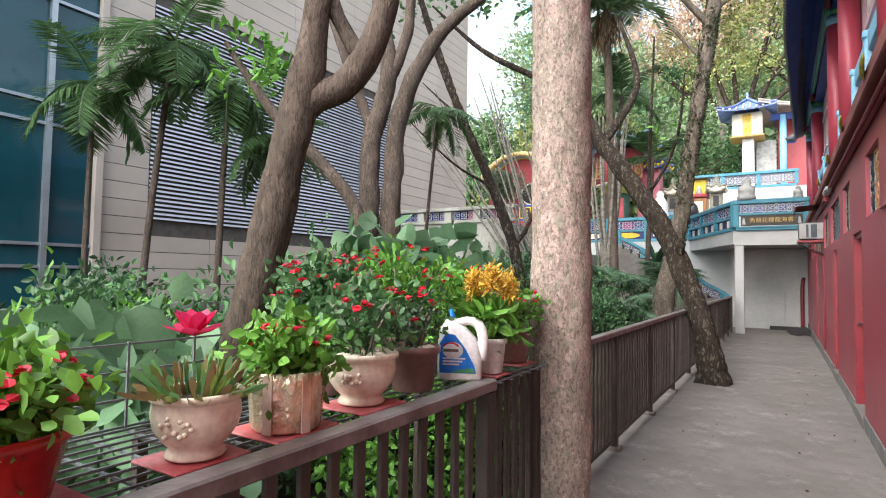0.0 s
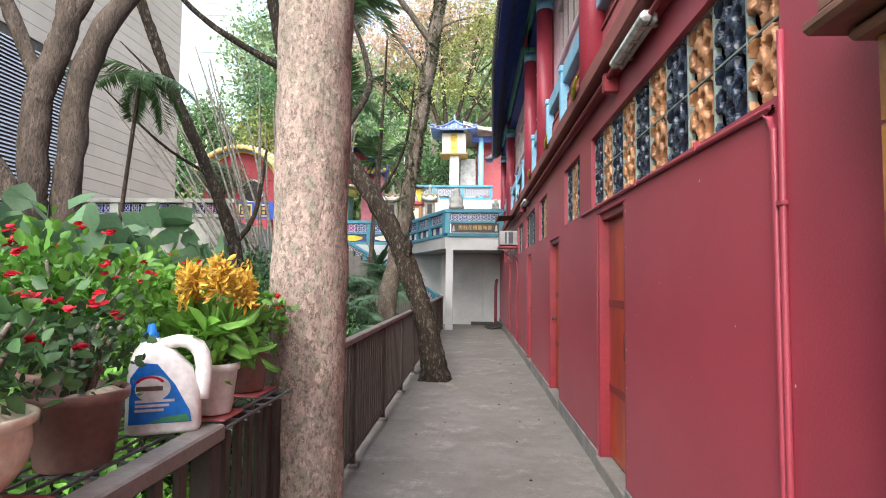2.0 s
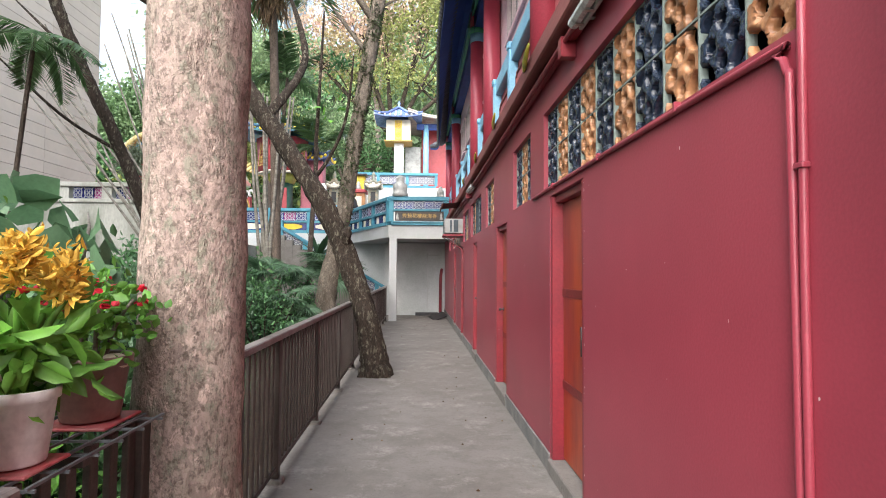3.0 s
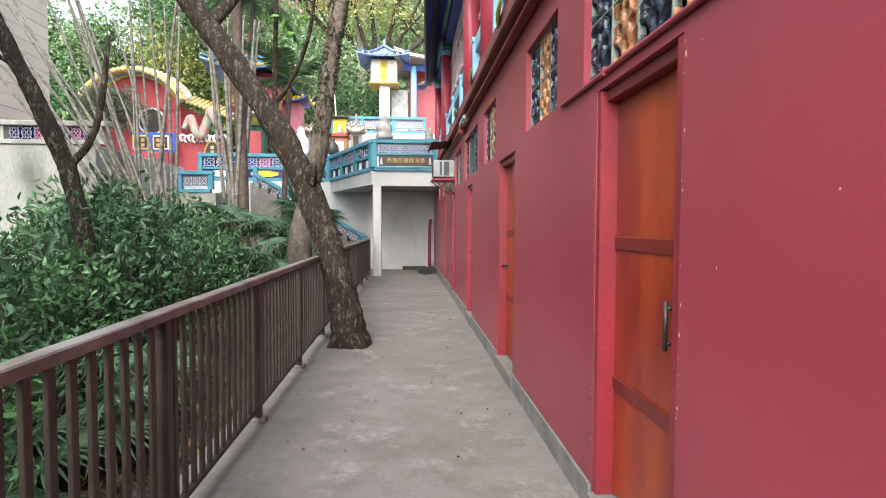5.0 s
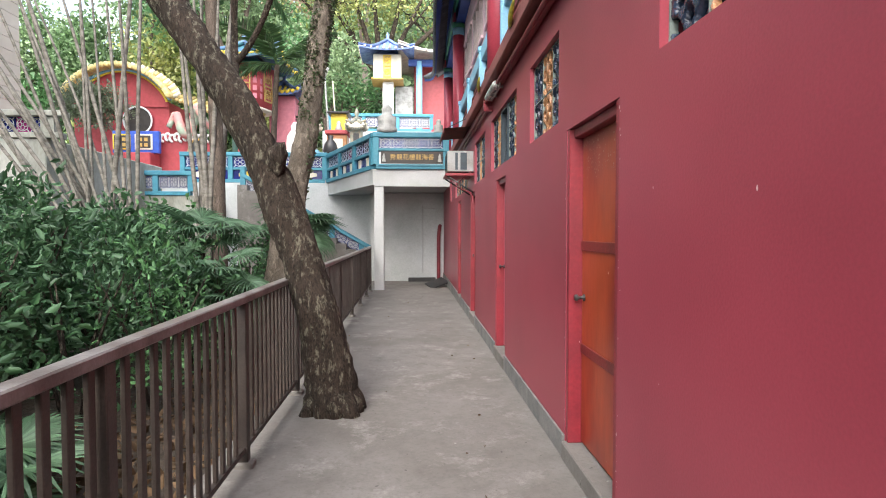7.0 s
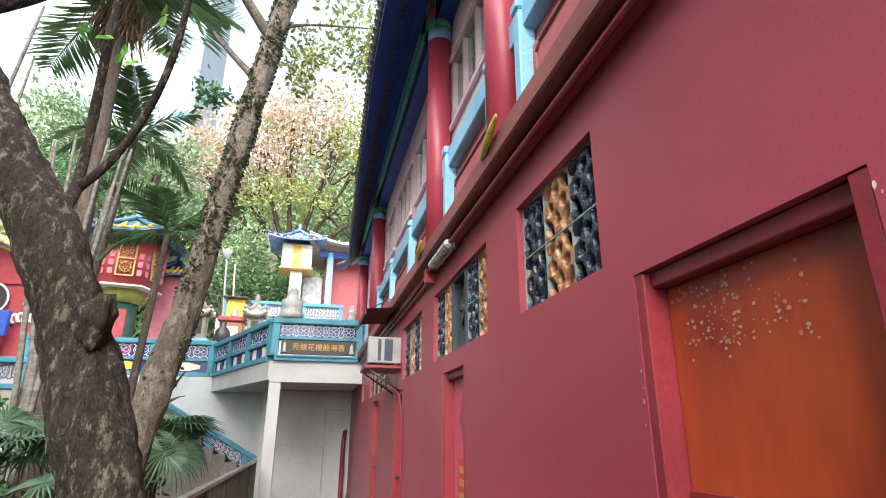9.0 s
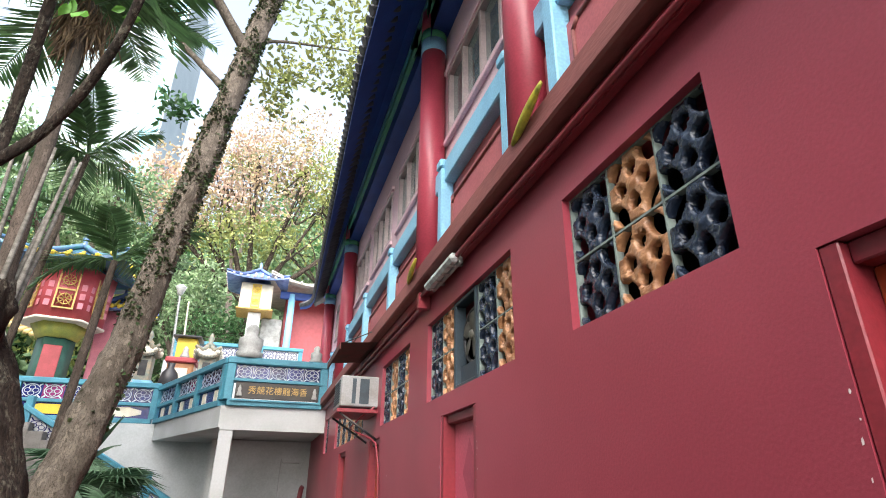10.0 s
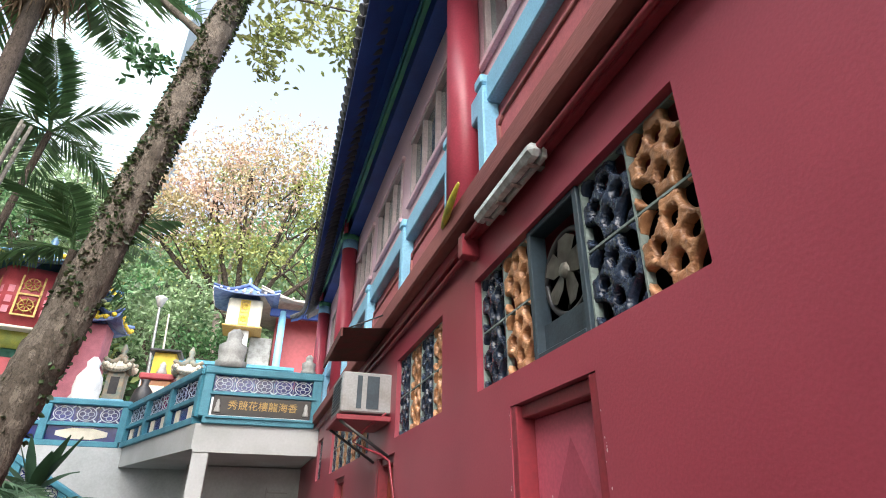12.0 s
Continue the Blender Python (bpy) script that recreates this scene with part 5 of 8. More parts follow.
pos, ups = clumps((-4.2, 15.6, 8.8), (0.35, 0.35, 0.5), 50, 10, 0.08, 77, 0.2)
part("fibre", leaf_mesh("fibre", pos, np.tile([0, 0, -2.2], (len(pos), 1)), np.full(len(pos), 0.6), 5, width=0.05, fold=0.03, spread=0.5), mat("dead_frond", (0.20, 0.13, 0.07), (0.12, 0.08, 0.05), rough=0.9, bump=0, island=0.3), skirt_p)
feather_palm(-3.5, 17.2, -0.45, 5.1, 0.07, 1.5, 9, "slender feather palm by the terrace", (0.25, 0.0), 5)
feather_palm(-4.7, 17.4, -0.45, 7.2, 0.06, 1.5, 10, "slender feather palm by the terrace", (0.5, 0.0), 6)
feather_palm(-9.6, 5.4, -0.45, 5.6, 0.06, 1.7, 12, "feather palm in front of the louvre", (0.4, 0.3), 8, rise=(-45, 30))
feather_palm(-8.8, 6.4, -0.45, 5.0, 0.06, 1.6, 11, "feather palm in front of the louvre", (0.2, 0.0), 9, rise=(-45, 30))
feather_palm(-10.6, 5.0, -0.45, 5.0, 0.05, 1.5, 10, "feather palm in front of the louvre", (-0.3, 0.2), 10, rise=(-45, 30))
feather_palm(-8.2, 7.0, -0.45, 4.1, 0.05, 1.4, 10, "feather palm in front of the louvre", (0.0, 0.2), 14, rise=(-45, 30))
hangp = feather_palm(-5.6, 8.2, -0.45, 4.25, 0.03, 0.8, 8, "thin palm with hanging dark fronds", (0.8, -0.6), 11, rise=(-60, 10))
# strap-leaved plant on the terrace edge
def strap_plant(x, y, z, n, size, label, material, seed=0):
    t = thing("strap_plant", x, y, z, label, "plant")
    r = random.Random(seed)
    for k in range(n):
        a, el, l = 2 * math.pi * k / n + r.uniform(-0.3, 0.3), r.uniform(0.5, 1.25), size * r.uniform(0.8, 1.2)
        bm = bmesh.new()
        prev = None
        for i in range(6):
            u = i / 5
            rad, hz = l * u * math.cos(el), l * (u * math.sin(el) - 0.5 * u * u * (1.3 - el))
            w = 0.05 * size * 2 * math.sin(math.pi * min(0.15 + 0.85 * u, 0.97)) 
            c, s = math.cos(a), math.sin(a)
            row = [bm.verts.new((x + rad * c - q * w * s, y + rad * s + q * w * c, z + hz - (0.02 if q == 0 else 0))) for q in (-1, 0, 1)]
            if prev:
                bm.faces.new((prev[0], row[0], row[1], prev[1])), bm.faces.new((prev[1], row[1], row[2], prev[2]))
            prev = row
        part("leaf", bm, material, t, smooth=True)
    return t


strap_plant(-3.7, 20.2, 1.9, 14, 1.1, "dark strap-leaved dracaena by the stair", M_LEAFDARK, 2)
part("trunk", tube([(-3.7, 20.2, -0.4), (-3.7, 20.2, 1.95)], 0.04, 8), M_STEM, thing("dracaena_stem", -3.7, 20.2, -0.4, "thin grey stem of the dracaena", "plant"))


# ---------------------------------------------------------------- shrubs
def shrub(x, y, z, sx, sy, sz, count, per, size, material, label, seed, width=0.5, flowers=None, stems=5, spread=0.09):
    size, per, count = size * 0.72, int(per * 1.25), int(count * 1.45)
    t = thing("shrub", x, y, z, label, "shrub")
    st = bmesh.new()
    r = random.Random(seed)
    for k in range(stems):
        a = 2 * math.pi * k / stems
        tube([(x + 0.05 * math.cos(a), y + 0.05 * math.sin(a), z), (x + 0.3 * sx * math.cos(a), y + 0.3 * sy * math.sin(a), z + sz * 0.8), (x + 0.7 * sx * math.cos(a), y + 0.7 * sy * math.sin(a), z + sz * 1.5)], [0.02, 0.014, 0.006], 5, st, 0.3)
    part("stem", st, M_BARK2, t)
    pos, ups = clumps((x, y, z + sz), (sx, sy, sz), count, per, spread, seed, 0.35)
    part("foliage", leaf_mesh("leaves", pos, ups, np.full(len(pos), size), seed, width=width), material, t)
    if flowers:
        n, fsize, fm = flowers
        fp, fu = clumps((x, y, z + sz * 1.05), (sx * 1.03, sy * 1.03, sz * 1.03), n, 5, fsize * 0.35, seed + 1, 0.85)
        part("blossom", leaf_mesh("flowers", fp, fu, np.full(len(fp), fsize), seed + 2, width=0.9, spread=0.8), fm, t, "clusters of small flowers")
    return t


r = random.Random(31)
# understorey along the whole railing
for k in range(26):
    y = 3.4 + k * 0.56
    x = -2.5 - r.uniform(0, 1.4) - (0.5 if k % 2 else 0)
    h = r.uniform(0.5, 0.95) + 0.2 * (x < -3.2)
    shrub(x, y, -0.45, r.uniform(0.5, 0.8), r.uniform(0.5, 0.75), h, 46, 9, r.uniform(0.10, 0.17), (M_LEAF, M_LEAFDARK, M_LEAFDARK, M_LEAFDARK)[k % 4], "dense green garden shrub behind the railing", 100 + k, width=(0.45, 0.3, 0.5)[k % 3])
for k in range(22):
    x, y = -3.6 - r.uniform(0, 3.2), 7.0 + r.uniform(0, 8.0)
    shrub(x, y, -0.35, r.uniform(0.6, 1.0), r.uniform(0.6, 0.9), r.uniform(0.95, 1.3), 72, 9, r.uniform(0.12, 0.2), (M_LEAF, M_LEAFDARK, M_LEAFBLUE, M_LEAFDARK)[k % 4], "dense green garden shrub", 200 + k, width=(0.5, 0.35, 0.6)[k % 3])
for k in range(16):
    x, y = -4.6 - r.uniform(0, 6.0), 0.2 + r.uniform(0, 6.0)
    shrub(x, y, -0.4, r.uniform(0.7, 1.0), r.uniform(0.6, 0.9), r.uniform(0.7, 1.0), 80, 9, r.uniform(0.12, 0.2), (M_LEAF, M_LEAFDARK, M_LEAFBLUE)[k % 3], "green garden shrub before the building", 300 + k)
for k, (x, y, h) in enumerate(((-3.5, 2.9, 1.0), (-3.1, 3.7, 1.05), (-2.5, 3.6, 1.0), (-2.0, 3.9, 0.95), (-3.9, 2.0, 0.95), (-2.9, 4.6, 1.05), (-3.8, 4.0, 1.15), (-2.2, 3.1, 0.9))):
    shrub(x, y, -0.45, 0.62, 0.55, h, 110, 10, 0.11, (M_LEAF, M_LEAFBRIGHT, M_LEAFDARK)[k % 3], "leafy garden shrub behind the flower pots", 400 + k)
for k, (x, y, h) in enumerate(((-3.3, 1.45, 0.95), (-3.75, 1.75, 1.0), (-3.5, 2.3, 1.0))):
    shrub(x, y, -0.45, 0.5, 0.42, h, 130, 10, 0.085, (M_LEAF, M_LEAFDARK)[k % 2], "fine-leaved dark garden shrub beside the brown tree", 450 + k, spread=0.06)
# broad-leaved vine
for k, (x, y, z, n, s) in enumerate(((-2.7, 3.5, 1.55, 120, 0.19), (-2.2, 3.75, 1.5, 100, 0.18), (-2.35, 1.15, 1.0, 90, 0.20), (-2.6, 0.75, 0.95, 90, 0.21), (-1.95, 1.05, 0.8, 70, 0.18), (-3.1, 3.0, 1.3, 70, 0.17), (-1.75, 0.7, 0.6, 50, 0.16), (-2.9, 1.5, 1.0, 70, 0.19))):
    pos, ups = clumps((x, y, z), (0.55, 0.45, 0.34), n, 1, 0.05, 500 + k, 0.2)
    v = thing("broad_leaf_vine", x, y, -0.45, "broad grey-green leaves of a rambling vine", "plant", "rambling vine")
    part("foliage", leaf_mesh("leaves", pos, np.tile([0.35, -0.5, 0.1], (len(pos), 1)), np.full(len(pos), s), 600 + k, width=0.95, fold=0.16, spread=0.5), M_LEAFBLUE, v)
    part("stem", tube([(x, y, -0.45), (x + 0.1, y, z * 0.6), (x, y + 0.1, z)], [0.015, 0.012, 0.008], 6), M_STEM, v)
    part("stem", tube([(x, y, z * 0.5), (x + 0.3, y, z), (x + 0.2, y + 0.2, z + 0.25)], [0.012, 0.01, 0.006], 6), M_STEM, v)
# dry leaves on the soil
rg = np.random.default_rng(21)
n = 4200
dp = np.stack([rg.uniform(-3.6, -1.5, n), rg.uniform(2.5, 16, n), np.full(n, -0.36) + rg.uniform(-0.04, 0.06, n)], 1)
tagged(place("leaf_litter", leaf_mesh("leaf_litter", dp, np.tile([0, 0, 0.05], (n, 1)), np.full(n, 0.11), 8, width=0.5, spread=0.6), leafy("dry_leaf", (0.17, 0.105, 0.055), (0.09, 0.055, 0.03), rough=0.9)), "dry brown leaves littering the soil", "leaf litter", "", "stuff")
n = 90
dp = np.stack([rg.uniform(-1.15, 0.6, n), rg.uniform(1, 17, n), np.full(n, 0.006)], 1)
dp[:, 2] += np.array([floor_z(v) for v in dp[:, 1]])
tagged(place("path_litter", leaf_mesh("path_litter", dp, rg.normal(size=(n, 3)) * np.array([1, 1, 0.02]), np.full(n, 0.022), 9, width=0.6, fold=0.1, spread=0.02), bpy.data.materials["dry_leaf"]), "tiny dry leaf flecks on the concrete", "leaf litter", "", "stuff")


# ---------------------------------------------------------------- flower pots on the wire shelf
SZ = 1.051
M_CREAM = mat("cream_glazed_ceramic", (0.76, 0.68, 0.55), (0.56, 0.36, 0.22), rough=0.25, scale=6, bump=0.05, coat=0.3, lo=0.64, hi=0.95)
M_BROWNPOT = mat("brown_plastic_pot", (0.225, 0.135, 0.118), (0.18, 0.105, 0.092), rough=0.45, scale=10, bump=0.08)
M_REDPOT = mat("red_glossy_pot", (0.42, 0.018, 0.015), (0.36, 0.012, 0.012), rough=0.2, bump=0.02)
M_WHITEPOT = mat("white_plastic_pot", (0.70, 0.70, 0.69), (0.62, 0.62, 0.61), rough=0.4, bump=0.03)
M_GOLDFOIL = mat("gold_foil_wrap", (0.86, 0.77, 0.58), (0.76, 0.63, 0.42), rough=0.26, metal=0.65, scale=16, bscale=35, bump=0.7, dist=0.02)
M_POTSOIL = mat("potting_soil", (0.05, 0.035, 0.025), (0.03, 0.022, 0.016), rough=0.95, scale=20, bscale=60, bump=0.8)
M_PEBBLE = mat("cream_pebble", (0.62, 0.55, 0.45), (0.5, 0.42, 0.34), rough=0.6, scale=8, bump=0.1, rnd=0.15)


def plant_pot(x, y, r, h, style, label, material, soil=True, tray=True):
    t = thing("flower_pot", x, y, SZ, label, "flower pot")
    z = SZ + (0.012 if tray else 0.0)
    if style == "bowl":
        prof = [(r * 0.62, 0), (r * 0.66, h * 0.04), (r * 0.60, h * 0.10), (r * 0.56, h * 0.16), (r * 0.72, h * 0.26), (r * 0.90, h * 0.45), (r * 0.96, h * 0.66), (r * 0.93, h * 0.84), (r * 0.95, h * 0.87), (r * 1.02, h * 0.90), (r * 1.02, h * 0.98), (r * 0.97, h), (r * 0.90, h * 0.97), (r * 0.86, h * 0.80)]
    else:
        prof = [(r * 0.70, 0), (r * 0.72, h * 0.03), (r * 0.90, h * 0.84), (r * 0.985, h * 0.85), (r * 1.0, h * 0.98), (r * 0.97, h), (r * 0.90, h * 0.98), (r * 0.87, h * 0.80)]
    part("body", lathe(prof, 36, None, (x, y, z)), material, t, smooth=False)
    part("soil", lathe([(r * 0.865, h * 0.80), (r * 0.5, h * 0.86), (r * 0.1, h * 0.88)], 20, None, (x, y, z)), M_POTSOIL, t, "dark potting soil")
    if style == "bowl":
        rel = bmesh.new()
        rr = random.Random(int(x * 1000) + 7)
        for k in range(11):
            a, q = math.radians(-62 + rr.uniform(-24, 24)), h * rr.uniform(0.42, 0.68)
            bmesh.ops.create_icosphere(rel, subdivisions=1, radius=r * 0.07, matrix=Matrix.Translation((x + r * 0.945 * math.cos(a), y + r * 0.945 * math.sin(a), z + q)))
        part("relief", rel, M_CREAM, t, "raised flower relief", smooth=True)
    if tray:
        tr = thing("red_mat", x + 0.05, y, SZ, "square red plastic mat under a flower pot", "mat", "red mats")
        part("sheet", box(x - r * 0.9, min(x + r * 1.15, -1.075) if y < 2.0 else x + r * 0.9, y - r * 0.95, y + r * 0.95, SZ, SZ + 0.008, None, 0.003), M_TILERED, tr)
    return t, z + h * 0.85


def milii(x, y, z, rx, h, seed, label, count=44, per=7, leaf=0.055, flowers=16, material=M_LEAFBRIGHT):
    h, rx, leaf, count = h * 0.85, rx * 0.9, leaf * 0.66, int(count * 2.1)
    t = thing("flowering_plant", x, y, z, label, "plant", "red flowering plants")
    r = random.Random(seed)
    st = bmesh.new()
    for k in range(7):
        a = 2 * math.pi * k / 7 + r.uniform(-0.3, 0.3)
        tube([(x + 0.02 * math.cos(a), y + 0.02 * math.sin(a), z - 0.03), (x + rx * 0.4 * math.cos(a), y + rx * 0.4 * math.sin(a), z + h * 0.45), (x + rx * 0.75 * math.cos(a), y + rx * 0.75 * math.sin(a), z + h * 0.8)], [0.007, 0.006, 0.004], 6, st, 0.1)
    part("stem", st, M_STEM, t)
    pos, ups = clumps((x, y, z + h * 0.55), (rx, rx, h * 0.45), count, per, 0.035, seed, 0.35)
    part("foliage", leaf_mesh("leaves", pos, ups, np.full(len(pos), leaf), seed, width=0.62, fold=0.15), material, t)
    fl = bmesh.new()
    for k in range(flowers):
        a, e = r.uniform(0, 2 * math.pi), r.uniform(0.0, 1.4)
        c = Vector((x + rx * 1.02 * math.cos(a) * math.cos(e * 0.8), y + rx * 1.02 * math.sin(a) * math.cos(e * 0.8), z + h * 0.55 + h * 0.5 * math.sin(e)))
        for q in range(r.choice((3, 4, 5))):
            o = Vector((r.uniform(-1, 1), r.uniform(-1, 1), r.uniform(-0.5, 0.6))) * 0.014
            for p in range(2):
                n_ = Vector((r.uniform(-1, 1), r.uniform(-1, 1), 1.2)).normalized()
                u_ = n_.orthogonal().normalized() * 0.011
                w_ = n_.cross(u_)
                fl.faces.new([fl.verts.new(c + o + u_ * math.cos(b) + w_ * math.sin(b)) for b in (0, 1.05, 2.1, 3.14, 4.2, 5.24)])
    part("blossom", fl, M_PETAL, t, "small round red flowers")
    return t


def pebbles(x, y, z, r, n, seed):
    rr = random.Random(seed)
    for k in range(n):
        pb_ = bmesh.new()
        bmesh.ops.create_icosphere(pb_, subdivisions=2, radius=rr.uniform(0.022, 0.034))
        for v in pb_.verts:
            v.co *= 1 + 0.25 * noise.noise(v.co * 30 + Vector((k, 0, 0)))
        a = rr.uniform(-2.2, 0.4)
        tagged(place("pebble", moved(pb_, Matrix.Translation((x + r * math.cos(a), y + r * math.sin(a), z + 0.008)) @ Matrix.Diagonal((1.2, 1, 0.7, 1))), M_PEBBLE, smooth=True), "smooth cream pebble on the pot soil", "stone", "pot pebbles")


# red pot with a crown of thorns plant
_, z = plant_pot(-1.20, 0.42, 0.14, 0.135, "round", "glossy red round flower pot", M_REDPOT)
milii(-1.20, 0.42, z, 0.16, 0.17, 1, "low bushy plant with red flowers in the red pot", 60, 8, 0.06, 26)
pebbles(-1.20, 0.42, z, 0.1, 3, 3)
# cream bowl with a forest cactus in bloom
_, z = plant_pot(-1.15, 0.80, 0.102, 0.148, "bowl", "cream ceramic bowl with flower relief", M_CREAM)
M_CACTUS = leafy("olive_cactus_stem", (0.16, 0.22, 0.05), (0.10, 0.14, 0.04))
M_CACTUSRED = leafy("reddish_cactus_stem", (0.20, 0.13, 0.06), (0.12, 0.16, 0.05))
cac = thing("forest_cactus", -1.15, 0.80, z, "flat-stemmed green cactus with one large red bloom", "plant")
rr = random.Random(5)
for k in range(130):
    a, el, l = rr.uniform(0, 6.28), rr.uniform(0.3, 1.4), rr.uniform(0.06, 0.125)
    b0 = Vector((-1.15 + 0.05 * math.cos(a), 0.80 + 0.05 * math.sin(a), z - 0.01))
    d = Vector((math.cos(a) * math.cos(el), math.sin(a) * math.cos(el), math.sin(el)))
    s = Matrix.Rotation(rr.uniform(0, 3.1), 3, d) @ d.orthogonal().normalized() * 0.0085
    bm = bmesh.new()
    rows_c = [(0, 0.4), (0.25, 1.0), (0.48, 0.5), (0.55, 0.6), (0.8, 1.0), (1.0, 0.35)]
    vv = [[bm.verts.new(b0 + d * l * u + s * w * q) for q in (-1, 1)] for u, w in rows_c]
    for p, q in zip(vv, vv[1:]):
        bm.faces.new((p[0], p[1], q[1], q[0]))
    part("stem_segment", bm, (M_LEAF, M_CACTUS, M_CACTUSRED)[k % 3], cac)
for k in range(16):
    a, el = 2 * math.pi * k / 8 + (0.4 if k > 7 else 0), 0.35 if k < 8 else 0.9
    c = Vector((-1.14, 0.78, z + 0.145))
    d = Vector((math.cos(a) * math.cos(el), math.sin(a) * math.cos(el), math.sin(el)))
    s = d.cross(Vector((0, 0, 1))).normalized() * 0.016
    bloom = bmesh.new()
    bloom.faces.new([bloom.verts.new(p) for p in (c, c + d * 0.03 + s * 1.2, c + d * 0.062 + s, c + d * 0.076, c + d * 0.062 - s, c + d * 0.03 - s * 1.2)])
    part("petal", bloom, M_PETALPINK, cac, "red-pink petal")
# gold foil wrapped pot
gp = thing("flower_pot", -1.16, 1.08, SZ, "flower pot wrapped in crinkled gold foil with ribbons", "flower pot")
gb = bmesh.new()
lathe([(0.088, 0.012), (0.092, 0.02), (0.096, 0.07), (0.10, 0.13), (0.106, 0.17), (0.098, 0.168), (0.09, 0.13)], 48, gb)
for v in gb.verts:
    v.co.xy *= 1 + 0.05 * math.sin(math.atan2(v.co.y, v.co.x) * 17) * (0.4 + v.co.z * 4) + 0.05 * noise.noise(v.co * 40)
part("wrap", moved(gb, Matrix.Translation((-1.16, 1.08, SZ))), M_GOLDFOIL, gp, "crinkled gold foil")
for a in (-70, -15):
    part("ribbon", moved(box(0.103, 0.107, -0.013, 0.013, 0.015, 0.165, None, 0.001), Matrix.Translation((-1.16, 1.08, SZ)) @ Matrix.Rotation(math.radians(a), 4, "Z")), mat("pale_ribbon", (0.62, 0.52, 0.45), (0.45, 0.2, 0.12), rough=0.3) if a == -70 else bpy.data.materials["pale_ribbon"], gp, "pale shiny ribbon")
tr = thing("red_mat", -1.16, 1.08, SZ, "square red plastic mat under a flower pot", "mat", "red mats")
part("sheet", box(-1.28, -1.07, 0.97, 1.20, SZ, SZ + 0.008, None, 0.003), M_TILERED, tr)
milii(-1.16, 1.08, SZ + 0.14, 0.115, 0.165, 2, "leafy green plant with red flowers in the gold foil pot", 46, 7, 0.06, 13)
# cream bowl two
_, z = plant_pot(-1.18, 1.42, 0.118, 0.165, "bowl", "cream ceramic bowl with flower relief and pebbles", M_CREAM)
milii(-1.18, 1.42, z, 0.16, 0.27, 3, "straggly thorny plant with red flowers in the cream bowl", 40, 6, 0.05, 12, M_LEAF)
pebbles(-1.18, 1.42, z, 0.07, 4, 4)
# brown pots, white pot
_, z = plant_pot(-1.19, 1.73, 0.105, 0.165, "pot", "brown plastic flower pot", M_BROWNPOT, tray=False)
milii(-1.19, 1.73, z, 0.12, 0.24, 4, "thin twiggy plant in the brown pot", 30, 5, 0.04, 5, M_LEAFDARK)
pebbles(-1.19, 1.73, z, 0.06, 4, 5)
_, z = plant_pot(-1.09, 2.175, 0.076, 0.15, "pot", "white plastic flower pot", M_WHITEPOT)
cel = thing("cockscomb_plant", -1.09, 2.175, z, "celosia plant with feathery yellow plumes", "plant")
st = bmesh.new()
for k in range(6):
    a = k * 1.05
    tube([(-1.09, 2.175, z - 0.03), (-1.09 + 0.04 * math.cos(a), 2.175 + 0.04 * math.sin(a), z + 0.12), (-1.09 + 0.09 * math.cos(a), 2.175 + 0.09 * math.sin(a), z + 0.20)], [0.009, 0.008, 0.005], 6, st)
part("stem", st, M_LEAFBRIGHT, cel)
pos, ups = clumps((-1.09, 2.175, z + 0.10), (0.11, 0.11, 0.08), 34, 4, 0.02, 41, 0.3)
part("foliage", leaf_mesh("leaves", pos, ups, np.full(len(pos), 0.085), 41, width=0.36, spread=0.6), M_LEAFBRIGHT, cel)
for k in range(6):
    a = k * 1.05
    cx, cy = -1.09 + 0.085 * math.cos(a), 2.175 + 0.085 * math.sin(a)
    pos, ups = clumps((cx, cy, z + 0.235 + 0.02 * (k % 3)), (0.026, 0.026, 0.058), 34, 7, 0.009, 50 + k, 0.1)
    part("plume", leaf_mesh("plume", pos, ups, np.full(len(pos), 0.03), 50 + k, width=0.35, spread=0.7), M_YELLOWFL, cel, "feathery yellow plume")
_, z = plant_pot(-1.14, 2.52, 0.098, 0.165, "pot", "brown plastic flower pot on a red mat", M_BROWNPOT)
milii(-1.14, 2.52, z, 0.14, 0.25, 6, "bushy plant with tiny red flowers in a brown pot", 40, 6, 0.05, 18)
pebbles(-1.14, 2.52, z, 0.06, 2, 6)
_, z = plant_pot(-1.42, 1.98, 0.10, 0.165, "pot", "brown plastic flower pot at the back of the shelf", M_BROWNPOT, tray=False)
milii(-1.42, 1.98, z, 0.26, 0.46, 7, "bushy green plant with red flowers at the back of the shelf", 90, 8, 0.055, 26)
_, z = plant_pot(-1.42, 1.50, 0.10, 0.165, "pot", "dark pot at the back of the shelf", M_BROWNPOT, tray=False)
milii(-1.42, 1.50, z, 0.20, 0.40, 8, "dense dark green plant with red flowers on the shelf", 64, 8, 0.055, 16, M_LEAF)
_, z = plant_pot(-1.40, 2.42, 0.10, 0.165, "bowl", "cream bowl at the back of the shelf", M_CREAM, tray=False)
milii(-1.40, 2.42, z, 0.20, 0.40, 9, "green plant with red flowers in the back row", 60, 7, 0.055, 14)

# detergent bottle on the rail
bt = thing("detergent_bottle", -1.10, 1.95, SZ + 0.009, "white plastic detergent jug with a blue label and cap", "bottle")
M_JUG = mat("white_hdpe", (0.80, 0.80, 0.79), (0.76, 0.76, 0.75), rough=0.3, bump=0)
jb = bmesh.new()
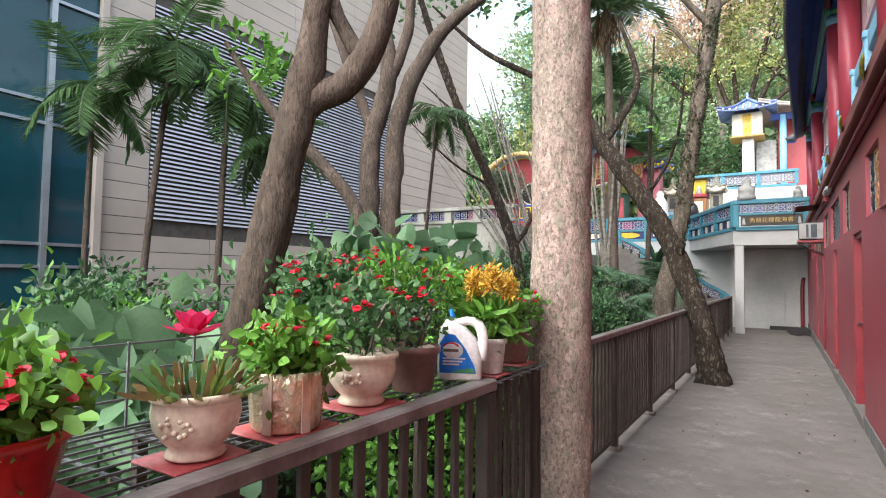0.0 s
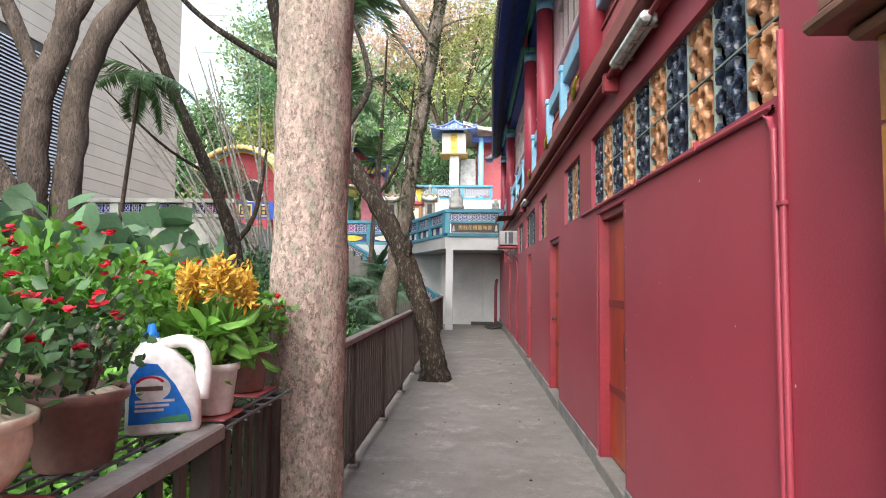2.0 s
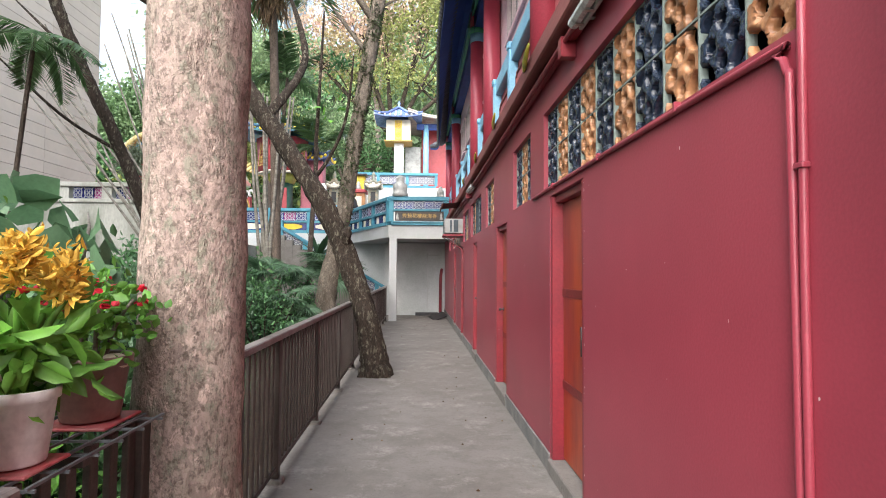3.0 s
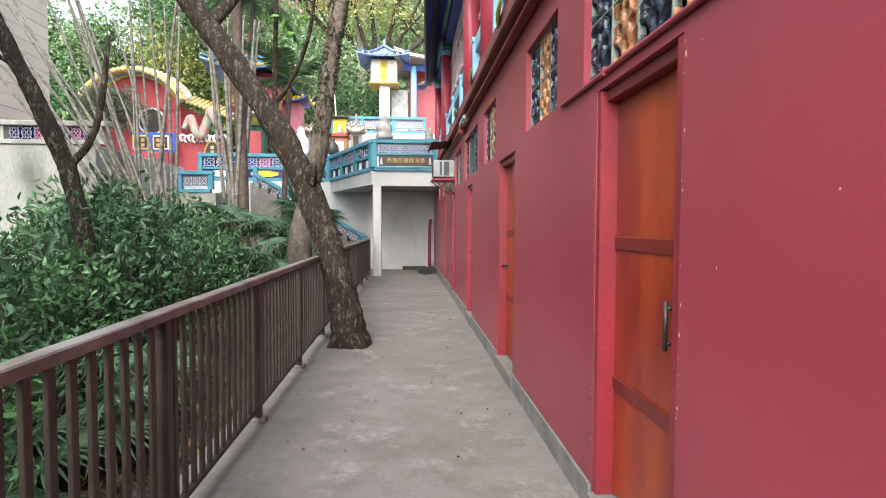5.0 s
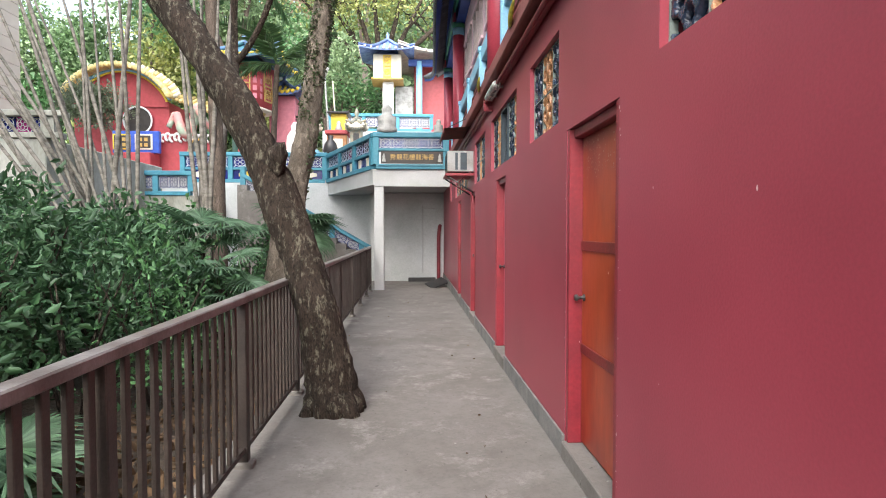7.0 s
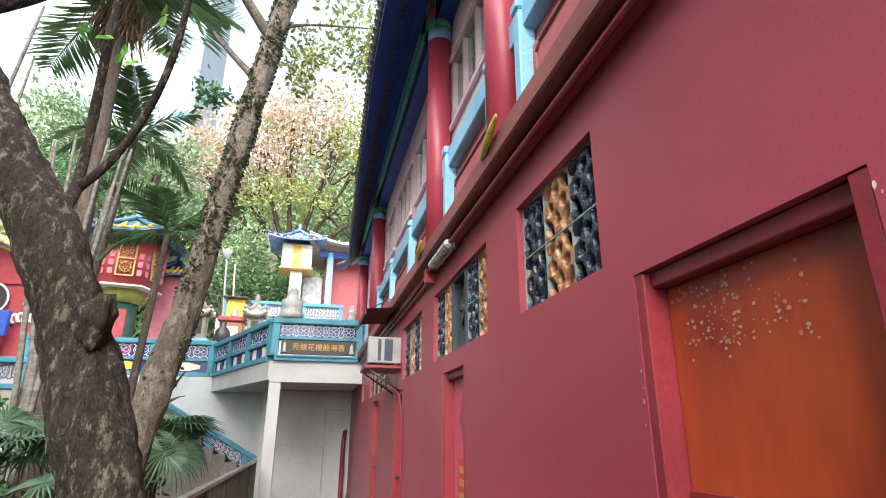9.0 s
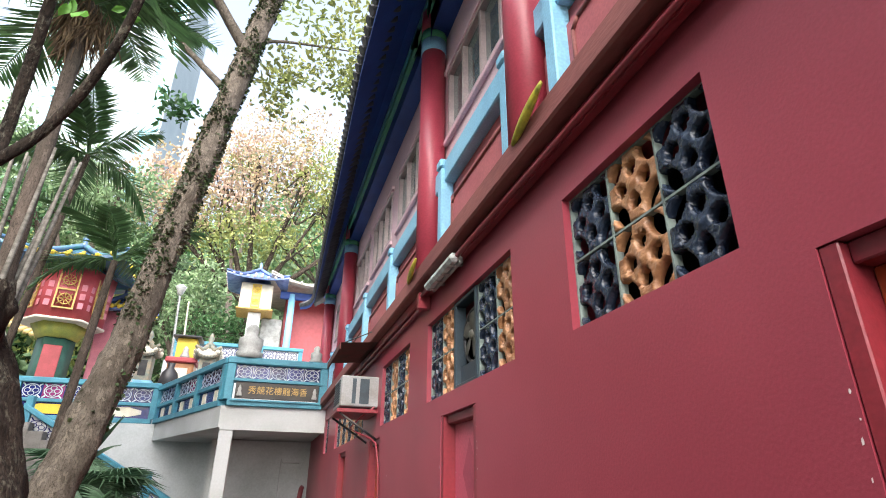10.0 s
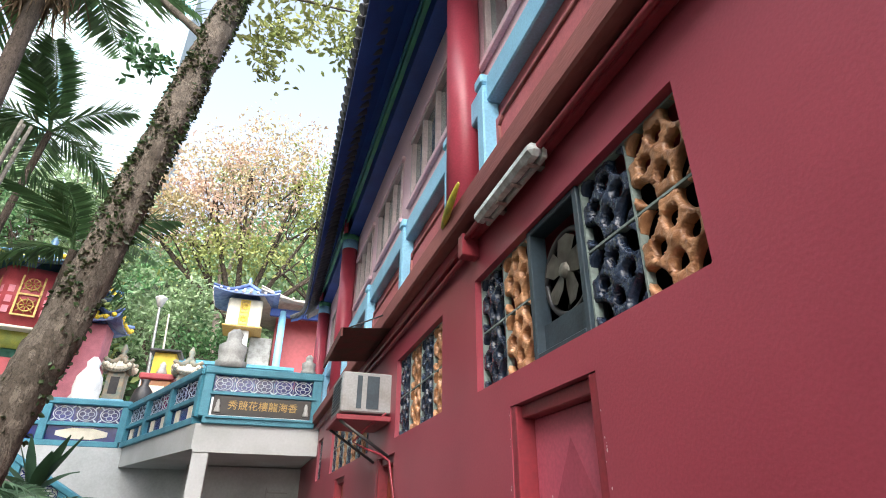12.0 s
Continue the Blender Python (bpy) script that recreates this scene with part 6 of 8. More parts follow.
secs = [(0.0, -0.075, 0.070, 0.042), (0.01, -0.078, 0.073, 0.046), (0.10, -0.078, 0.070, 0.046), (0.17, -0.076, 0.05, 0.044), (0.215, -0.066, 0.015, 0.036), (0.235, -0.055, -0.012, 0.024), (0.25, -0.05, -0.018, 0.018)]
rings = []
for zz, a, b, w in secs:
    c, hx = (a + b) / 2, (b - a) / 2
    rings.append([jb.verts.new((c + hx * (abs(math.cos(q)) ** 0.6) * (1 if math.cos(q) > 0 else -1), w * (abs(math.sin(q)) ** 0.6) * (1 if math.sin(q) > 0 else -1), zz)) for q in [2 * math.pi * k / 24 for k in range(24)]])
for p, q in zip(rings, rings[1:]):
    for k in range(24):
        jb.faces.new((p[k], p[(k + 1) % 24], q[(k + 1) % 24], q[k])).smooth = True
jb.faces.new(rings[0][::-1]), jb.faces.new(rings[-1])
JM = Matrix.Translation((-1.128, 1.985, SZ + 0.009)) @ Matrix.Rotation(math.radians(24), 4, "Z") @ Matrix.Diagonal((1.22, 1.15, 0.98, 1))
part("body", moved(jb, JM), M_JUG, bt)
part("handle", moved(tube([(-0.03, 0, 0.22), (0.02, 0, 0.24), (0.058, 0, 0.225), (0.074, 0, 0.17), (0.068, 0, 0.08)], [0.018, 0.018, 0.019, 0.018, 0.02], 10, None, 0.02), JM), M_JUG, bt, "moulded loop handle", smooth=True)
M_LABELBLUE = mat("blue_label", (0.02, 0.27, 0.82), (0.015, 0.21, 0.70), rough=0.3, bump=0)
part("cap", moved(lathe([(0.015, 0.25), (0.016, 0.262), (0.010, 0.266), (0.008, 0.285), (0.003, 0.288)], 14, None, (-0.034, 0, 0)), JM), M_LABELBLUE, bt, "blue cap")
def flat(pts, y):
    b_ = bmesh.new()
    b_.faces.new([b_.verts.new((p, y, q)) for p, q in pts])
    bmesh.ops.solidify(b_, geom=b_.faces[:], thickness=0.0006)
    return moved(b_, JM)
lb = part("label", flat([(-0.066, 0.03), (0.055, 0.03), (0.05, 0.06), (0.02, 0.13), (-0.015, 0.185), (-0.045, 0.19), (-0.066, 0.15)], -0.0475), M_LABELBLUE, bt, "blue printed label")
part("logo_disc", flat([(-0.022 + 0.034 * math.cos(q), 0.122 + 0.034 * math.sin(q)) for q in [2 * math.pi * k / 20 for k in range(20)]], -0.0485), M_JUG, lb, "white disc")
part("logo_arc", flat([(-0.028 + rad * math.cos(q), 0.122 + rad * math.sin(q)) for rad, seq in ((0.033, range(2, 10)), (0.027, range(9, 1, -1))) for q in [math.pi * k / 11 for k in seq]], -0.0492), M_PETAL, lb, "red arc")
part("logo_bar", flat([(-0.054, 0.116), (-0.003, 0.116), (-0.003, 0.128), (-0.054, 0.128)], -0.0492), M_BROWNPOT, lb, "dark bar")
part("green_strip", flat([(-0.03, 0.032), (0.053, 0.032), (0.046, 0.052), (0.0, 0.046)], -0.0485), M_GREEN, lb, "green strip")
for k in range(3):
    part("text_bar", flat([(-0.055, 0.062 + 0.012 * k), (0.0 + 0.01 * k, 0.062 + 0.012 * k), (0.0 + 0.01 * k, 0.069 + 0.012 * k), (-0.055, 0.069 + 0.012 * k)], -0.0485), M_JUG, lb, "white text bar")


# ---------------------------------------------------------------- temple terrace, balcony and stairs
M_PURPLE = mat("magenta_glaze", (0.30, 0.03, 0.16), (0.2, 0.02, 0.12), rough=0.25, bump=0.05)
M_IVORY = mat("ivory_paint", (0.70, 0.64, 0.52), (0.6, 0.55, 0.44), rough=0.6, scale=6, bump=0.1)
M_STONE = mat("grey_carved_stone", (0.42, 0.42, 0.40), (0.28, 0.28, 0.26), rough=0.85, scale=6, bscale=35, bump=0.5)
M_MARBLE = mat("white_marble", (0.74, 0.74, 0.72), (0.6, 0.6, 0.58), rough=0.5, scale=5, bump=0.15)
M_BROWNSIGN = mat("dark_brown_signboard", (0.040, 0.033, 0.028), (0.028, 0.022, 0.018), rough=0.5, scale=6, bump=0.1)
M_ROYAL = mat("royal_blue_paint", (0.035, 0.09, 0.42), (0.03, 0.07, 0.32), rough=0.4, bump=0.1)
M_ROOFBLUE = mat("blue_glazed_tile", (0.15, 0.22, 0.43), (0.09, 0.14, 0.32), rough=0.25, scale=5, bump=0.2, rnd=0.3)
M_ROOFGREEN = mat("green_glazed_tile", (0.09, 0.16, 0.30), (0.06, 0.20, 0.19), rough=0.25, scale=5, bump=0.2)
M_ROOFYEL = mat("yellow_glazed_tile", (0.72, 0.55, 0.22), (0.60, 0.42, 0.16), rough=0.3, scale=5, bump=0.2, rnd=0.25)
M_ROOFPALE = mat("pale_grey_tile", (0.50, 0.46, 0.40), (0.36, 0.33, 0.29), rough=0.5, scale=5, bump=0.2, rnd=0.2)
M_TEMPLERED = mat("temple_red_paint", (0.40, 0.055, 0.065), (0.33, 0.045, 0.05), rough=0.5, bump=0.1)
M_TEMPLEPINK = mat("temple_pink_paint", (0.62, 0.20, 0.24), (0.52, 0.16, 0.2), rough=0.6, bump=0.1)
M_DARKGREEN = mat("dark_green_paint", (0.03, 0.10, 0.07), (0.02, 0.07, 0.05), rough=0.5, bump=0.1)


def lattice_tile(w, h):
    """White pierced quatrefoil on its cobalt tile, in the plane of x and z."""
    bm = bmesh.new()
    n = 20
    rings = [(0.0, 0.0, 0.370, 0.415, -0.014)] + [(0.185 * math.cos(math.pi / 2 * k), 0.185 * math.sin(math.pi / 2 * k), 0.115, 0.146, -0.0145 - 0.0003 * k) for k in range(4)]
    for cx, cz, r0, r1, y in rings:
        for k in range(n):
            a, b = 2 * math.pi * k / n, 2 * math.pi * (k + 1) / n
            quad = [((cx + r * math.cos(t)) * w * 1.05, y, (cz + r * math.sin(t)) * h * 1.05) for r, t in ((r0, a), (r1, a), (r1, b), (r0, b))]
            bm.faces.new([bm.verts.new(p) for p in quad][::-1])
    for s in (-1, 1):
        for q in (-1, 1):
            d = Vector((s * w * 0.46, 0, q * h * 0.46))
            o = Vector((-d.z, 0, d.x)).normalized() * w * 0.032
            bm.faces.new([bm.verts.new(Vector((0, -0.013, 0)) + v) for v in (d * 0.70 + o, d + o, d - o, d * 0.70 - o)])
    bmesh.ops.recalc_face_normals(bm, faces=bm.faces[:])
    bmesh.ops.solidify(bm, geom=bm.faces[:], thickness=0.008)
    return mesh_from(bm, "lattice")


M_LATTICE = mat("pale_lattice_glaze", (0.50, 0.54, 0.60), (0.36, 0.42, 0.52), rough=0.35, scale=9, bump=0.05)


def balustrade(p0, p1, z0, z1, bays, label, tiles=3, lower="blue", slope=0.0, group="temple balustrades", frac=0.46):
    """Posts, rails, a tier of lattice tiles and a tier of panels between two points of the plan."""
    a, b = Vector((p0[0], p0[1], 0)), Vector((p1[0], p1[1], 0))
    L, ang = (b - a).length, math.degrees(math.atan2(b.y - a.y, b.x - a.x))
    base = pose(p0[0], p0[1], z0, 0, 0, ang)
    if slope:
        sh = Matrix.Identity(4)
        sh[2][0] = slope
        base = base @ sh
    H = z1 - z0
    t = thing("balustrade", p0[0], p0[1], z0, label, "balustrade", group)
    m = lambda bm: moved(bm, base)
    part("top_rail", m(box(-0.09, L + 0.09, -0.10, 0.10, H - 0.13, H, None, 0.02)), M_TURQ, t)
    part("bottom_rail", m(box(0, L, -0.09, 0.09, 0.0, 0.11, None, 0.01)), M_TURQ, t)
    mid = frac * H if lower else 0.15
    if lower:
        part("mid_rail", m(box(0, L, -0.07, 0.07, mid - 0.04, mid + 0.04, None, 0.01)), M_TURQ, t)
    w = L / bays
    th = H - 0.13 - mid - 0.04
    for k in range(bays + 1):
        part("post", m(box(k * w - 0.075, k * w + 0.075, -0.085, 0.085, 0.11, H - 0.13, None, 0.008)), M_TURQ, t)
    for k in range(bays):
        x0, x1 = k * w + 0.075, (k + 1) * w - 0.075
        tw = (x1 - x0) / tiles
        me = lattice_tile(tw, th)
        for i in range(tiles):
            cx, cz = x0 + (i + 0.5) * tw, mid + 0.04 + th / 2
            if lower is None:
                face_, net, note = M_WHITE, M_COBALT, "dark blue pierced lattice"
            else:
                face_, net, note = (M_PURPLE if (k * 5 + i * 3) % 7 == 1 else M_COBALT), M_LATTICE, "pale grey-blue pierced lattice"
            tl = part("tile", m(box(cx - tw / 2 + 0.004, cx + tw / 2 - 0.004, -0.005, 0.03, cz - th / 2, cz + th / 2)), face_, t, "glazed tile")
            part("lattice", me, net, tl, note, base @ Matrix.Translation((cx, 0, cz)))
        if lower == "blue":
            pn = part("panel", m(box(x0, x1, -0.01, 0.03, 0.11, mid - 0.04)), M_COBALT, t, "blue glazed panel")
            ov = lathe([(0.30, 0), (0.30, 0.012)], 8)
            part("medallion", moved(moved(ov, Matrix.Diagonal((1.1 * (x1 - x0) * 1.2, (mid - 0.15) * 1.35, 1, 1)) @ Matrix.Rotation(math.pi / 8, 4, "Z")), base @ pose((x0 + x1) / 2, -0.011, (0.11 + mid - 0.04) / 2, 90, 0, 0)), M_YELLOW if k % 2 else M_IVORY, pn, "painted yellow-green medallion")
        elif lower == "white":
            pn = part("panel", m(box(x0, x1, 0.0, 0.03, 0.11, mid - 0.04)), M_COBALT, t, "blue glazed panel")
            for i in range(2):
                cx = x0 + (i + 0.5) * (x1 - x0) / 2
                part("figure_panel", m(box(cx - 0.10, cx + 0.10, -0.02, 0.0, 0.13, mid - 0.07, None, 0.02)), M_IVORY, pn, "ivory relief panel")
    return t


BY = 18.2
TZ = 2.9
struct("terrace_slab", box(-30, 6, 22.4, 60, 2.3, TZ), M_STONE, "paved temple terrace", "terrace")
struct("wall_terrace", box(-16, -1.3, 22.25, 22.4, -0.6, TZ - 0.002), M_WHITEWALL, "stained white terrace retaining wall", "wall")
struct("wall_return", box(-1.45, -1.3, 21.0, 22.25, -0.6, 2.5), M_WHITEWALL, "white side wall under the balcony", "wall")
struct("wall_back", box(-1.45, WX, 20.9, 21.0, -0.6, 2.5), M_WHITEWALL, "stained white wall under the balcony", "wall")
sl = bmesh.new()
outline = [(-1.2, BY), (WX - 0.001, BY), (WX - 0.001, 22.4), (-2.95, 22.4)]
top = [sl.verts.new((x, y, TZ)) for x, y in outline]
bot = [sl.verts.new((x, y, 2.52 if i < 2 else 2.52)) for i, (x, y) in enumerate(outline)]
sl.faces.new(top), sl.faces.new(bot[::-1])
for k in range(4):
    sl.faces.new((top[k], bot[k], bot[(k + 1) % 4], top[(k + 1) % 4]))
bmesh.ops.recalc_face_normals(sl, faces=sl.faces[:])
struct("balcony_slab", sl, M_WHITE, "white concrete balcony slab", "balcony")
struct("balcony_beam", box(-1.17, WX - 0.002, BY - 0.015, BY + 0.22, 2.48, 2.72), M_WHITE, "white concrete edge beam of the balcony", "beam")
struct("pillar", box(-1.17, -0.93, BY + 0.001, BY + 0.24, -0.12, 2.479, None, 0.012), M_WHITE, "square white concrete pillar under the balcony", "pillar")
balc = balustrade((-1.12, BY + 0.02), (WX - 0.10, BY + 0.02), TZ + 0.002, 3.80, 1, "turquoise balustrade with blue lattice tiles and a dark sign", tiles=5, lower="plain", frac=0.52)
# the sign sits in the lower tier, so lift the tiles: a second band below
sgn = thing("signboard", -0.3, BY - 0.07, 3.05, "dark brown signboard with gold Chinese characters", "sign")
part("board", box(-1.0, 0.52, BY - 0.10, BY - 0.07, 3.03, 3.33, None, 0.008), M_BROWNSIGN, sgn)
fr = bmesh.new()
for z in (3.345, 2.985):
    box(-1.07, 0.58, BY - 0.105, BY - 0.06, z, z + 0.035, fr)
part("frame", fr, M_TURQ, sgn, "turquoise frame")
for x in (-0.92, 0.44):
    part("figure", moved(lathe([(0.045, 0), (0.05, 0.02), (0.03, 0.1), (0.035, 0.13), (0.012, 0.2)], 10), Matrix.Translation((x, BY - 0.11, 3.07)) @ Matrix.Diagonal((1, 0.3, 1, 1))), M_STONE, sgn, "small grey relief figure")


def lettering(text, size, parent, m, material, label="gold characters"):
    cu = bpy.data.curves.new("writing", "FONT")
    cu.body, cu.size, cu.extrude = text, size, 0.004
    cu.align_x, cu.align_y = "CENTER", "CENTER"
    tmp = bpy.data.objects.new("writing_tmp", cu)
    scene.collection.objects.link(tmp)
    bpy.context.view_layer.update()
    me = bpy.data.meshes.new_from_object(tmp.evaluated_get(bpy.context.evaluated_depsgraph_get()))
    bpy.data.objects.remove(tmp)
    return part("writing", me, material, parent, label, m)


for i, ch in enumerate("秀競花樓龍海香"):
    lettering(ch, 0.155, sgn, pose(-0.70 + i * 0.155, BY - 0.104, 3.18, 90, 0, 0), M_GOLDPAINT)

balustrade((-2.88, 22.3), (-1.2, BY + 0.16), TZ + 0.002, 3.80, 3, "turquoise balustrade splayed along the balcony side", tiles=2, lower="white")
balustrade((-7.4, 22.34), (-3.0, 22.34), TZ + 0.002, 3.86, 3, "turquoise balustrade along the terrace edge", tiles=3)
# stair with its sloping balustrade
stair = struct("stair", bmesh.new(), M_CONC, "concrete stair beside the terrace wall", "stairs")
for k in range(16):
    part("step", box(-5.4 + 0.29 * k, -5.11 + 0.29 * k, 21.2, 22.25, -0.6, 2.75 - 0.175 * k, None, 0.008), M_CONC, stair)
bal = balustrade((-5.3, 21.5), (-0.9, 21.5), 2.50, 3.12, 5, "turquoise stair balustrade with blue lattice panels", tiles=2, lower=None, slope=-0.575)
for x in (-5.3, -2.68):
    part("newel", box(x - 0.07, x + 0.07, 21.42, 21.58, 2.55 - 0.575 * (x + 5.3), 3.32 - 0.575 * (x + 5.3), None, 0.015), M_TURQ, bal)
balustrade((-8.1, 20.0), (-6.25, 20.0), 2.35, 3.02, 2, "light blue balustrade on the lower landing", tiles=3, lower=None)
struct("wall_landing", box(-9.2, -6.1, 19.95, 22.25, -0.6, 2.349), M_MOSSY, "weathered concrete landing wall", "wall")
# pipe, broom and trap lying under the balcony
pv = thing("drain_pipe", 0.52, 20.8, -0.1, "dull red drain pipe against the wall", "pipe")
part("tube", tube([(0.60, 20.85, 1.55), (0.55, 20.8, 1.3), (0.54, 20.78, -0.1)], 0.055, 10), M_REDTRIM, pv, smooth=True)
cb = thing("conduit", 0.1, 20.88, 0.1, "thin white conduit on the back wall", "pipe")
part("tube", tube([(0.5, 20.88, 2.05), (0.12, 20.88, 2.05), (0.08, 20.88, 2.0), (0.08, 20.88, 0.15)], 0.014, 8, step=0.05), M_WHITE, cb)
grt = thing("drain_grate", 0.35, 19.0, -0.08, "black cover leaning over a floor drain", "grate")
part("plate", moved(box(-0.25, 0.25, -0.3, 0.3, 0, 0.03, None, 0.004), pose(0.42, 19.0, 0.0, 8, -18, 15)), M_BLACK, grt)
kb = thing("floor_brush", 0.1, 20.7, -0.1, "dark floor brush lying by the wall", "brush")
part("head", box(-0.35, 0.45, 20.6, 20.72, -0.1, 0.02, None, 0.01), M_BLACK, kb)

# concrete block with its own blue-tiled parapet
struct("wall_block", box(-13.9, -7.45, 15.9, 21.0, -0.6, 3.22, None, 0.02), M_MOSSY, "moss-stained concrete retaining block", "wall")
pb = thing("parapet", -10, 16.0, 3.22, "brown concrete parapet with blue lattice tiles", "balustrade")
part("bottom_rail", box(-13.9, -7.15, 15.85, 16.1, 3.222, 3.33, None, 0.01), M_MOSSY, pb)
part("top_rail", box(-13.9, -7.1, 15.82, 16.12, 3.64, 3.76, None, 0.015), M_MOSSY, pb)
lt = lattice_tile(0.26, 0.3)
for k in range(24):
    x = -13.8 + k * 0.275
    if k % 4 == 3:
        part("post", box(x - 0.06, x + 0.2, 15.88, 16.08, 3.33, 3.64), M_MOSSY, pb)
    else:
        tl = part("tile", box(x, x + 0.262, 15.95, 16.0, 3.335, 3.638), M_PURPLE if k in (18, 21) else M_COBALT, pb)
        part("lattice", lt, M_WHITE, tl, "", Matrix.Translation((x + 0.131, 15.945, 3.487)))

# ---------------------------------------------------------------- temple buildings on the terrace
def curved_roof(cx, cy, z, rx, ry, rise, lift, tile_mat, trim_mat, parent, ridge=True):
    """A hipped roof with upturned corners and rows of tile."""
    bm = bmesh.new()
    n, m_ = 8, 6
    for s in range(4):
        grid_ = []
        for i in range(n + 1):
            u = -1 + 2 * i / n
            row = []
            for j in range(m_ + 1):
                v = j / m_
                k = 1 - v
                px, py = [(u * k, -k), (k, u * k), (-u * k, k), (-k, -u * k)][s]
                zz = z + rise * (v ** 1.7) + lift * (abs(u) ** 3) * (k ** 3)
                row.append(bm.verts.new((cx + px * rx, cy + py * ry, zz)))
            grid_.append(row)
        for i in range(n):
            for j in range(m_):
                try:
                    bm.faces.new((grid_[i][j], grid_[i + 1][j], grid_[i + 1][j + 1], grid_[i][j + 1]))
                except ValueError:
                    pass
    bmesh.ops.remove_doubles(bm, verts=bm.verts[:], dist=1e-4)
    bmesh.ops.recalc_face_normals(bm, faces=bm.faces[:])
    bmesh.ops.solidify(bm, geom=bm.faces[:], thickness=0.07)
    roof = part("roof", bm, tile_mat, parent, "glazed tile roof with upturned corners")
    for s in range(4):
        for i in range(1, 9):
            ribs = bmesh.new()
            u = -1 + 2 * i / 9
            pts = []
            for v in (0, 0.25, 0.5, 0.75):
                k = 1 - v
                if abs(u) > k + 0.02 and v:
                    continue
                px, py = [(u, -k), (k, u), (-u, k), (-k, -u)][s]
                pts.append((cx + px * rx, cy + py * ry, z + 0.05 + rise * (v ** 1.7) + lift * (abs(u / max(k, 0.01)) ** 3 if abs(u) < k else 1) * (k ** 3)))
            if len(pts) > 1:
                tube(pts, 0.045, 6, ribs, step=0.3)
            bmesh.ops.create_icosphere(ribs, subdivisions=1, radius=0.07, matrix=Matrix.Translation(Vector(pts[0]) - Vector((0, 0, 0.02))))
            part("roof_rib", ribs, trim_mat, roof)
    for s, q in ((1, 1), (1, -1), (-1, 1), (-1, -1)):
        part("hip", tube([(cx + s * rx, cy + q * ry, z + lift + 0.06), (cx + s * rx * 0.5, cy + q * ry * 0.5, z + rise * 0.31 + lift * 0.12 + 0.08), (cx, cy, z + rise + 0.08)], [0.05, 0.07, 0.08], 6), tile_mat, roof)
    part("finial", lathe([(0.10, 0), (0.13, 0.08), (0.05, 0.16), (0.09, 0.26), (0.02, 0.42)], 10, None, (cx, cy, z + rise)), tile_mat, roof)
    return roof


def fret(w, h, seed=0):
    """A gold fret panel in the plane of x and z: a frame, a middle bar and two petalled rings."""
    bm = bmesh.new()
    for z in (-h / 2, -0.02, h / 2 - 0.04):
        box(-w / 2, w / 2, -0.02, 0.02, z, z + 0.04, bm)
    for x in (-w / 2, w / 2 - 0.04):
        box(x, x + 0.04, -0.02, 0.02, -h / 2 + 0.04, h / 2 - 0.04, bm)
    for c in (-h / 4, h / 4):
        r = min(w, h / 2) * 0.30
        tube([(r * math.cos(q), 0, c + r * math.sin(q)) for q in [2 * math.pi * k / 12 for k in range(13)]], 0.018, 5, bm, 0.2)
        for k in range(8):
            q = math.pi * k / 4
            e = r * (1.55 if k % 2 else 1.3)
            tube([(0.03 * math.cos(q), 0, c + 0.03 * math.sin(q)), (e * math.cos(q), 0, c + e * math.sin(q))], 0.015, 5, bm, 0.3)
    return bm



pag = thing("pagoda_lantern", -5.75, 23.3, TZ, "red hexagonal pagoda lantern with gold fretwork and a green-blue tiled roof", "shrine")
hexa = lambda r0, r1, z0, z1: moved(lathe([(r0, z0), (r1, z1)], 6), Matrix.Translation((-5.75, 23.3, 0)) @ Matrix.Rotation(math.radians(12), 4, "Z"))
part("post", hexa(0.42, 0.42, TZ, 4.95), M_DARKGREEN, pag, "dark green post with red panels")
part("panel", moved(box(-0.2, 0.2, -0.41, -0.37, 3.2, 4.75, None, 0.01), pose(-5.75, 23.3, 0, 0, 0, 12)), M_TEMPLERED, pag, "red panel")
part("base", hexa(0.46, 0.66, 4.95, 5.30), mat("yellow_green_paint", (0.42, 0.42, 0.08), (0.3, 0.34, 0.08), rough=0.5), pag, "yellow-green bracket base")
part("drum", hexa(0.92, 1.0, 5.36, 6.72), M_TEMPLERED, pag, "red hexagonal drum")
for k in range(6):
    a = math.radians(12 + 30 + 60 * k)
    part("fretwork", moved(fret(0.46, 1.02), Matrix.Translation((-5.75 + 0.86 * math.cos(a), 23.3 + 0.86 * math.sin(a), 6.08)) @ Matrix.Rotation(a + math.pi / 2, 4, "Z") @ Matrix.Rotation(math.radians(-3), 4, "X")), M_GOLDPAINT, pag, "gold fretwork panel")
    for s in (-1, 1):
        for r in range(4):
            part("writing_bar", moved(box(s * 0.36 - 0.06, s * 0.36 + 0.06, -0.008, 0.0, 5.62 + r * 0.24, 5.78 + r * 0.24), Matrix.Translation((-5.75 + 0.835 * math.cos(a), 23.3 + 0.835 * math.sin(a), 0)) @ Matrix.Rotation(a + math.pi / 2, 4, "Z")), M_TEMPLEPINK, pag)
part("skirt", hexa(0.98, 0.98, 5.30, 5.36), M_IVORY, pag, "ivory band")
curved_roof(-5.75, 23.3, 6.78, 1.45, 1.45, 0.75, 0.30, M_ROOFGREEN, M_YELLOW, pag)
curved_roof(-4.75, 24.6, 6.1, 0.8, 0.8, 0.5, 0.25, M_ROOFBLUE, M_YELLOW, pag)
part("wing", box(-5.2, -4.3, 24.2, 25.0, TZ, 6.1, None, 0.03), M_TEMPLEPINK, pag, "pink side wing")

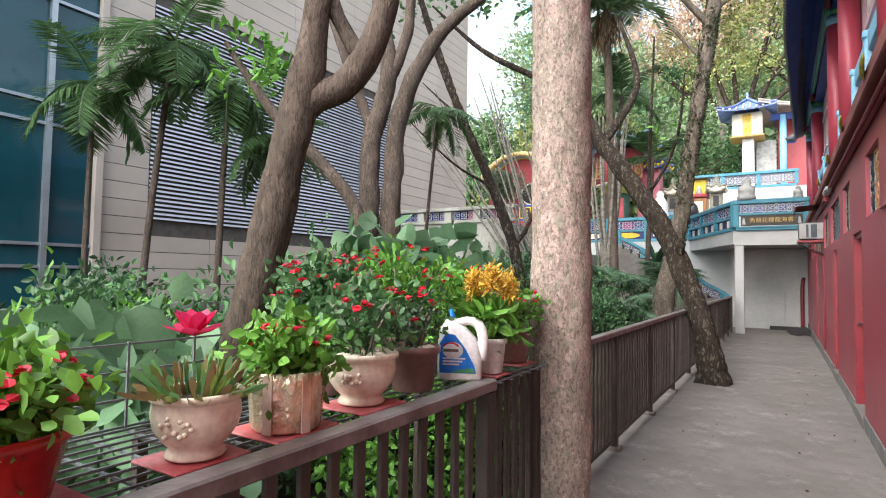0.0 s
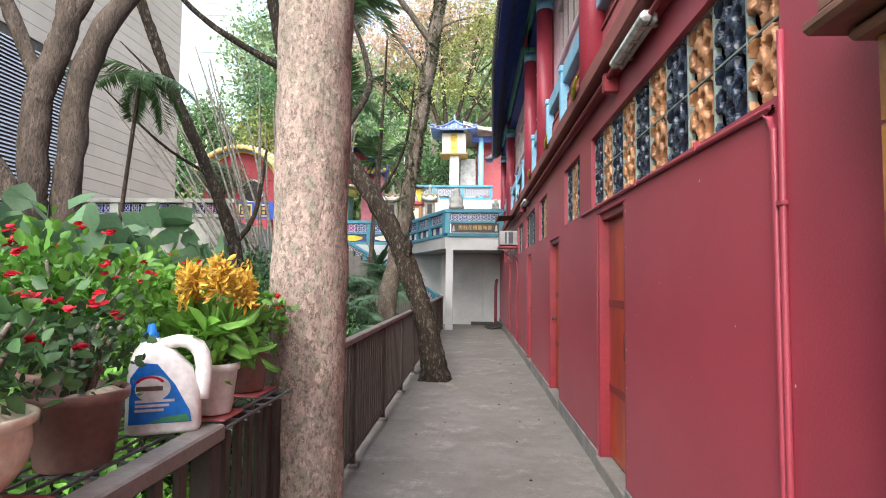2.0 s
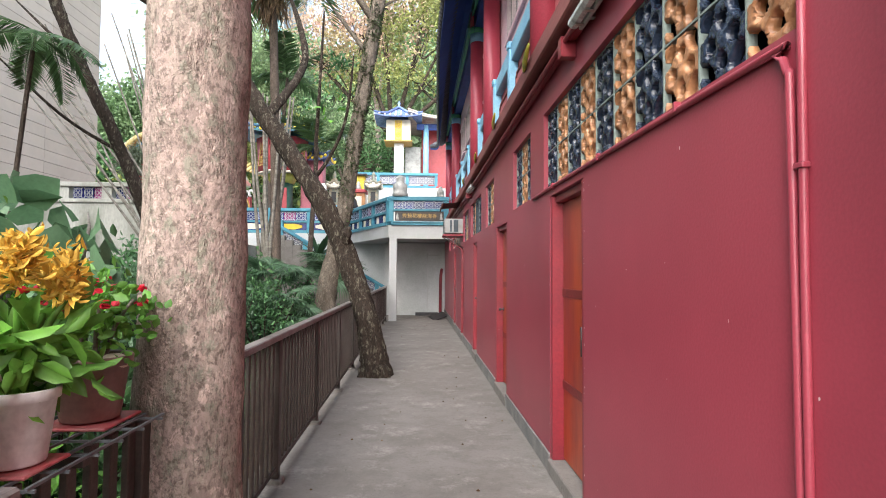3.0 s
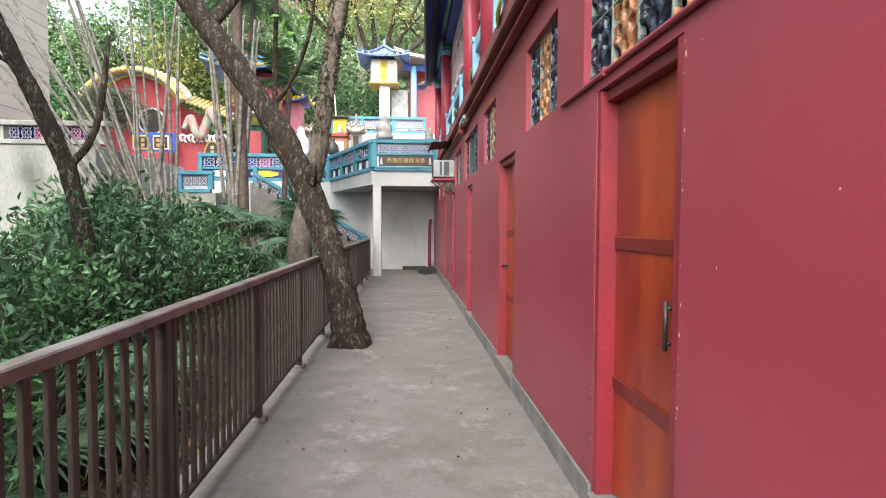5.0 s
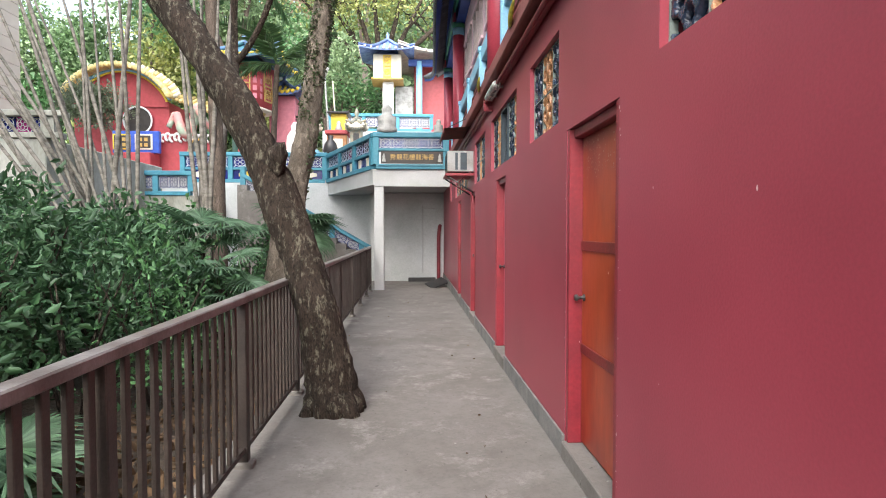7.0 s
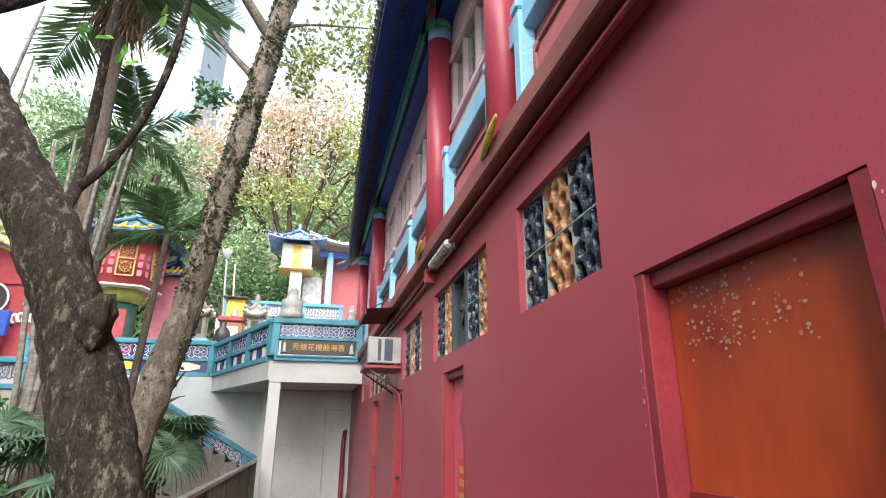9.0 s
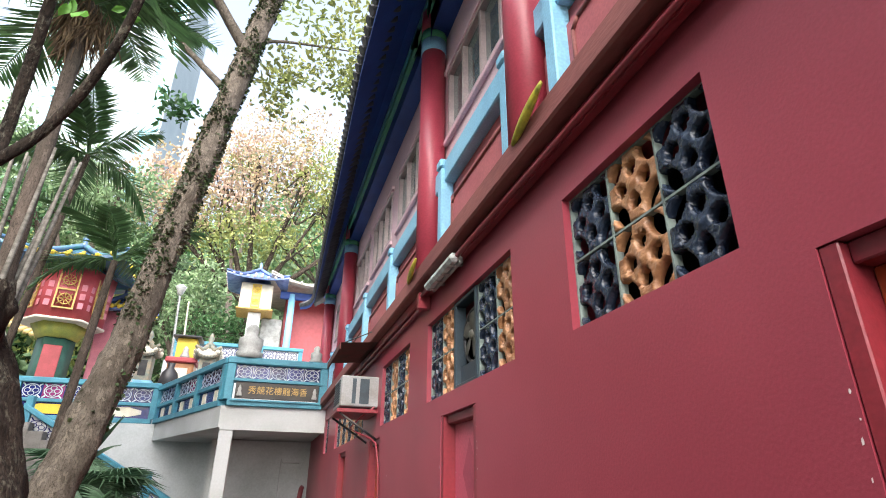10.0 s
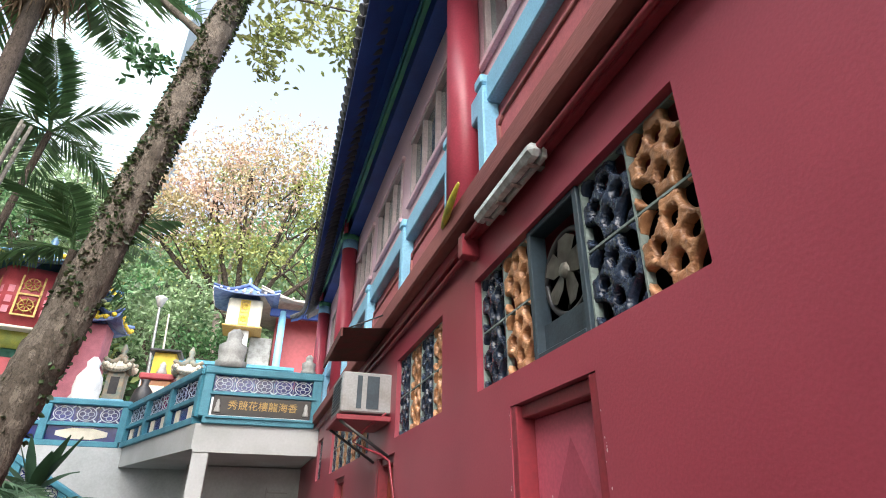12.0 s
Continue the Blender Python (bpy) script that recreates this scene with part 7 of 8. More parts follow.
# arched hall with yellow tiles
hall = thing("arched_hall", -12.6, 30.5, TZ, "red temple hall with an arched yellow tiled roof", "temple")
part("wall", box(-15.5, -11.3, 30.6, 33.5, TZ, 7.25), M_TEMPLERED, hall, "red wall")
arc = lambda t, k=1.0: (-13.3 + 2.35 * k * math.cos(t), 7.45 + 1.4 * (k - 1.0) + 1.35 * math.sin(t) ** 1.5)
gable = bmesh.new()
n = 24
pts = [arc(math.pi * k / n, 0.86) if 0 < k < n else (arc(math.pi * k / n, 0.86)[0], 7.0) for k in range(n + 1)]
gable.faces.new([gable.verts.new((x, 30.5, z)) for x, z in pts])
part("gable", gable, M_TEMPLERED, hall, "red arched gable")
for k0, r, m_, lab in ((0.90, 0.10, M_SKYBLUE, "light blue arch band"), (0.84, 0.06, M_YELLOW, "yellow arch band")):
    part("arch_band", tube([(arc(math.pi * k / n, k0)[0], 30.42, arc(math.pi * k / n, k0)[1]) for k in range(n + 1)], r, 8, step=0.5), m_, hall, lab)
part("ridge", tube([(arc(math.pi * k / n, 1.0)[0], 30.4, arc(math.pi * k / n, 1.0)[1]) for k in range(n + 1)] , 0.17, 8, step=0.5), M_ROOFYEL, hall, "yellow ridge")
cap = mesh_from(moved(lathe([(0.10, 0), (0.12, 0.5), (0.05, 0.52)], 8), pose(0, 0, 0, 90, 0, 0)), "cap_tile")
cap.materials.append(M_ROOFYEL)
for k in range(34):
    t = math.pi * (k + 0.5) / 34
    x, z = arc(t, 0.965)
    part("tile", cap, None, hall, "", Matrix.Translation((x, 30.25, z - 0.02)))
    x2, z2 = arc(t, 1.12)
    part("cap", tube([(x, 30.3, z), (x2, 30.3, z2)], [0.12, 0.09], 6, step=1), M_ROOFYEL if k % 2 else M_IVORY, hall)
part("round_door", moved(lathe([(0.55, 0), (0.58, 0.1)], 24), pose(-12.6, 30.48, 6.36, 90, 0, 0)), M_BROWNSIGN, hall, "dark round doorway")
part("door_ring", tube([(-12.6 + 0.62 * math.cos(2 * math.pi * k / 20), 30.36, 6.36 + 0.62 * math.sin(2 * math.pi * k / 20)) for k in range(21)], 0.045, 6, step=1), M_MARBLE, hall, "white ring round the doorway")
bon = thing("bonsai_tree", -12.3, 28.8, TZ, "small dark green tree in front of the arched hall", "tree")
part("trunk", tube([(-12.3, 28.8, TZ), (-12.4, 28.8, 4.6), (-13.1, 28.8, 6.0)], [0.12, 0.09, 0.05], 8), M_BARK3, bon)
_p, _u = clumps((-13.7, 28.8, 6.7), (1.6, 0.9, 1.0), 230, 16, 0.15, 91, 0.2)
part("crown", leaf_mesh("crown", _p, _u, np.full(len(_p), 0.14), 92), leafy("dusty_green_leaf", (0.20, 0.23, 0.14), (0.11, 0.14, 0.08)), bon)
side_roof = bmesh.new()
for k in range(14):
    tube([(-10.9 + 0.2 * k, 30.3, 7.3 - 0.07 * k), (-10.9 + 0.2 * k, 31.5, 7.8 - 0.07 * k)], 0.09, 6, side_roof, step=1)
part("side_roof", side_roof, M_ROOFYEL, hall, "yellow side roof tiles")

rw = struct("wall_red_terrace", box(-11.8, -8.0, 26.6, 26.9, TZ, 4.85), M_TEMPLERED, "red temple terrace wall with a white cloud band", "wall")
wave = bmesh.new()
for k in range(12):
    tube([(-9.8 + 0.17 * k + 0.1 * math.cos(t), 26.5, 4.95 + 0.13 * math.sin(t) + 0.05 * (k % 2)) for t in [0.6 * q for q in range(9)]], 0.05, 6, wave, step=0.2)
tagged(place("cloud_relief", wave, M_MARBLE), "white carved cloud relief on the red wall", "relief")
drag = bmesh.new()
cs = [(-9.5 + 0.11 * k, 26.3 + 0.15 * math.sin(k), 5.35 + 0.45 * math.sin(k * 0.8) + 0.03 * k) for k in range(15)]
tube(cs, [0.10 + 0.09 * math.sin(math.pi * k / 14) for k in range(15)], 8, drag, 0.12, 0.4, 3)
tagged(place("dragon_statue", drag, mat("painted_green_statue", (0.30, 0.36, 0.27), (0.52, 0.22, 0.20), rough=0.6, scale=2.2, bump=0.3, lo=0.45, hi=0.55)), "painted coiled statue above the red wall", "statue")
stand = thing("sign_stand", -10.5, 26.0, TZ, "royal blue stand with two framed inscriptions", "sign")
part("body", box(-11.4, -9.7, 25.9, 26.1, 4.3, 5.12, None, 0.02), M_ROYAL, stand)
part("plinth", box(-11.2, -9.9, 25.6, 26.4, TZ, 4.29, None, 0.03), M_TEMPLERED, stand, "red plinth")
for x in (-11.05, -10.25):
    fp = part("frame", box(x - 0.32, x + 0.32, 25.86, 25.899, 4.42, 5.0, None, 0.01), M_YELLOW if x < -10.5 else M_IVORY, stand)
    part("panel", box(x - 0.26, x + 0.26, 25.845, 25.859, 4.48, 4.94), M_BROWNSIGN, fp, "brown inscription panel")
    for r in range(2):
        for c in range(2):
            part("writing_bar", box(x - 0.17 + c * 0.2, x - 0.04 + c * 0.2, 25.838, 25.844, 4.53 + r * 0.2, 4.66 + r * 0.2), M_GOLDPAINT, fp)
oval = thing("oval_sign", -7.2, 23.0, TZ, "oval black sign with a gold rim", "sign")
part("board", moved(lathe([(0.5, 0), (0.5, 0.06)], 28), Matrix.Translation((-7.2, 23.0, 3.85)) @ pose(0, 0, 0, 90, 0, 0) @ Matrix.Diagonal((0.55, 1, 1, 1))), M_BLACK, oval)
part("rim", tube([(-7.2 + 0.275 * math.cos(2 * math.pi * k / 24), 22.95, 3.85 + 0.5 * math.sin(2 * math.pi * k / 24)) for k in range(25)], 0.035, 6, step=1), M_GOLDPAINT, oval, "gold rim")
for r in range(4):
    part("writing_bar", box(-7.26, -7.14, 22.925, 22.935, 4.08 - r * 0.17, 4.2 - r * 0.17), M_GOLDPAINT, oval)
part("leg", box(-7.24, -7.16, 23.0, 23.05, TZ, 3.4), M_BLACK, oval)


M_LANTERN = mat("ochre_grey_glaze", (0.30, 0.24, 0.16), (0.16, 0.20, 0.17), rough=0.5, scale=9, bump=0.2)


def stone_lantern(x, y, z, h, label, roof_mat=M_IVORY, panel_mat=M_ROYAL):
    t = thing("stone_lantern", x, y, z, label, "lantern", "temple lanterns")
    part("plinth", box(x - 0.24, x + 0.24, y - 0.25, y + 0.25, z, z + h * 0.42, None, 0.02), M_STONE, t)
    part("panel", box(x - 0.19, x + 0.19, y - 0.285, y - 0.271, z + 0.1, z + h * 0.38), panel_mat, t, "blue inscription panel")
    for r in range(4):
        part("writing_bar", box(x - 0.05, x + 0.05, y - 0.295, y - 0.286, z + h * 0.34 - r * h * 0.075, z + h * 0.39 - r * h * 0.075 - 0.04), M_MARBLE, t)
    part("cornice", box(x - 0.33, x + 0.33, y - 0.33, y + 0.33, z + h * 0.42, z + h * 0.47, None, 0.02), M_SKYBLUE, t)
    part("lamp_house", box(x - 0.21, x + 0.21, y - 0.21, y + 0.21, z + h * 0.47, z + h * 0.72, None, 0.02), M_LANTERN, t, "dark ochre lamp house")
    part("opening", box(x - 0.1, x + 0.1, y - 0.222, y - 0.2105, z + h * 0.52, z + h * 0.67), M_BLACK, t, "dark barred opening")
    curved_roof(x, y, z + h * 0.73, 0.33, 0.33, h * 0.11, 0.2, M_LANTERN, M_IVORY, t)


stone_lantern(-2.15, 24.0, TZ, 2.75, "painted temple lantern with an upturned roof")
stone_lantern(-3.85, 24.6, TZ, 2.85, "painted temple lantern with an upturned roof", M_IVORY, M_TEMPLERED)
ys = thing("yellow_shrine", -2.8, 24.4, TZ, "small yellow shrine with a dark roof on a brown plinth", "shrine")
part("plinth", box(-3.2, -2.5, 24.1, 24.8, TZ, 4.75, None, 0.03), mat("brown_glazed_plinth", (0.38, 0.17, 0.06), (0.3, 0.12, 0.05), rough=0.4), ys, "brown plinth")
part("panel", box(-3.05, -2.65, 24.085, 24.099, 3.9, 4.6), M_IVORY, ys, "ivory inscription panel")
part("cornice", box(-3.27, -2.43, 24.03, 24.87, 4.751, 4.9, None, 0.03), M_TEMPLERED, ys)
part("niche", box(-3.08, -2.55, 24.3, 24.9, 4.901, 5.5, None, 0.01), M_YELLOW, ys, "yellow niche")
part("statue", lathe([(0.12, 0), (0.13, 0.05), (0.07, 0.2), (0.08, 0.26), (0.03, 0.34)], 10, None, (-2.8, 24.22, 4.9)), M_STONE, ys)
part("roof", box(-3.2, -2.43, 24.15, 25.0, 5.501, 5.57, None, 0.02), M_BLACK, ys, "flat dark roof")
wb = bmesh.new()
lathe([(0.30, 0), (0.33, 0.10), (0.28, 0.2), (0.30, 0.35), (0.27, 0.6), (0.16, 0.78), (0.13, 0.84), (0.15, 0.95), (0.05, 1.08)], 16, wb, (-4.1, 23.2, 3.9))
tagged(place("white_statue", wb, M_MARBLE, smooth=True), "white marble seated statue on a plinth", "statue")
pl = thing("statue_plinth", -4.1, 23.2, TZ, "yellow-cream stone plinth for the white statue", "plinth")
part("block", box(-4.75, -3.45, 22.8, 23.7, TZ, 3.9, None, 0.05), M_IVORY, pl)
pot = bmesh.new()
lathe([(0.16, 0), (0.26, 0.2), (0.2, 0.45), (0.08, 0.6), (0.1, 0.72)], 14, pot, (-3.0, 23.6, TZ + 1.0))
tagged(place("dark_figure", pot, M_BLACK, smooth=True), "small black stone figure on the terrace plinth", "statue")
part("block", box(-3.2, -2.8, 23.45, 23.8, TZ, TZ + 0.999, None, 0.02), M_WHITE, thing("small_plinth", -3.0, 23.6, TZ, "white plinth under the black figure", "plinth"))
# stone figures on the balcony rail
for x, s, lab in ((-0.85, 1.0, "grey stone pot-bellied figure on the balcony rail"), (0.42, 0.5, "small grey stone lion on the balcony rail")):
    st = bmesh.new()
    lathe([(0.30, 0), (0.31, 0.10), (0.26, 0.14), (0.29, 0.24), (0.27, 0.36), (0.17, 0.44), (0.15, 0.50), (0.16, 0.57), (0.06, 0.66)], 18, st)
    for v in st.verts:
        v.co *= 1 + 0.12 * noise.noise(v.co * 7)
    tagged(place("stone_figure", moved(st, Matrix.Translation((x, BY + 0.05, 3.802)) @ Matrix.Diagonal((s * 0.8, s * 0.6, s, 1))), M_STONE, smooth=True), lab, "statue")
lamp = thing("street_lamp", -3.5, 26.0, TZ, "tall grey lamp post with a small lantern head", "street lamp")
part("pole", tube([(-3.3, 26.0, TZ), (-3.55, 26.0, 7.3)], [0.05, 0.035], 8), M_CHROME, lamp)
part("head", lathe([(0.07, 0), (0.16, 0.25), (0.18, 0.28), (0.05, 0.36)], 10, None, (-3.55, 26.0, 7.3)), M_MARBLE, lamp, "glass lantern head")
part("pole", tube([(-3.0, 26.1, TZ), (-3.25, 26.0, 7.1)], [0.03, 0.025], 8), M_IVORY, lamp)

# upper terrace and corner pavilion
struct("wall_upper_terrace", box(-4.0, 6, 28.2, 29.0, TZ, 5.6), M_WHITEWALL, "white wall of the upper terrace", "wall")
struct("upper_terrace_slab", box(-4.0, 6, 29.0, 40, TZ, 5.6), M_STONE, "upper temple terrace", "terrace")
ub = balustrade((-3.7, 28.3), (0.6, 28.3), 5.602, 6.35, 3, "white balustrade with blue tiles on the upper terrace", tiles=3, lower=None)
hs = thing("hand_rail", -3.0, 26.5, TZ, "white tubular stair handrail on the terrace", "railing")
for k in range(4):
    part("rail", tube([(-3.6, 25.5, TZ + 0.3 + 0.28 * k), (-2.5, 28.1, 4.9 + 0.28 * k)], 0.025, 6), M_WHITE, hs)
for k in range(4):
    part("post", tube([(-3.6 + 0.366 * k, 25.5 + 0.867 * k, TZ + 0.6 * k * 0.9), (-3.6 + 0.366 * k, 25.5 + 0.867 * k, TZ + 1.2 + 0.66 * k)], 0.03, 6), M_WHITE, hs)
pav = thing("corner_pavilion", -1.5, 33.0, 5.6, "ivory corner pavilion with a yellow lattice and blue tiled roof", "pavilion")
part("post", box(-1.7, -1.15, 32.7, 33.3, 5.6, 8.9, None, 0.04), M_MARBLE, pav, "white square post")
part("arch", box(-1.1, -0.15, 33.6, 33.9, 5.6, 8.9, None, 0.05), M_STONE, pav, "grey stone arch beside the post")
part("cornice", box(-2.25, -0.65, 32.3, 33.9, 8.90, 8.99, None, 0.03), M_GOLDPAINT, pav, "gold carved cornice")
part("body", box(-2.15, -0.75, 32.4, 33.8, 8.95, 10.2, None, 0.06), M_IVORY, pav)
part("lattice", moved(fret(0.4, 1.1), Matrix.Translation((-1.45, 32.38, 9.57))), M_YELLOW, pav, "yellow lattice panel")
part("panel", box(-1.65, -1.25, 32.385, 32.395, 9.02, 10.1), M_GOLDPAINT, pav)
curved_roof(-1.45, 33.1, 10.25, 1.35, 1.35, 0.8, 0.16, M_ROOFBLUE, M_ROOFPALE, pav)
h2 = thing("temple_hall", 1.6, 34.0, 5.6, "red temple hall with pale tiles and blue trusses", "temple")
part("wall", box(-0.1, 4.5, 34.2, 37, 5.6, 10.1), M_TEMPLERED, h2)
part("column", lathe([(0.16, 5.6), (0.16, 10.0)], 14, None, (0.15, 33.0, 0)), M_SKYBLUE, h2)
part("column", lathe([(0.16, 5.6), (0.16, 10.0)], 14, None, (2.2, 33.0, 0)), M_SKYBLUE, h2)
part("truss", box(-0.4, 4.5, 32.9, 33.1, 9.75, 10.1, None, 0.03), M_NAVY, h2)
curved_roof(2.2, 34.6, 10.2, 3.1, 2.6, 1.1, 0.45, M_ROOFPALE, M_ROOFPALE, h2)
# ---------------------------------------------------------------- modern building behind the garden
FX = -14.0
bf = thing("modern_building", FX, 8, -0.6, "beige clad modern building with a grey louvre and teal glass wall", "building")
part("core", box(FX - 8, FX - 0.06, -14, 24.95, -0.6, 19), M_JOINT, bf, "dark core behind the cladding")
LY0, LY1, LZ0, LZ1 = 8.1, 18.45, 2.82, 8.55
row, k = 0.43, 0
z = -0.6
while z < 19:
    z1 = z + row
    spans = [(6.95, 24.97)]
    if z1 > LZ0 and z < LZ1:
        spans = [(6.95, LY0), (LY1, 24.97)]
    for a, b in spans:
        n = max(1, round((b - a) / 3.0))
        for i in range(n):
            part("panel", box(FX - 0.05, FX, a + (b - a) * i / n + 0.006, a + (b - a) * (i + 1) / n - 0.006, z + 0.009, z1 - 0.009), M_BEIGE, bf)
    z = z1
part("edge_fin", moved(box(-0.1, 0.12, -0.09, 0.09, -0.6, 19, None, 0.01), Matrix.Translation((FX, 6.83, 0))), M_BEIGE, bf, "pale edge fin")
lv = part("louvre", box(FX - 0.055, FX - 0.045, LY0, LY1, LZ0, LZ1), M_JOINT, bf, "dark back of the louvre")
slat = mesh_from(moved(box(-0.034, 0.034, LY0 + 0.02, LY1 - 0.02, -0.006, 0.006), pose(0, 0, 0, 0, 62, 0)), "slat")
slat.materials.append(M_LOUVRE)
k = 0
while LZ0 + 0.05 + 0.12 * k < LZ1 - 0.03:
    part("slat", slat, None, lv, "", Matrix.Translation((FX + 0.0, 0, LZ0 + 0.05 + 0.12 * k)))
    k += 1
M_TEAL = mat("teal_curtain_glass", (0.012, 0.075, 0.095), (0.010, 0.055, 0.07), rough=0.06, scale=0.4, bump=0.02, bscale=1.0, var=0.1)
gw = part("glass_wall", box(FX - 0.05, FX - 0.03, -14, 6.74, -0.6, 19), M_TEAL, bf, "dark teal curtain wall glass")
for y in (5.75, 4.35, 2.95, 1.55, 0.15, -1.25):
    part("mullion", box(FX - 0.03, FX + 0.09, y - 0.06, y + 0.06, -0.6, 19), M_ALU, gw, "aluminium mullion")
for z in (1.55, 2.05, 4.75, 5.25, 7.6, 8.1, 0.4):
    part("transom", box(FX - 0.03, FX + 0.05, -14, 6.74, z - 0.035, z + 0.035), M_ALU, gw, "aluminium transom")
lowwall = struct("wall_garden", box(-12.2, -12.0, -6, 10, -0.6, 0.75), M_MOSSY, "low brown garden wall", "wall")

# distant white tower block; the haze of distance is mixed into its wall colour
tw = thing("tower_block", -47, 130, 0, "pale white residential tower with teal glass edges", "building")
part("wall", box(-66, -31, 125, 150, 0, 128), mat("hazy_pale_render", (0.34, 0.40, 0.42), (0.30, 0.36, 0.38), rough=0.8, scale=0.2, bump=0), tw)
for k in range(40):
    part("window_band", box(-65, -36, 124.9, 124.99, 4 + 3 * k, 5.3 + 3 * k), mat("pale_window", (0.19, 0.28, 0.31), rough=0.3) if k == 0 else bpy.data.materials["pale_window"], tw, "pale window band")
part("corner_glass", box(-35, -31.5, 124.8, 124.98, 0, 126), mat("teal_corner_glass", (0.15, 0.42, 0.50), rough=0.2, bump=0), tw, "teal corner glazing")
part("corner_glass", box(-54, -52, 124.8, 124.98, 0, 126), bpy.data.materials["teal_corner_glass"], tw, "teal corner glazing")

# ---------------------------------------------------------------- wooded hillside
hb_ = bmesh.new()
def hill_z(x, y):
    s = min(max((y - 37) / 26, 0), 1)
    return 2.6 + (22 + 5 * math.sin(x * 0.09 + 1.0) - 0.25 * max(0, -x - 8)) * s ** 0.8 + 1.6 * noise.noise(Vector((x * 0.12, y * 0.12, 0)))
HX, HY = list(range(-70, 64, 4)), list(range(37, 90, 3))
hv = [[hb_.verts.new((x, y, hill_z(x, y))) for y in HY] for x in HX]
for i in range(len(HX) - 1):
    for j in range(len(HY) - 1):
        hb_.faces.new((hv[i][j], hv[i + 1][j], hv[i + 1][j + 1], hv[i][j + 1]))
struct("hillside", hb_, mat("hillside_undergrowth", (0.045, 0.075, 0.025), (0.03, 0.04, 0.02), rough=0.95, scale=0.5, bscale=3, bump=0.8), "steep wooded hillside behind the temple", "ground")
rg = np.random.default_rng(11)
for name, count, per, spread, size, m_, col in (("hillside_foliage", 620, 34, 0.75, 0.52, M_LEAFHILL, "green"), ("hillside_foliage", 260, 30, 0.8, 0.5, M_LEAF, "dark green"), ("hillside_foliage", 160, 30, 0.8, 0.45, M_LEAFYEL, "yellow-green")):
    cx = rg.uniform(-32, 16, count)
    cy = 37 + 26 * rg.uniform(0, 1, count) ** 1.2
    cz = np.array([hill_z(a, b) for a, b in zip(cx, cy)]) + rg.uniform(0.2, 2.6, count)
    c = np.stack([cx, cy, cz], 1)
    p = np.repeat(c, per, 0) + rg.normal(size=(count * per, 3)) * spread * np.array([1.2, 0.8, 0.9])
    tagged(place(name, leaf_mesh(name, p, np.tile([0, -0.5, 0.3], (len(p), 1)), np.full(len(p), size), 3), m_), f"dense {col} hillside foliage", "foliage", "", "stuff")

# trees on the terrace and slope
def big_tree(x, y, z, h, r, label, crowns, limbs, bark=M_BARK3, seed=0):
    t = thing("tree", x, y, z, label, "tree")
    part("trunk", tube([(x, y, z), (x + 0.1, y, z + h * 0.3), (x - 0.1, y, z + h * 0.55)], [r * 1.2, r, r * 0.8], 12, None, 0.4, 0.15, seed), bark, t, smooth=True)
    for k, p in enumerate(limbs):
        q = (x - 0.1 + (p[0] - x) * 0.45, y + (p[1] - y) * 0.45, z + h * 0.55 + (p[2] - z - h * 0.55) * 0.35)
        part("branch", tube([(x - 0.05, y, z + h * 0.5), q, p], [r * 0.55, r * 0.4, r * 0.12], 8, None, 0.3, 0.25, seed + k), bark, t, smooth=True)
        rr_ = random.Random(seed * 50 + k)
        for i in range(5):
            e = (p[0] + rr_.uniform(-1.6, 1.6), p[1] + rr_.uniform(-1, 1), p[2] + rr_.uniform(-0.4, 1.6))
            part("twig", tube([q if i < 2 else p, ((q[0] + e[0]) / 2 + rr_.uniform(-0.3, 0.3), (q[1] + e[1]) / 2, (q[2] + e[2]) / 2 + 0.3), e], [r * 0.2, r * 0.12, r * 0.04], 6, None, 0.3, 0.2, i), bark, t)
    for i, (c, s, count, per, spread, size, m_) in enumerate(crowns):
        pos, ups = clumps(c, s, count, per, spread, seed * 31 + i, 0.2)
        part("crown", leaf_mesh("crown", pos, ups, np.full(len(pos), size), seed * 17 + i), m_, t, "sparse leafy crown")
    return t


big_tree(-1.9, 36.8, 5.6, 9.5, 0.32, "spreading tree with thin reddish autumn leaves",
         [((-3.4, 36.8, 17.6), (5.2, 2.2, 3.6), 230, 15, 0.42, 0.24, M_LEAFAUT), ((1.2, 36.8, 18.0), (3.0, 2.0, 3.4), 120, 15, 0.42, 0.25, M_LEAFYEL), ((-1.2, 36.8, 20.6), (4.4, 2.0, 2.6), 120, 15, 0.42, 0.24, M_LEAFAUT),
          ((-6.6, 37.0, 16.6), (3.0, 1.8, 2.4), 130, 16, 0.4, 0.24, M_LEAFAUT), ((-2.4, 36.6, 14.2), (4.2, 1.8, 1.3), 110, 15, 0.36, 0.23, M_LEAFYEL)],
         [(-5.0, 36.8, 14.6), (-2.6, 36.8, 19.5), (1.4, 36.3, 16.6), (3.6, 35.8, 15.2), (-7.2, 37.0, 15.4), (0.2, 36.5, 19.0), (-4.2, 36.6, 17.6)], M_BARK2, 3)
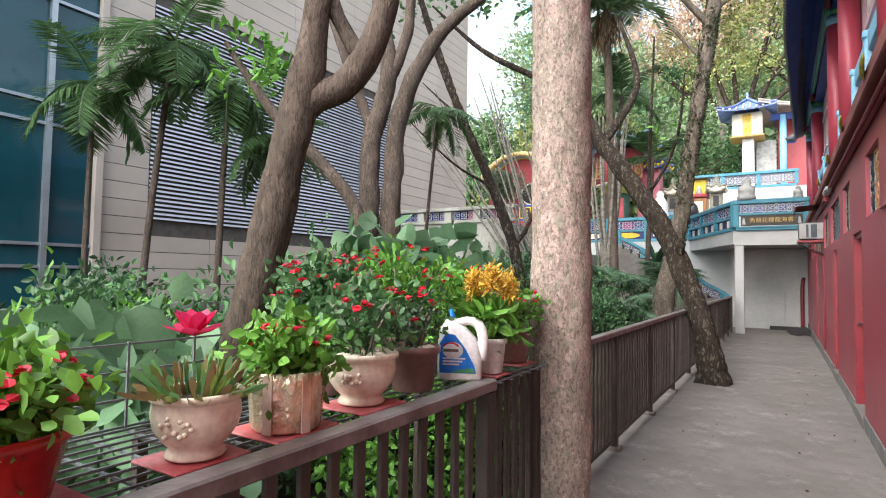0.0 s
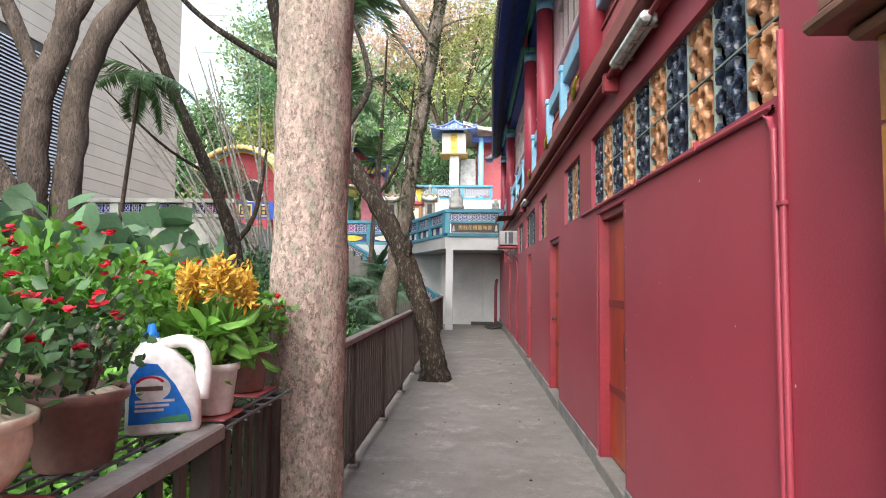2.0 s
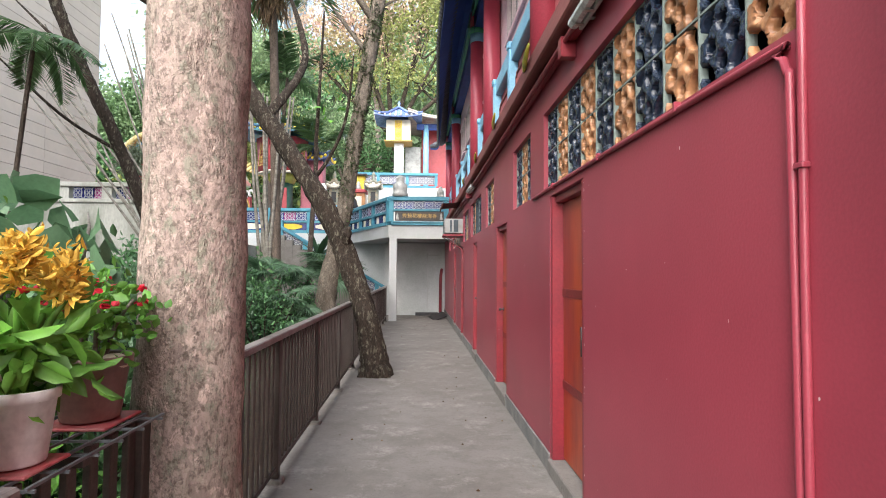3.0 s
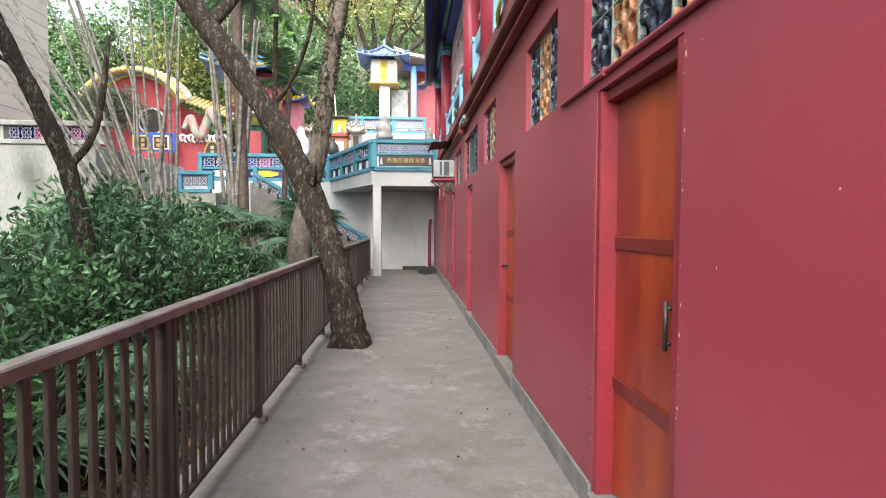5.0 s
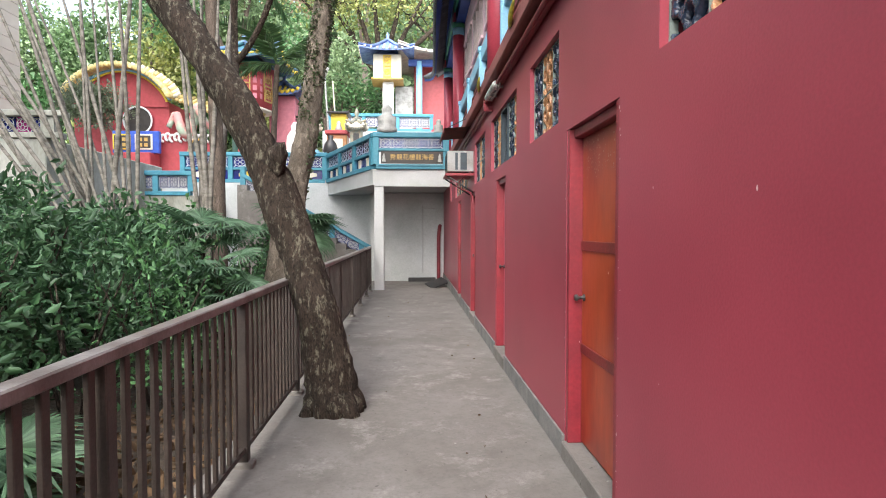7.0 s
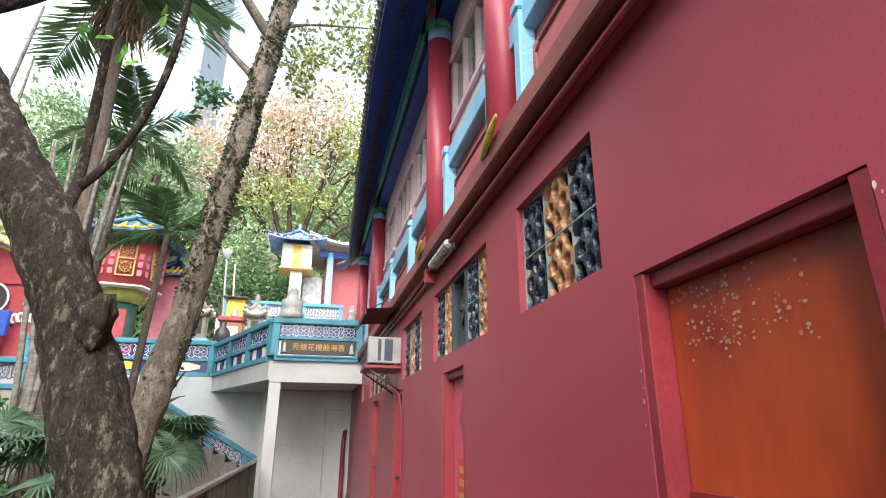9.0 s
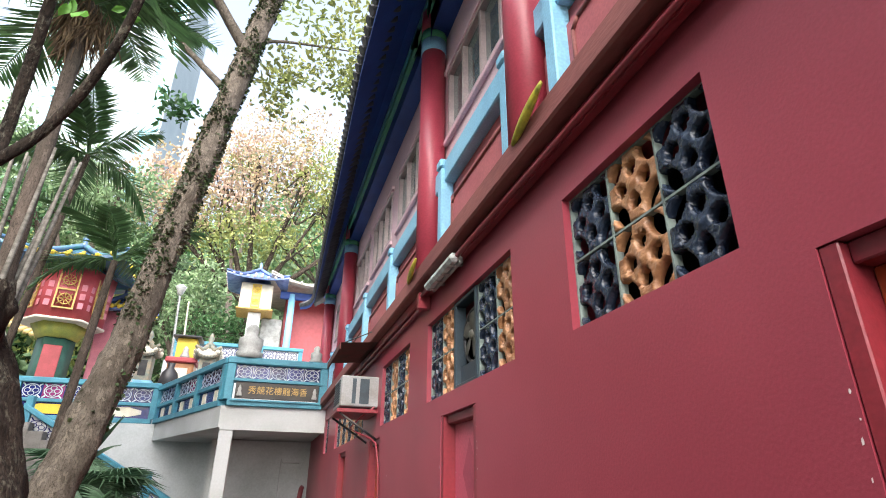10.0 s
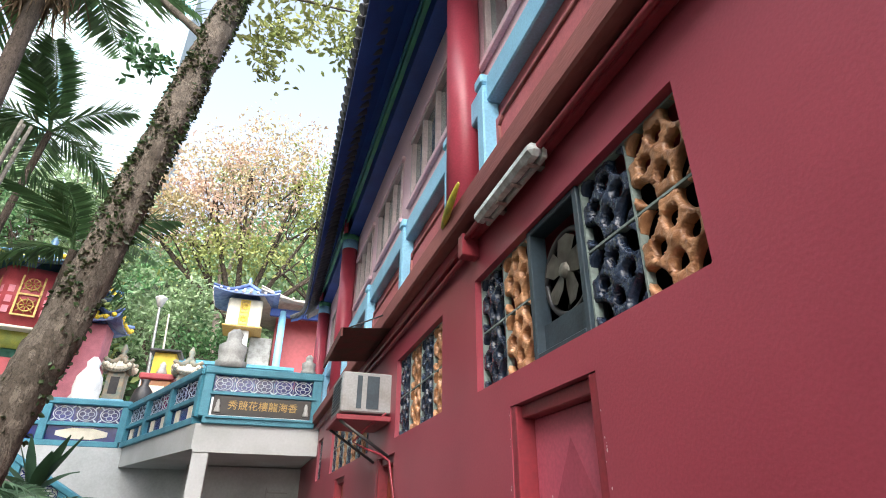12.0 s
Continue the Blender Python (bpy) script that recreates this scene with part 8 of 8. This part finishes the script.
for k, (x, y, h) in enumerate(((-25.5, 43, 9.5), (-21.0, 42, 8.5), (-16.5, 43, 9.0), (-30.0, 44, 10.0), (-12.5, 41.5, 8.0))):
    big_tree(x, y, 6.0, h, 0.25, "grey-green tree on the slope behind the arched hall", [((x, y, 6.0 + h * 0.75), (2.9, 2.0, 3.3), 190, 20, 0.45, 0.34, M_LEAFHILL), ((x + 1.2, y - 1, 6.0 + h * 0.35), (2.4, 1.6, 2.4), 90, 20, 0.45, 0.32, M_LEAF)], [(x - 1.4, y, 6 + h * 0.8), (x + 1.3, y, 6 + h * 0.85)], M_BARK3, 60 + k)
big_tree(-9.0, 33.0, TZ, 12.0, 0.3, "green tree behind the temple halls",
         [((-9.0, 33, 14.0), (3.0, 2.0, 2.4), 110, 20, 0.35, 0.24, M_LEAFHILL), ((-12.0, 33, 12.5), (2.2, 2.0, 1.8), 60, 20, 0.35, 0.24, M_LEAF)], [(-10.5, 33, 13.0), (-8, 33, 14.5), (-12, 33, 12)], M_BARK3, 5)
big_tree(-5.0, 36.5, TZ, 9.0, 0.25, "green tree on the slope behind the lanterns",
         [((-5.0, 36, 10.0), (2.6, 2.0, 2.2), 100, 20, 0.35, 0.24, M_LEAFHILL), ((-3.0, 36, 8.5), (2.0, 1.6, 1.6), 60, 20, 0.35, 0.22, M_LEAF)], [(-6, 36, 9.5), (-4, 36, 10), (-3, 36, 8)], M_BARK3, 6)
big_tree(-3.2, 40.0, 4.5, 16.0, 0.2, "pale slim trunk on the slope", [((-3.2, 40, 20.5), (2.4, 2.0, 1.8), 60, 18, 0.35, 0.24, M_LEAFYEL)], [(-4, 40, 19.5), (-2.4, 40, 20)], M_BARK1, 7)
big_tree(3.4, 37.0, 5.6, 10.0, 0.25, "tree with a long dark limb over the roof", [((3.0, 37, 16.6), (2.4, 1.6, 1.6), 60, 16, 0.3, 0.2, M_LEAFYEL)], [(-0.6, 37.2, 14.0), (1.2, 37, 16.8), (3.5, 37, 17)], M_BARK2, 8)
for k, (x, y, h) in enumerate(((-15.5, 38.5, 17.0), (-11.0, 39.5, 14.0))):
    big_tree(x, y, 4.0, h, 0.28, "tall pale green tree on the slope", [((x, y, 4.0 + h * 0.75), (3.0, 2.0, 4.2), 230, 20, 0.45, 0.30, M_LEAFHILL), ((x + 1.0, y - 1, 4.0 + h * 0.4), (2.6, 1.6, 3.0), 120, 20, 0.45, 0.30, M_LEAFYEL)],
             [(x - 1.6, y, 4 + h * 0.8), (x + 1.5, y, 4 + h * 0.85), (x + 0.4, y - 0.5, 4 + h * 0.65)], M_BARK3, 80 + k)
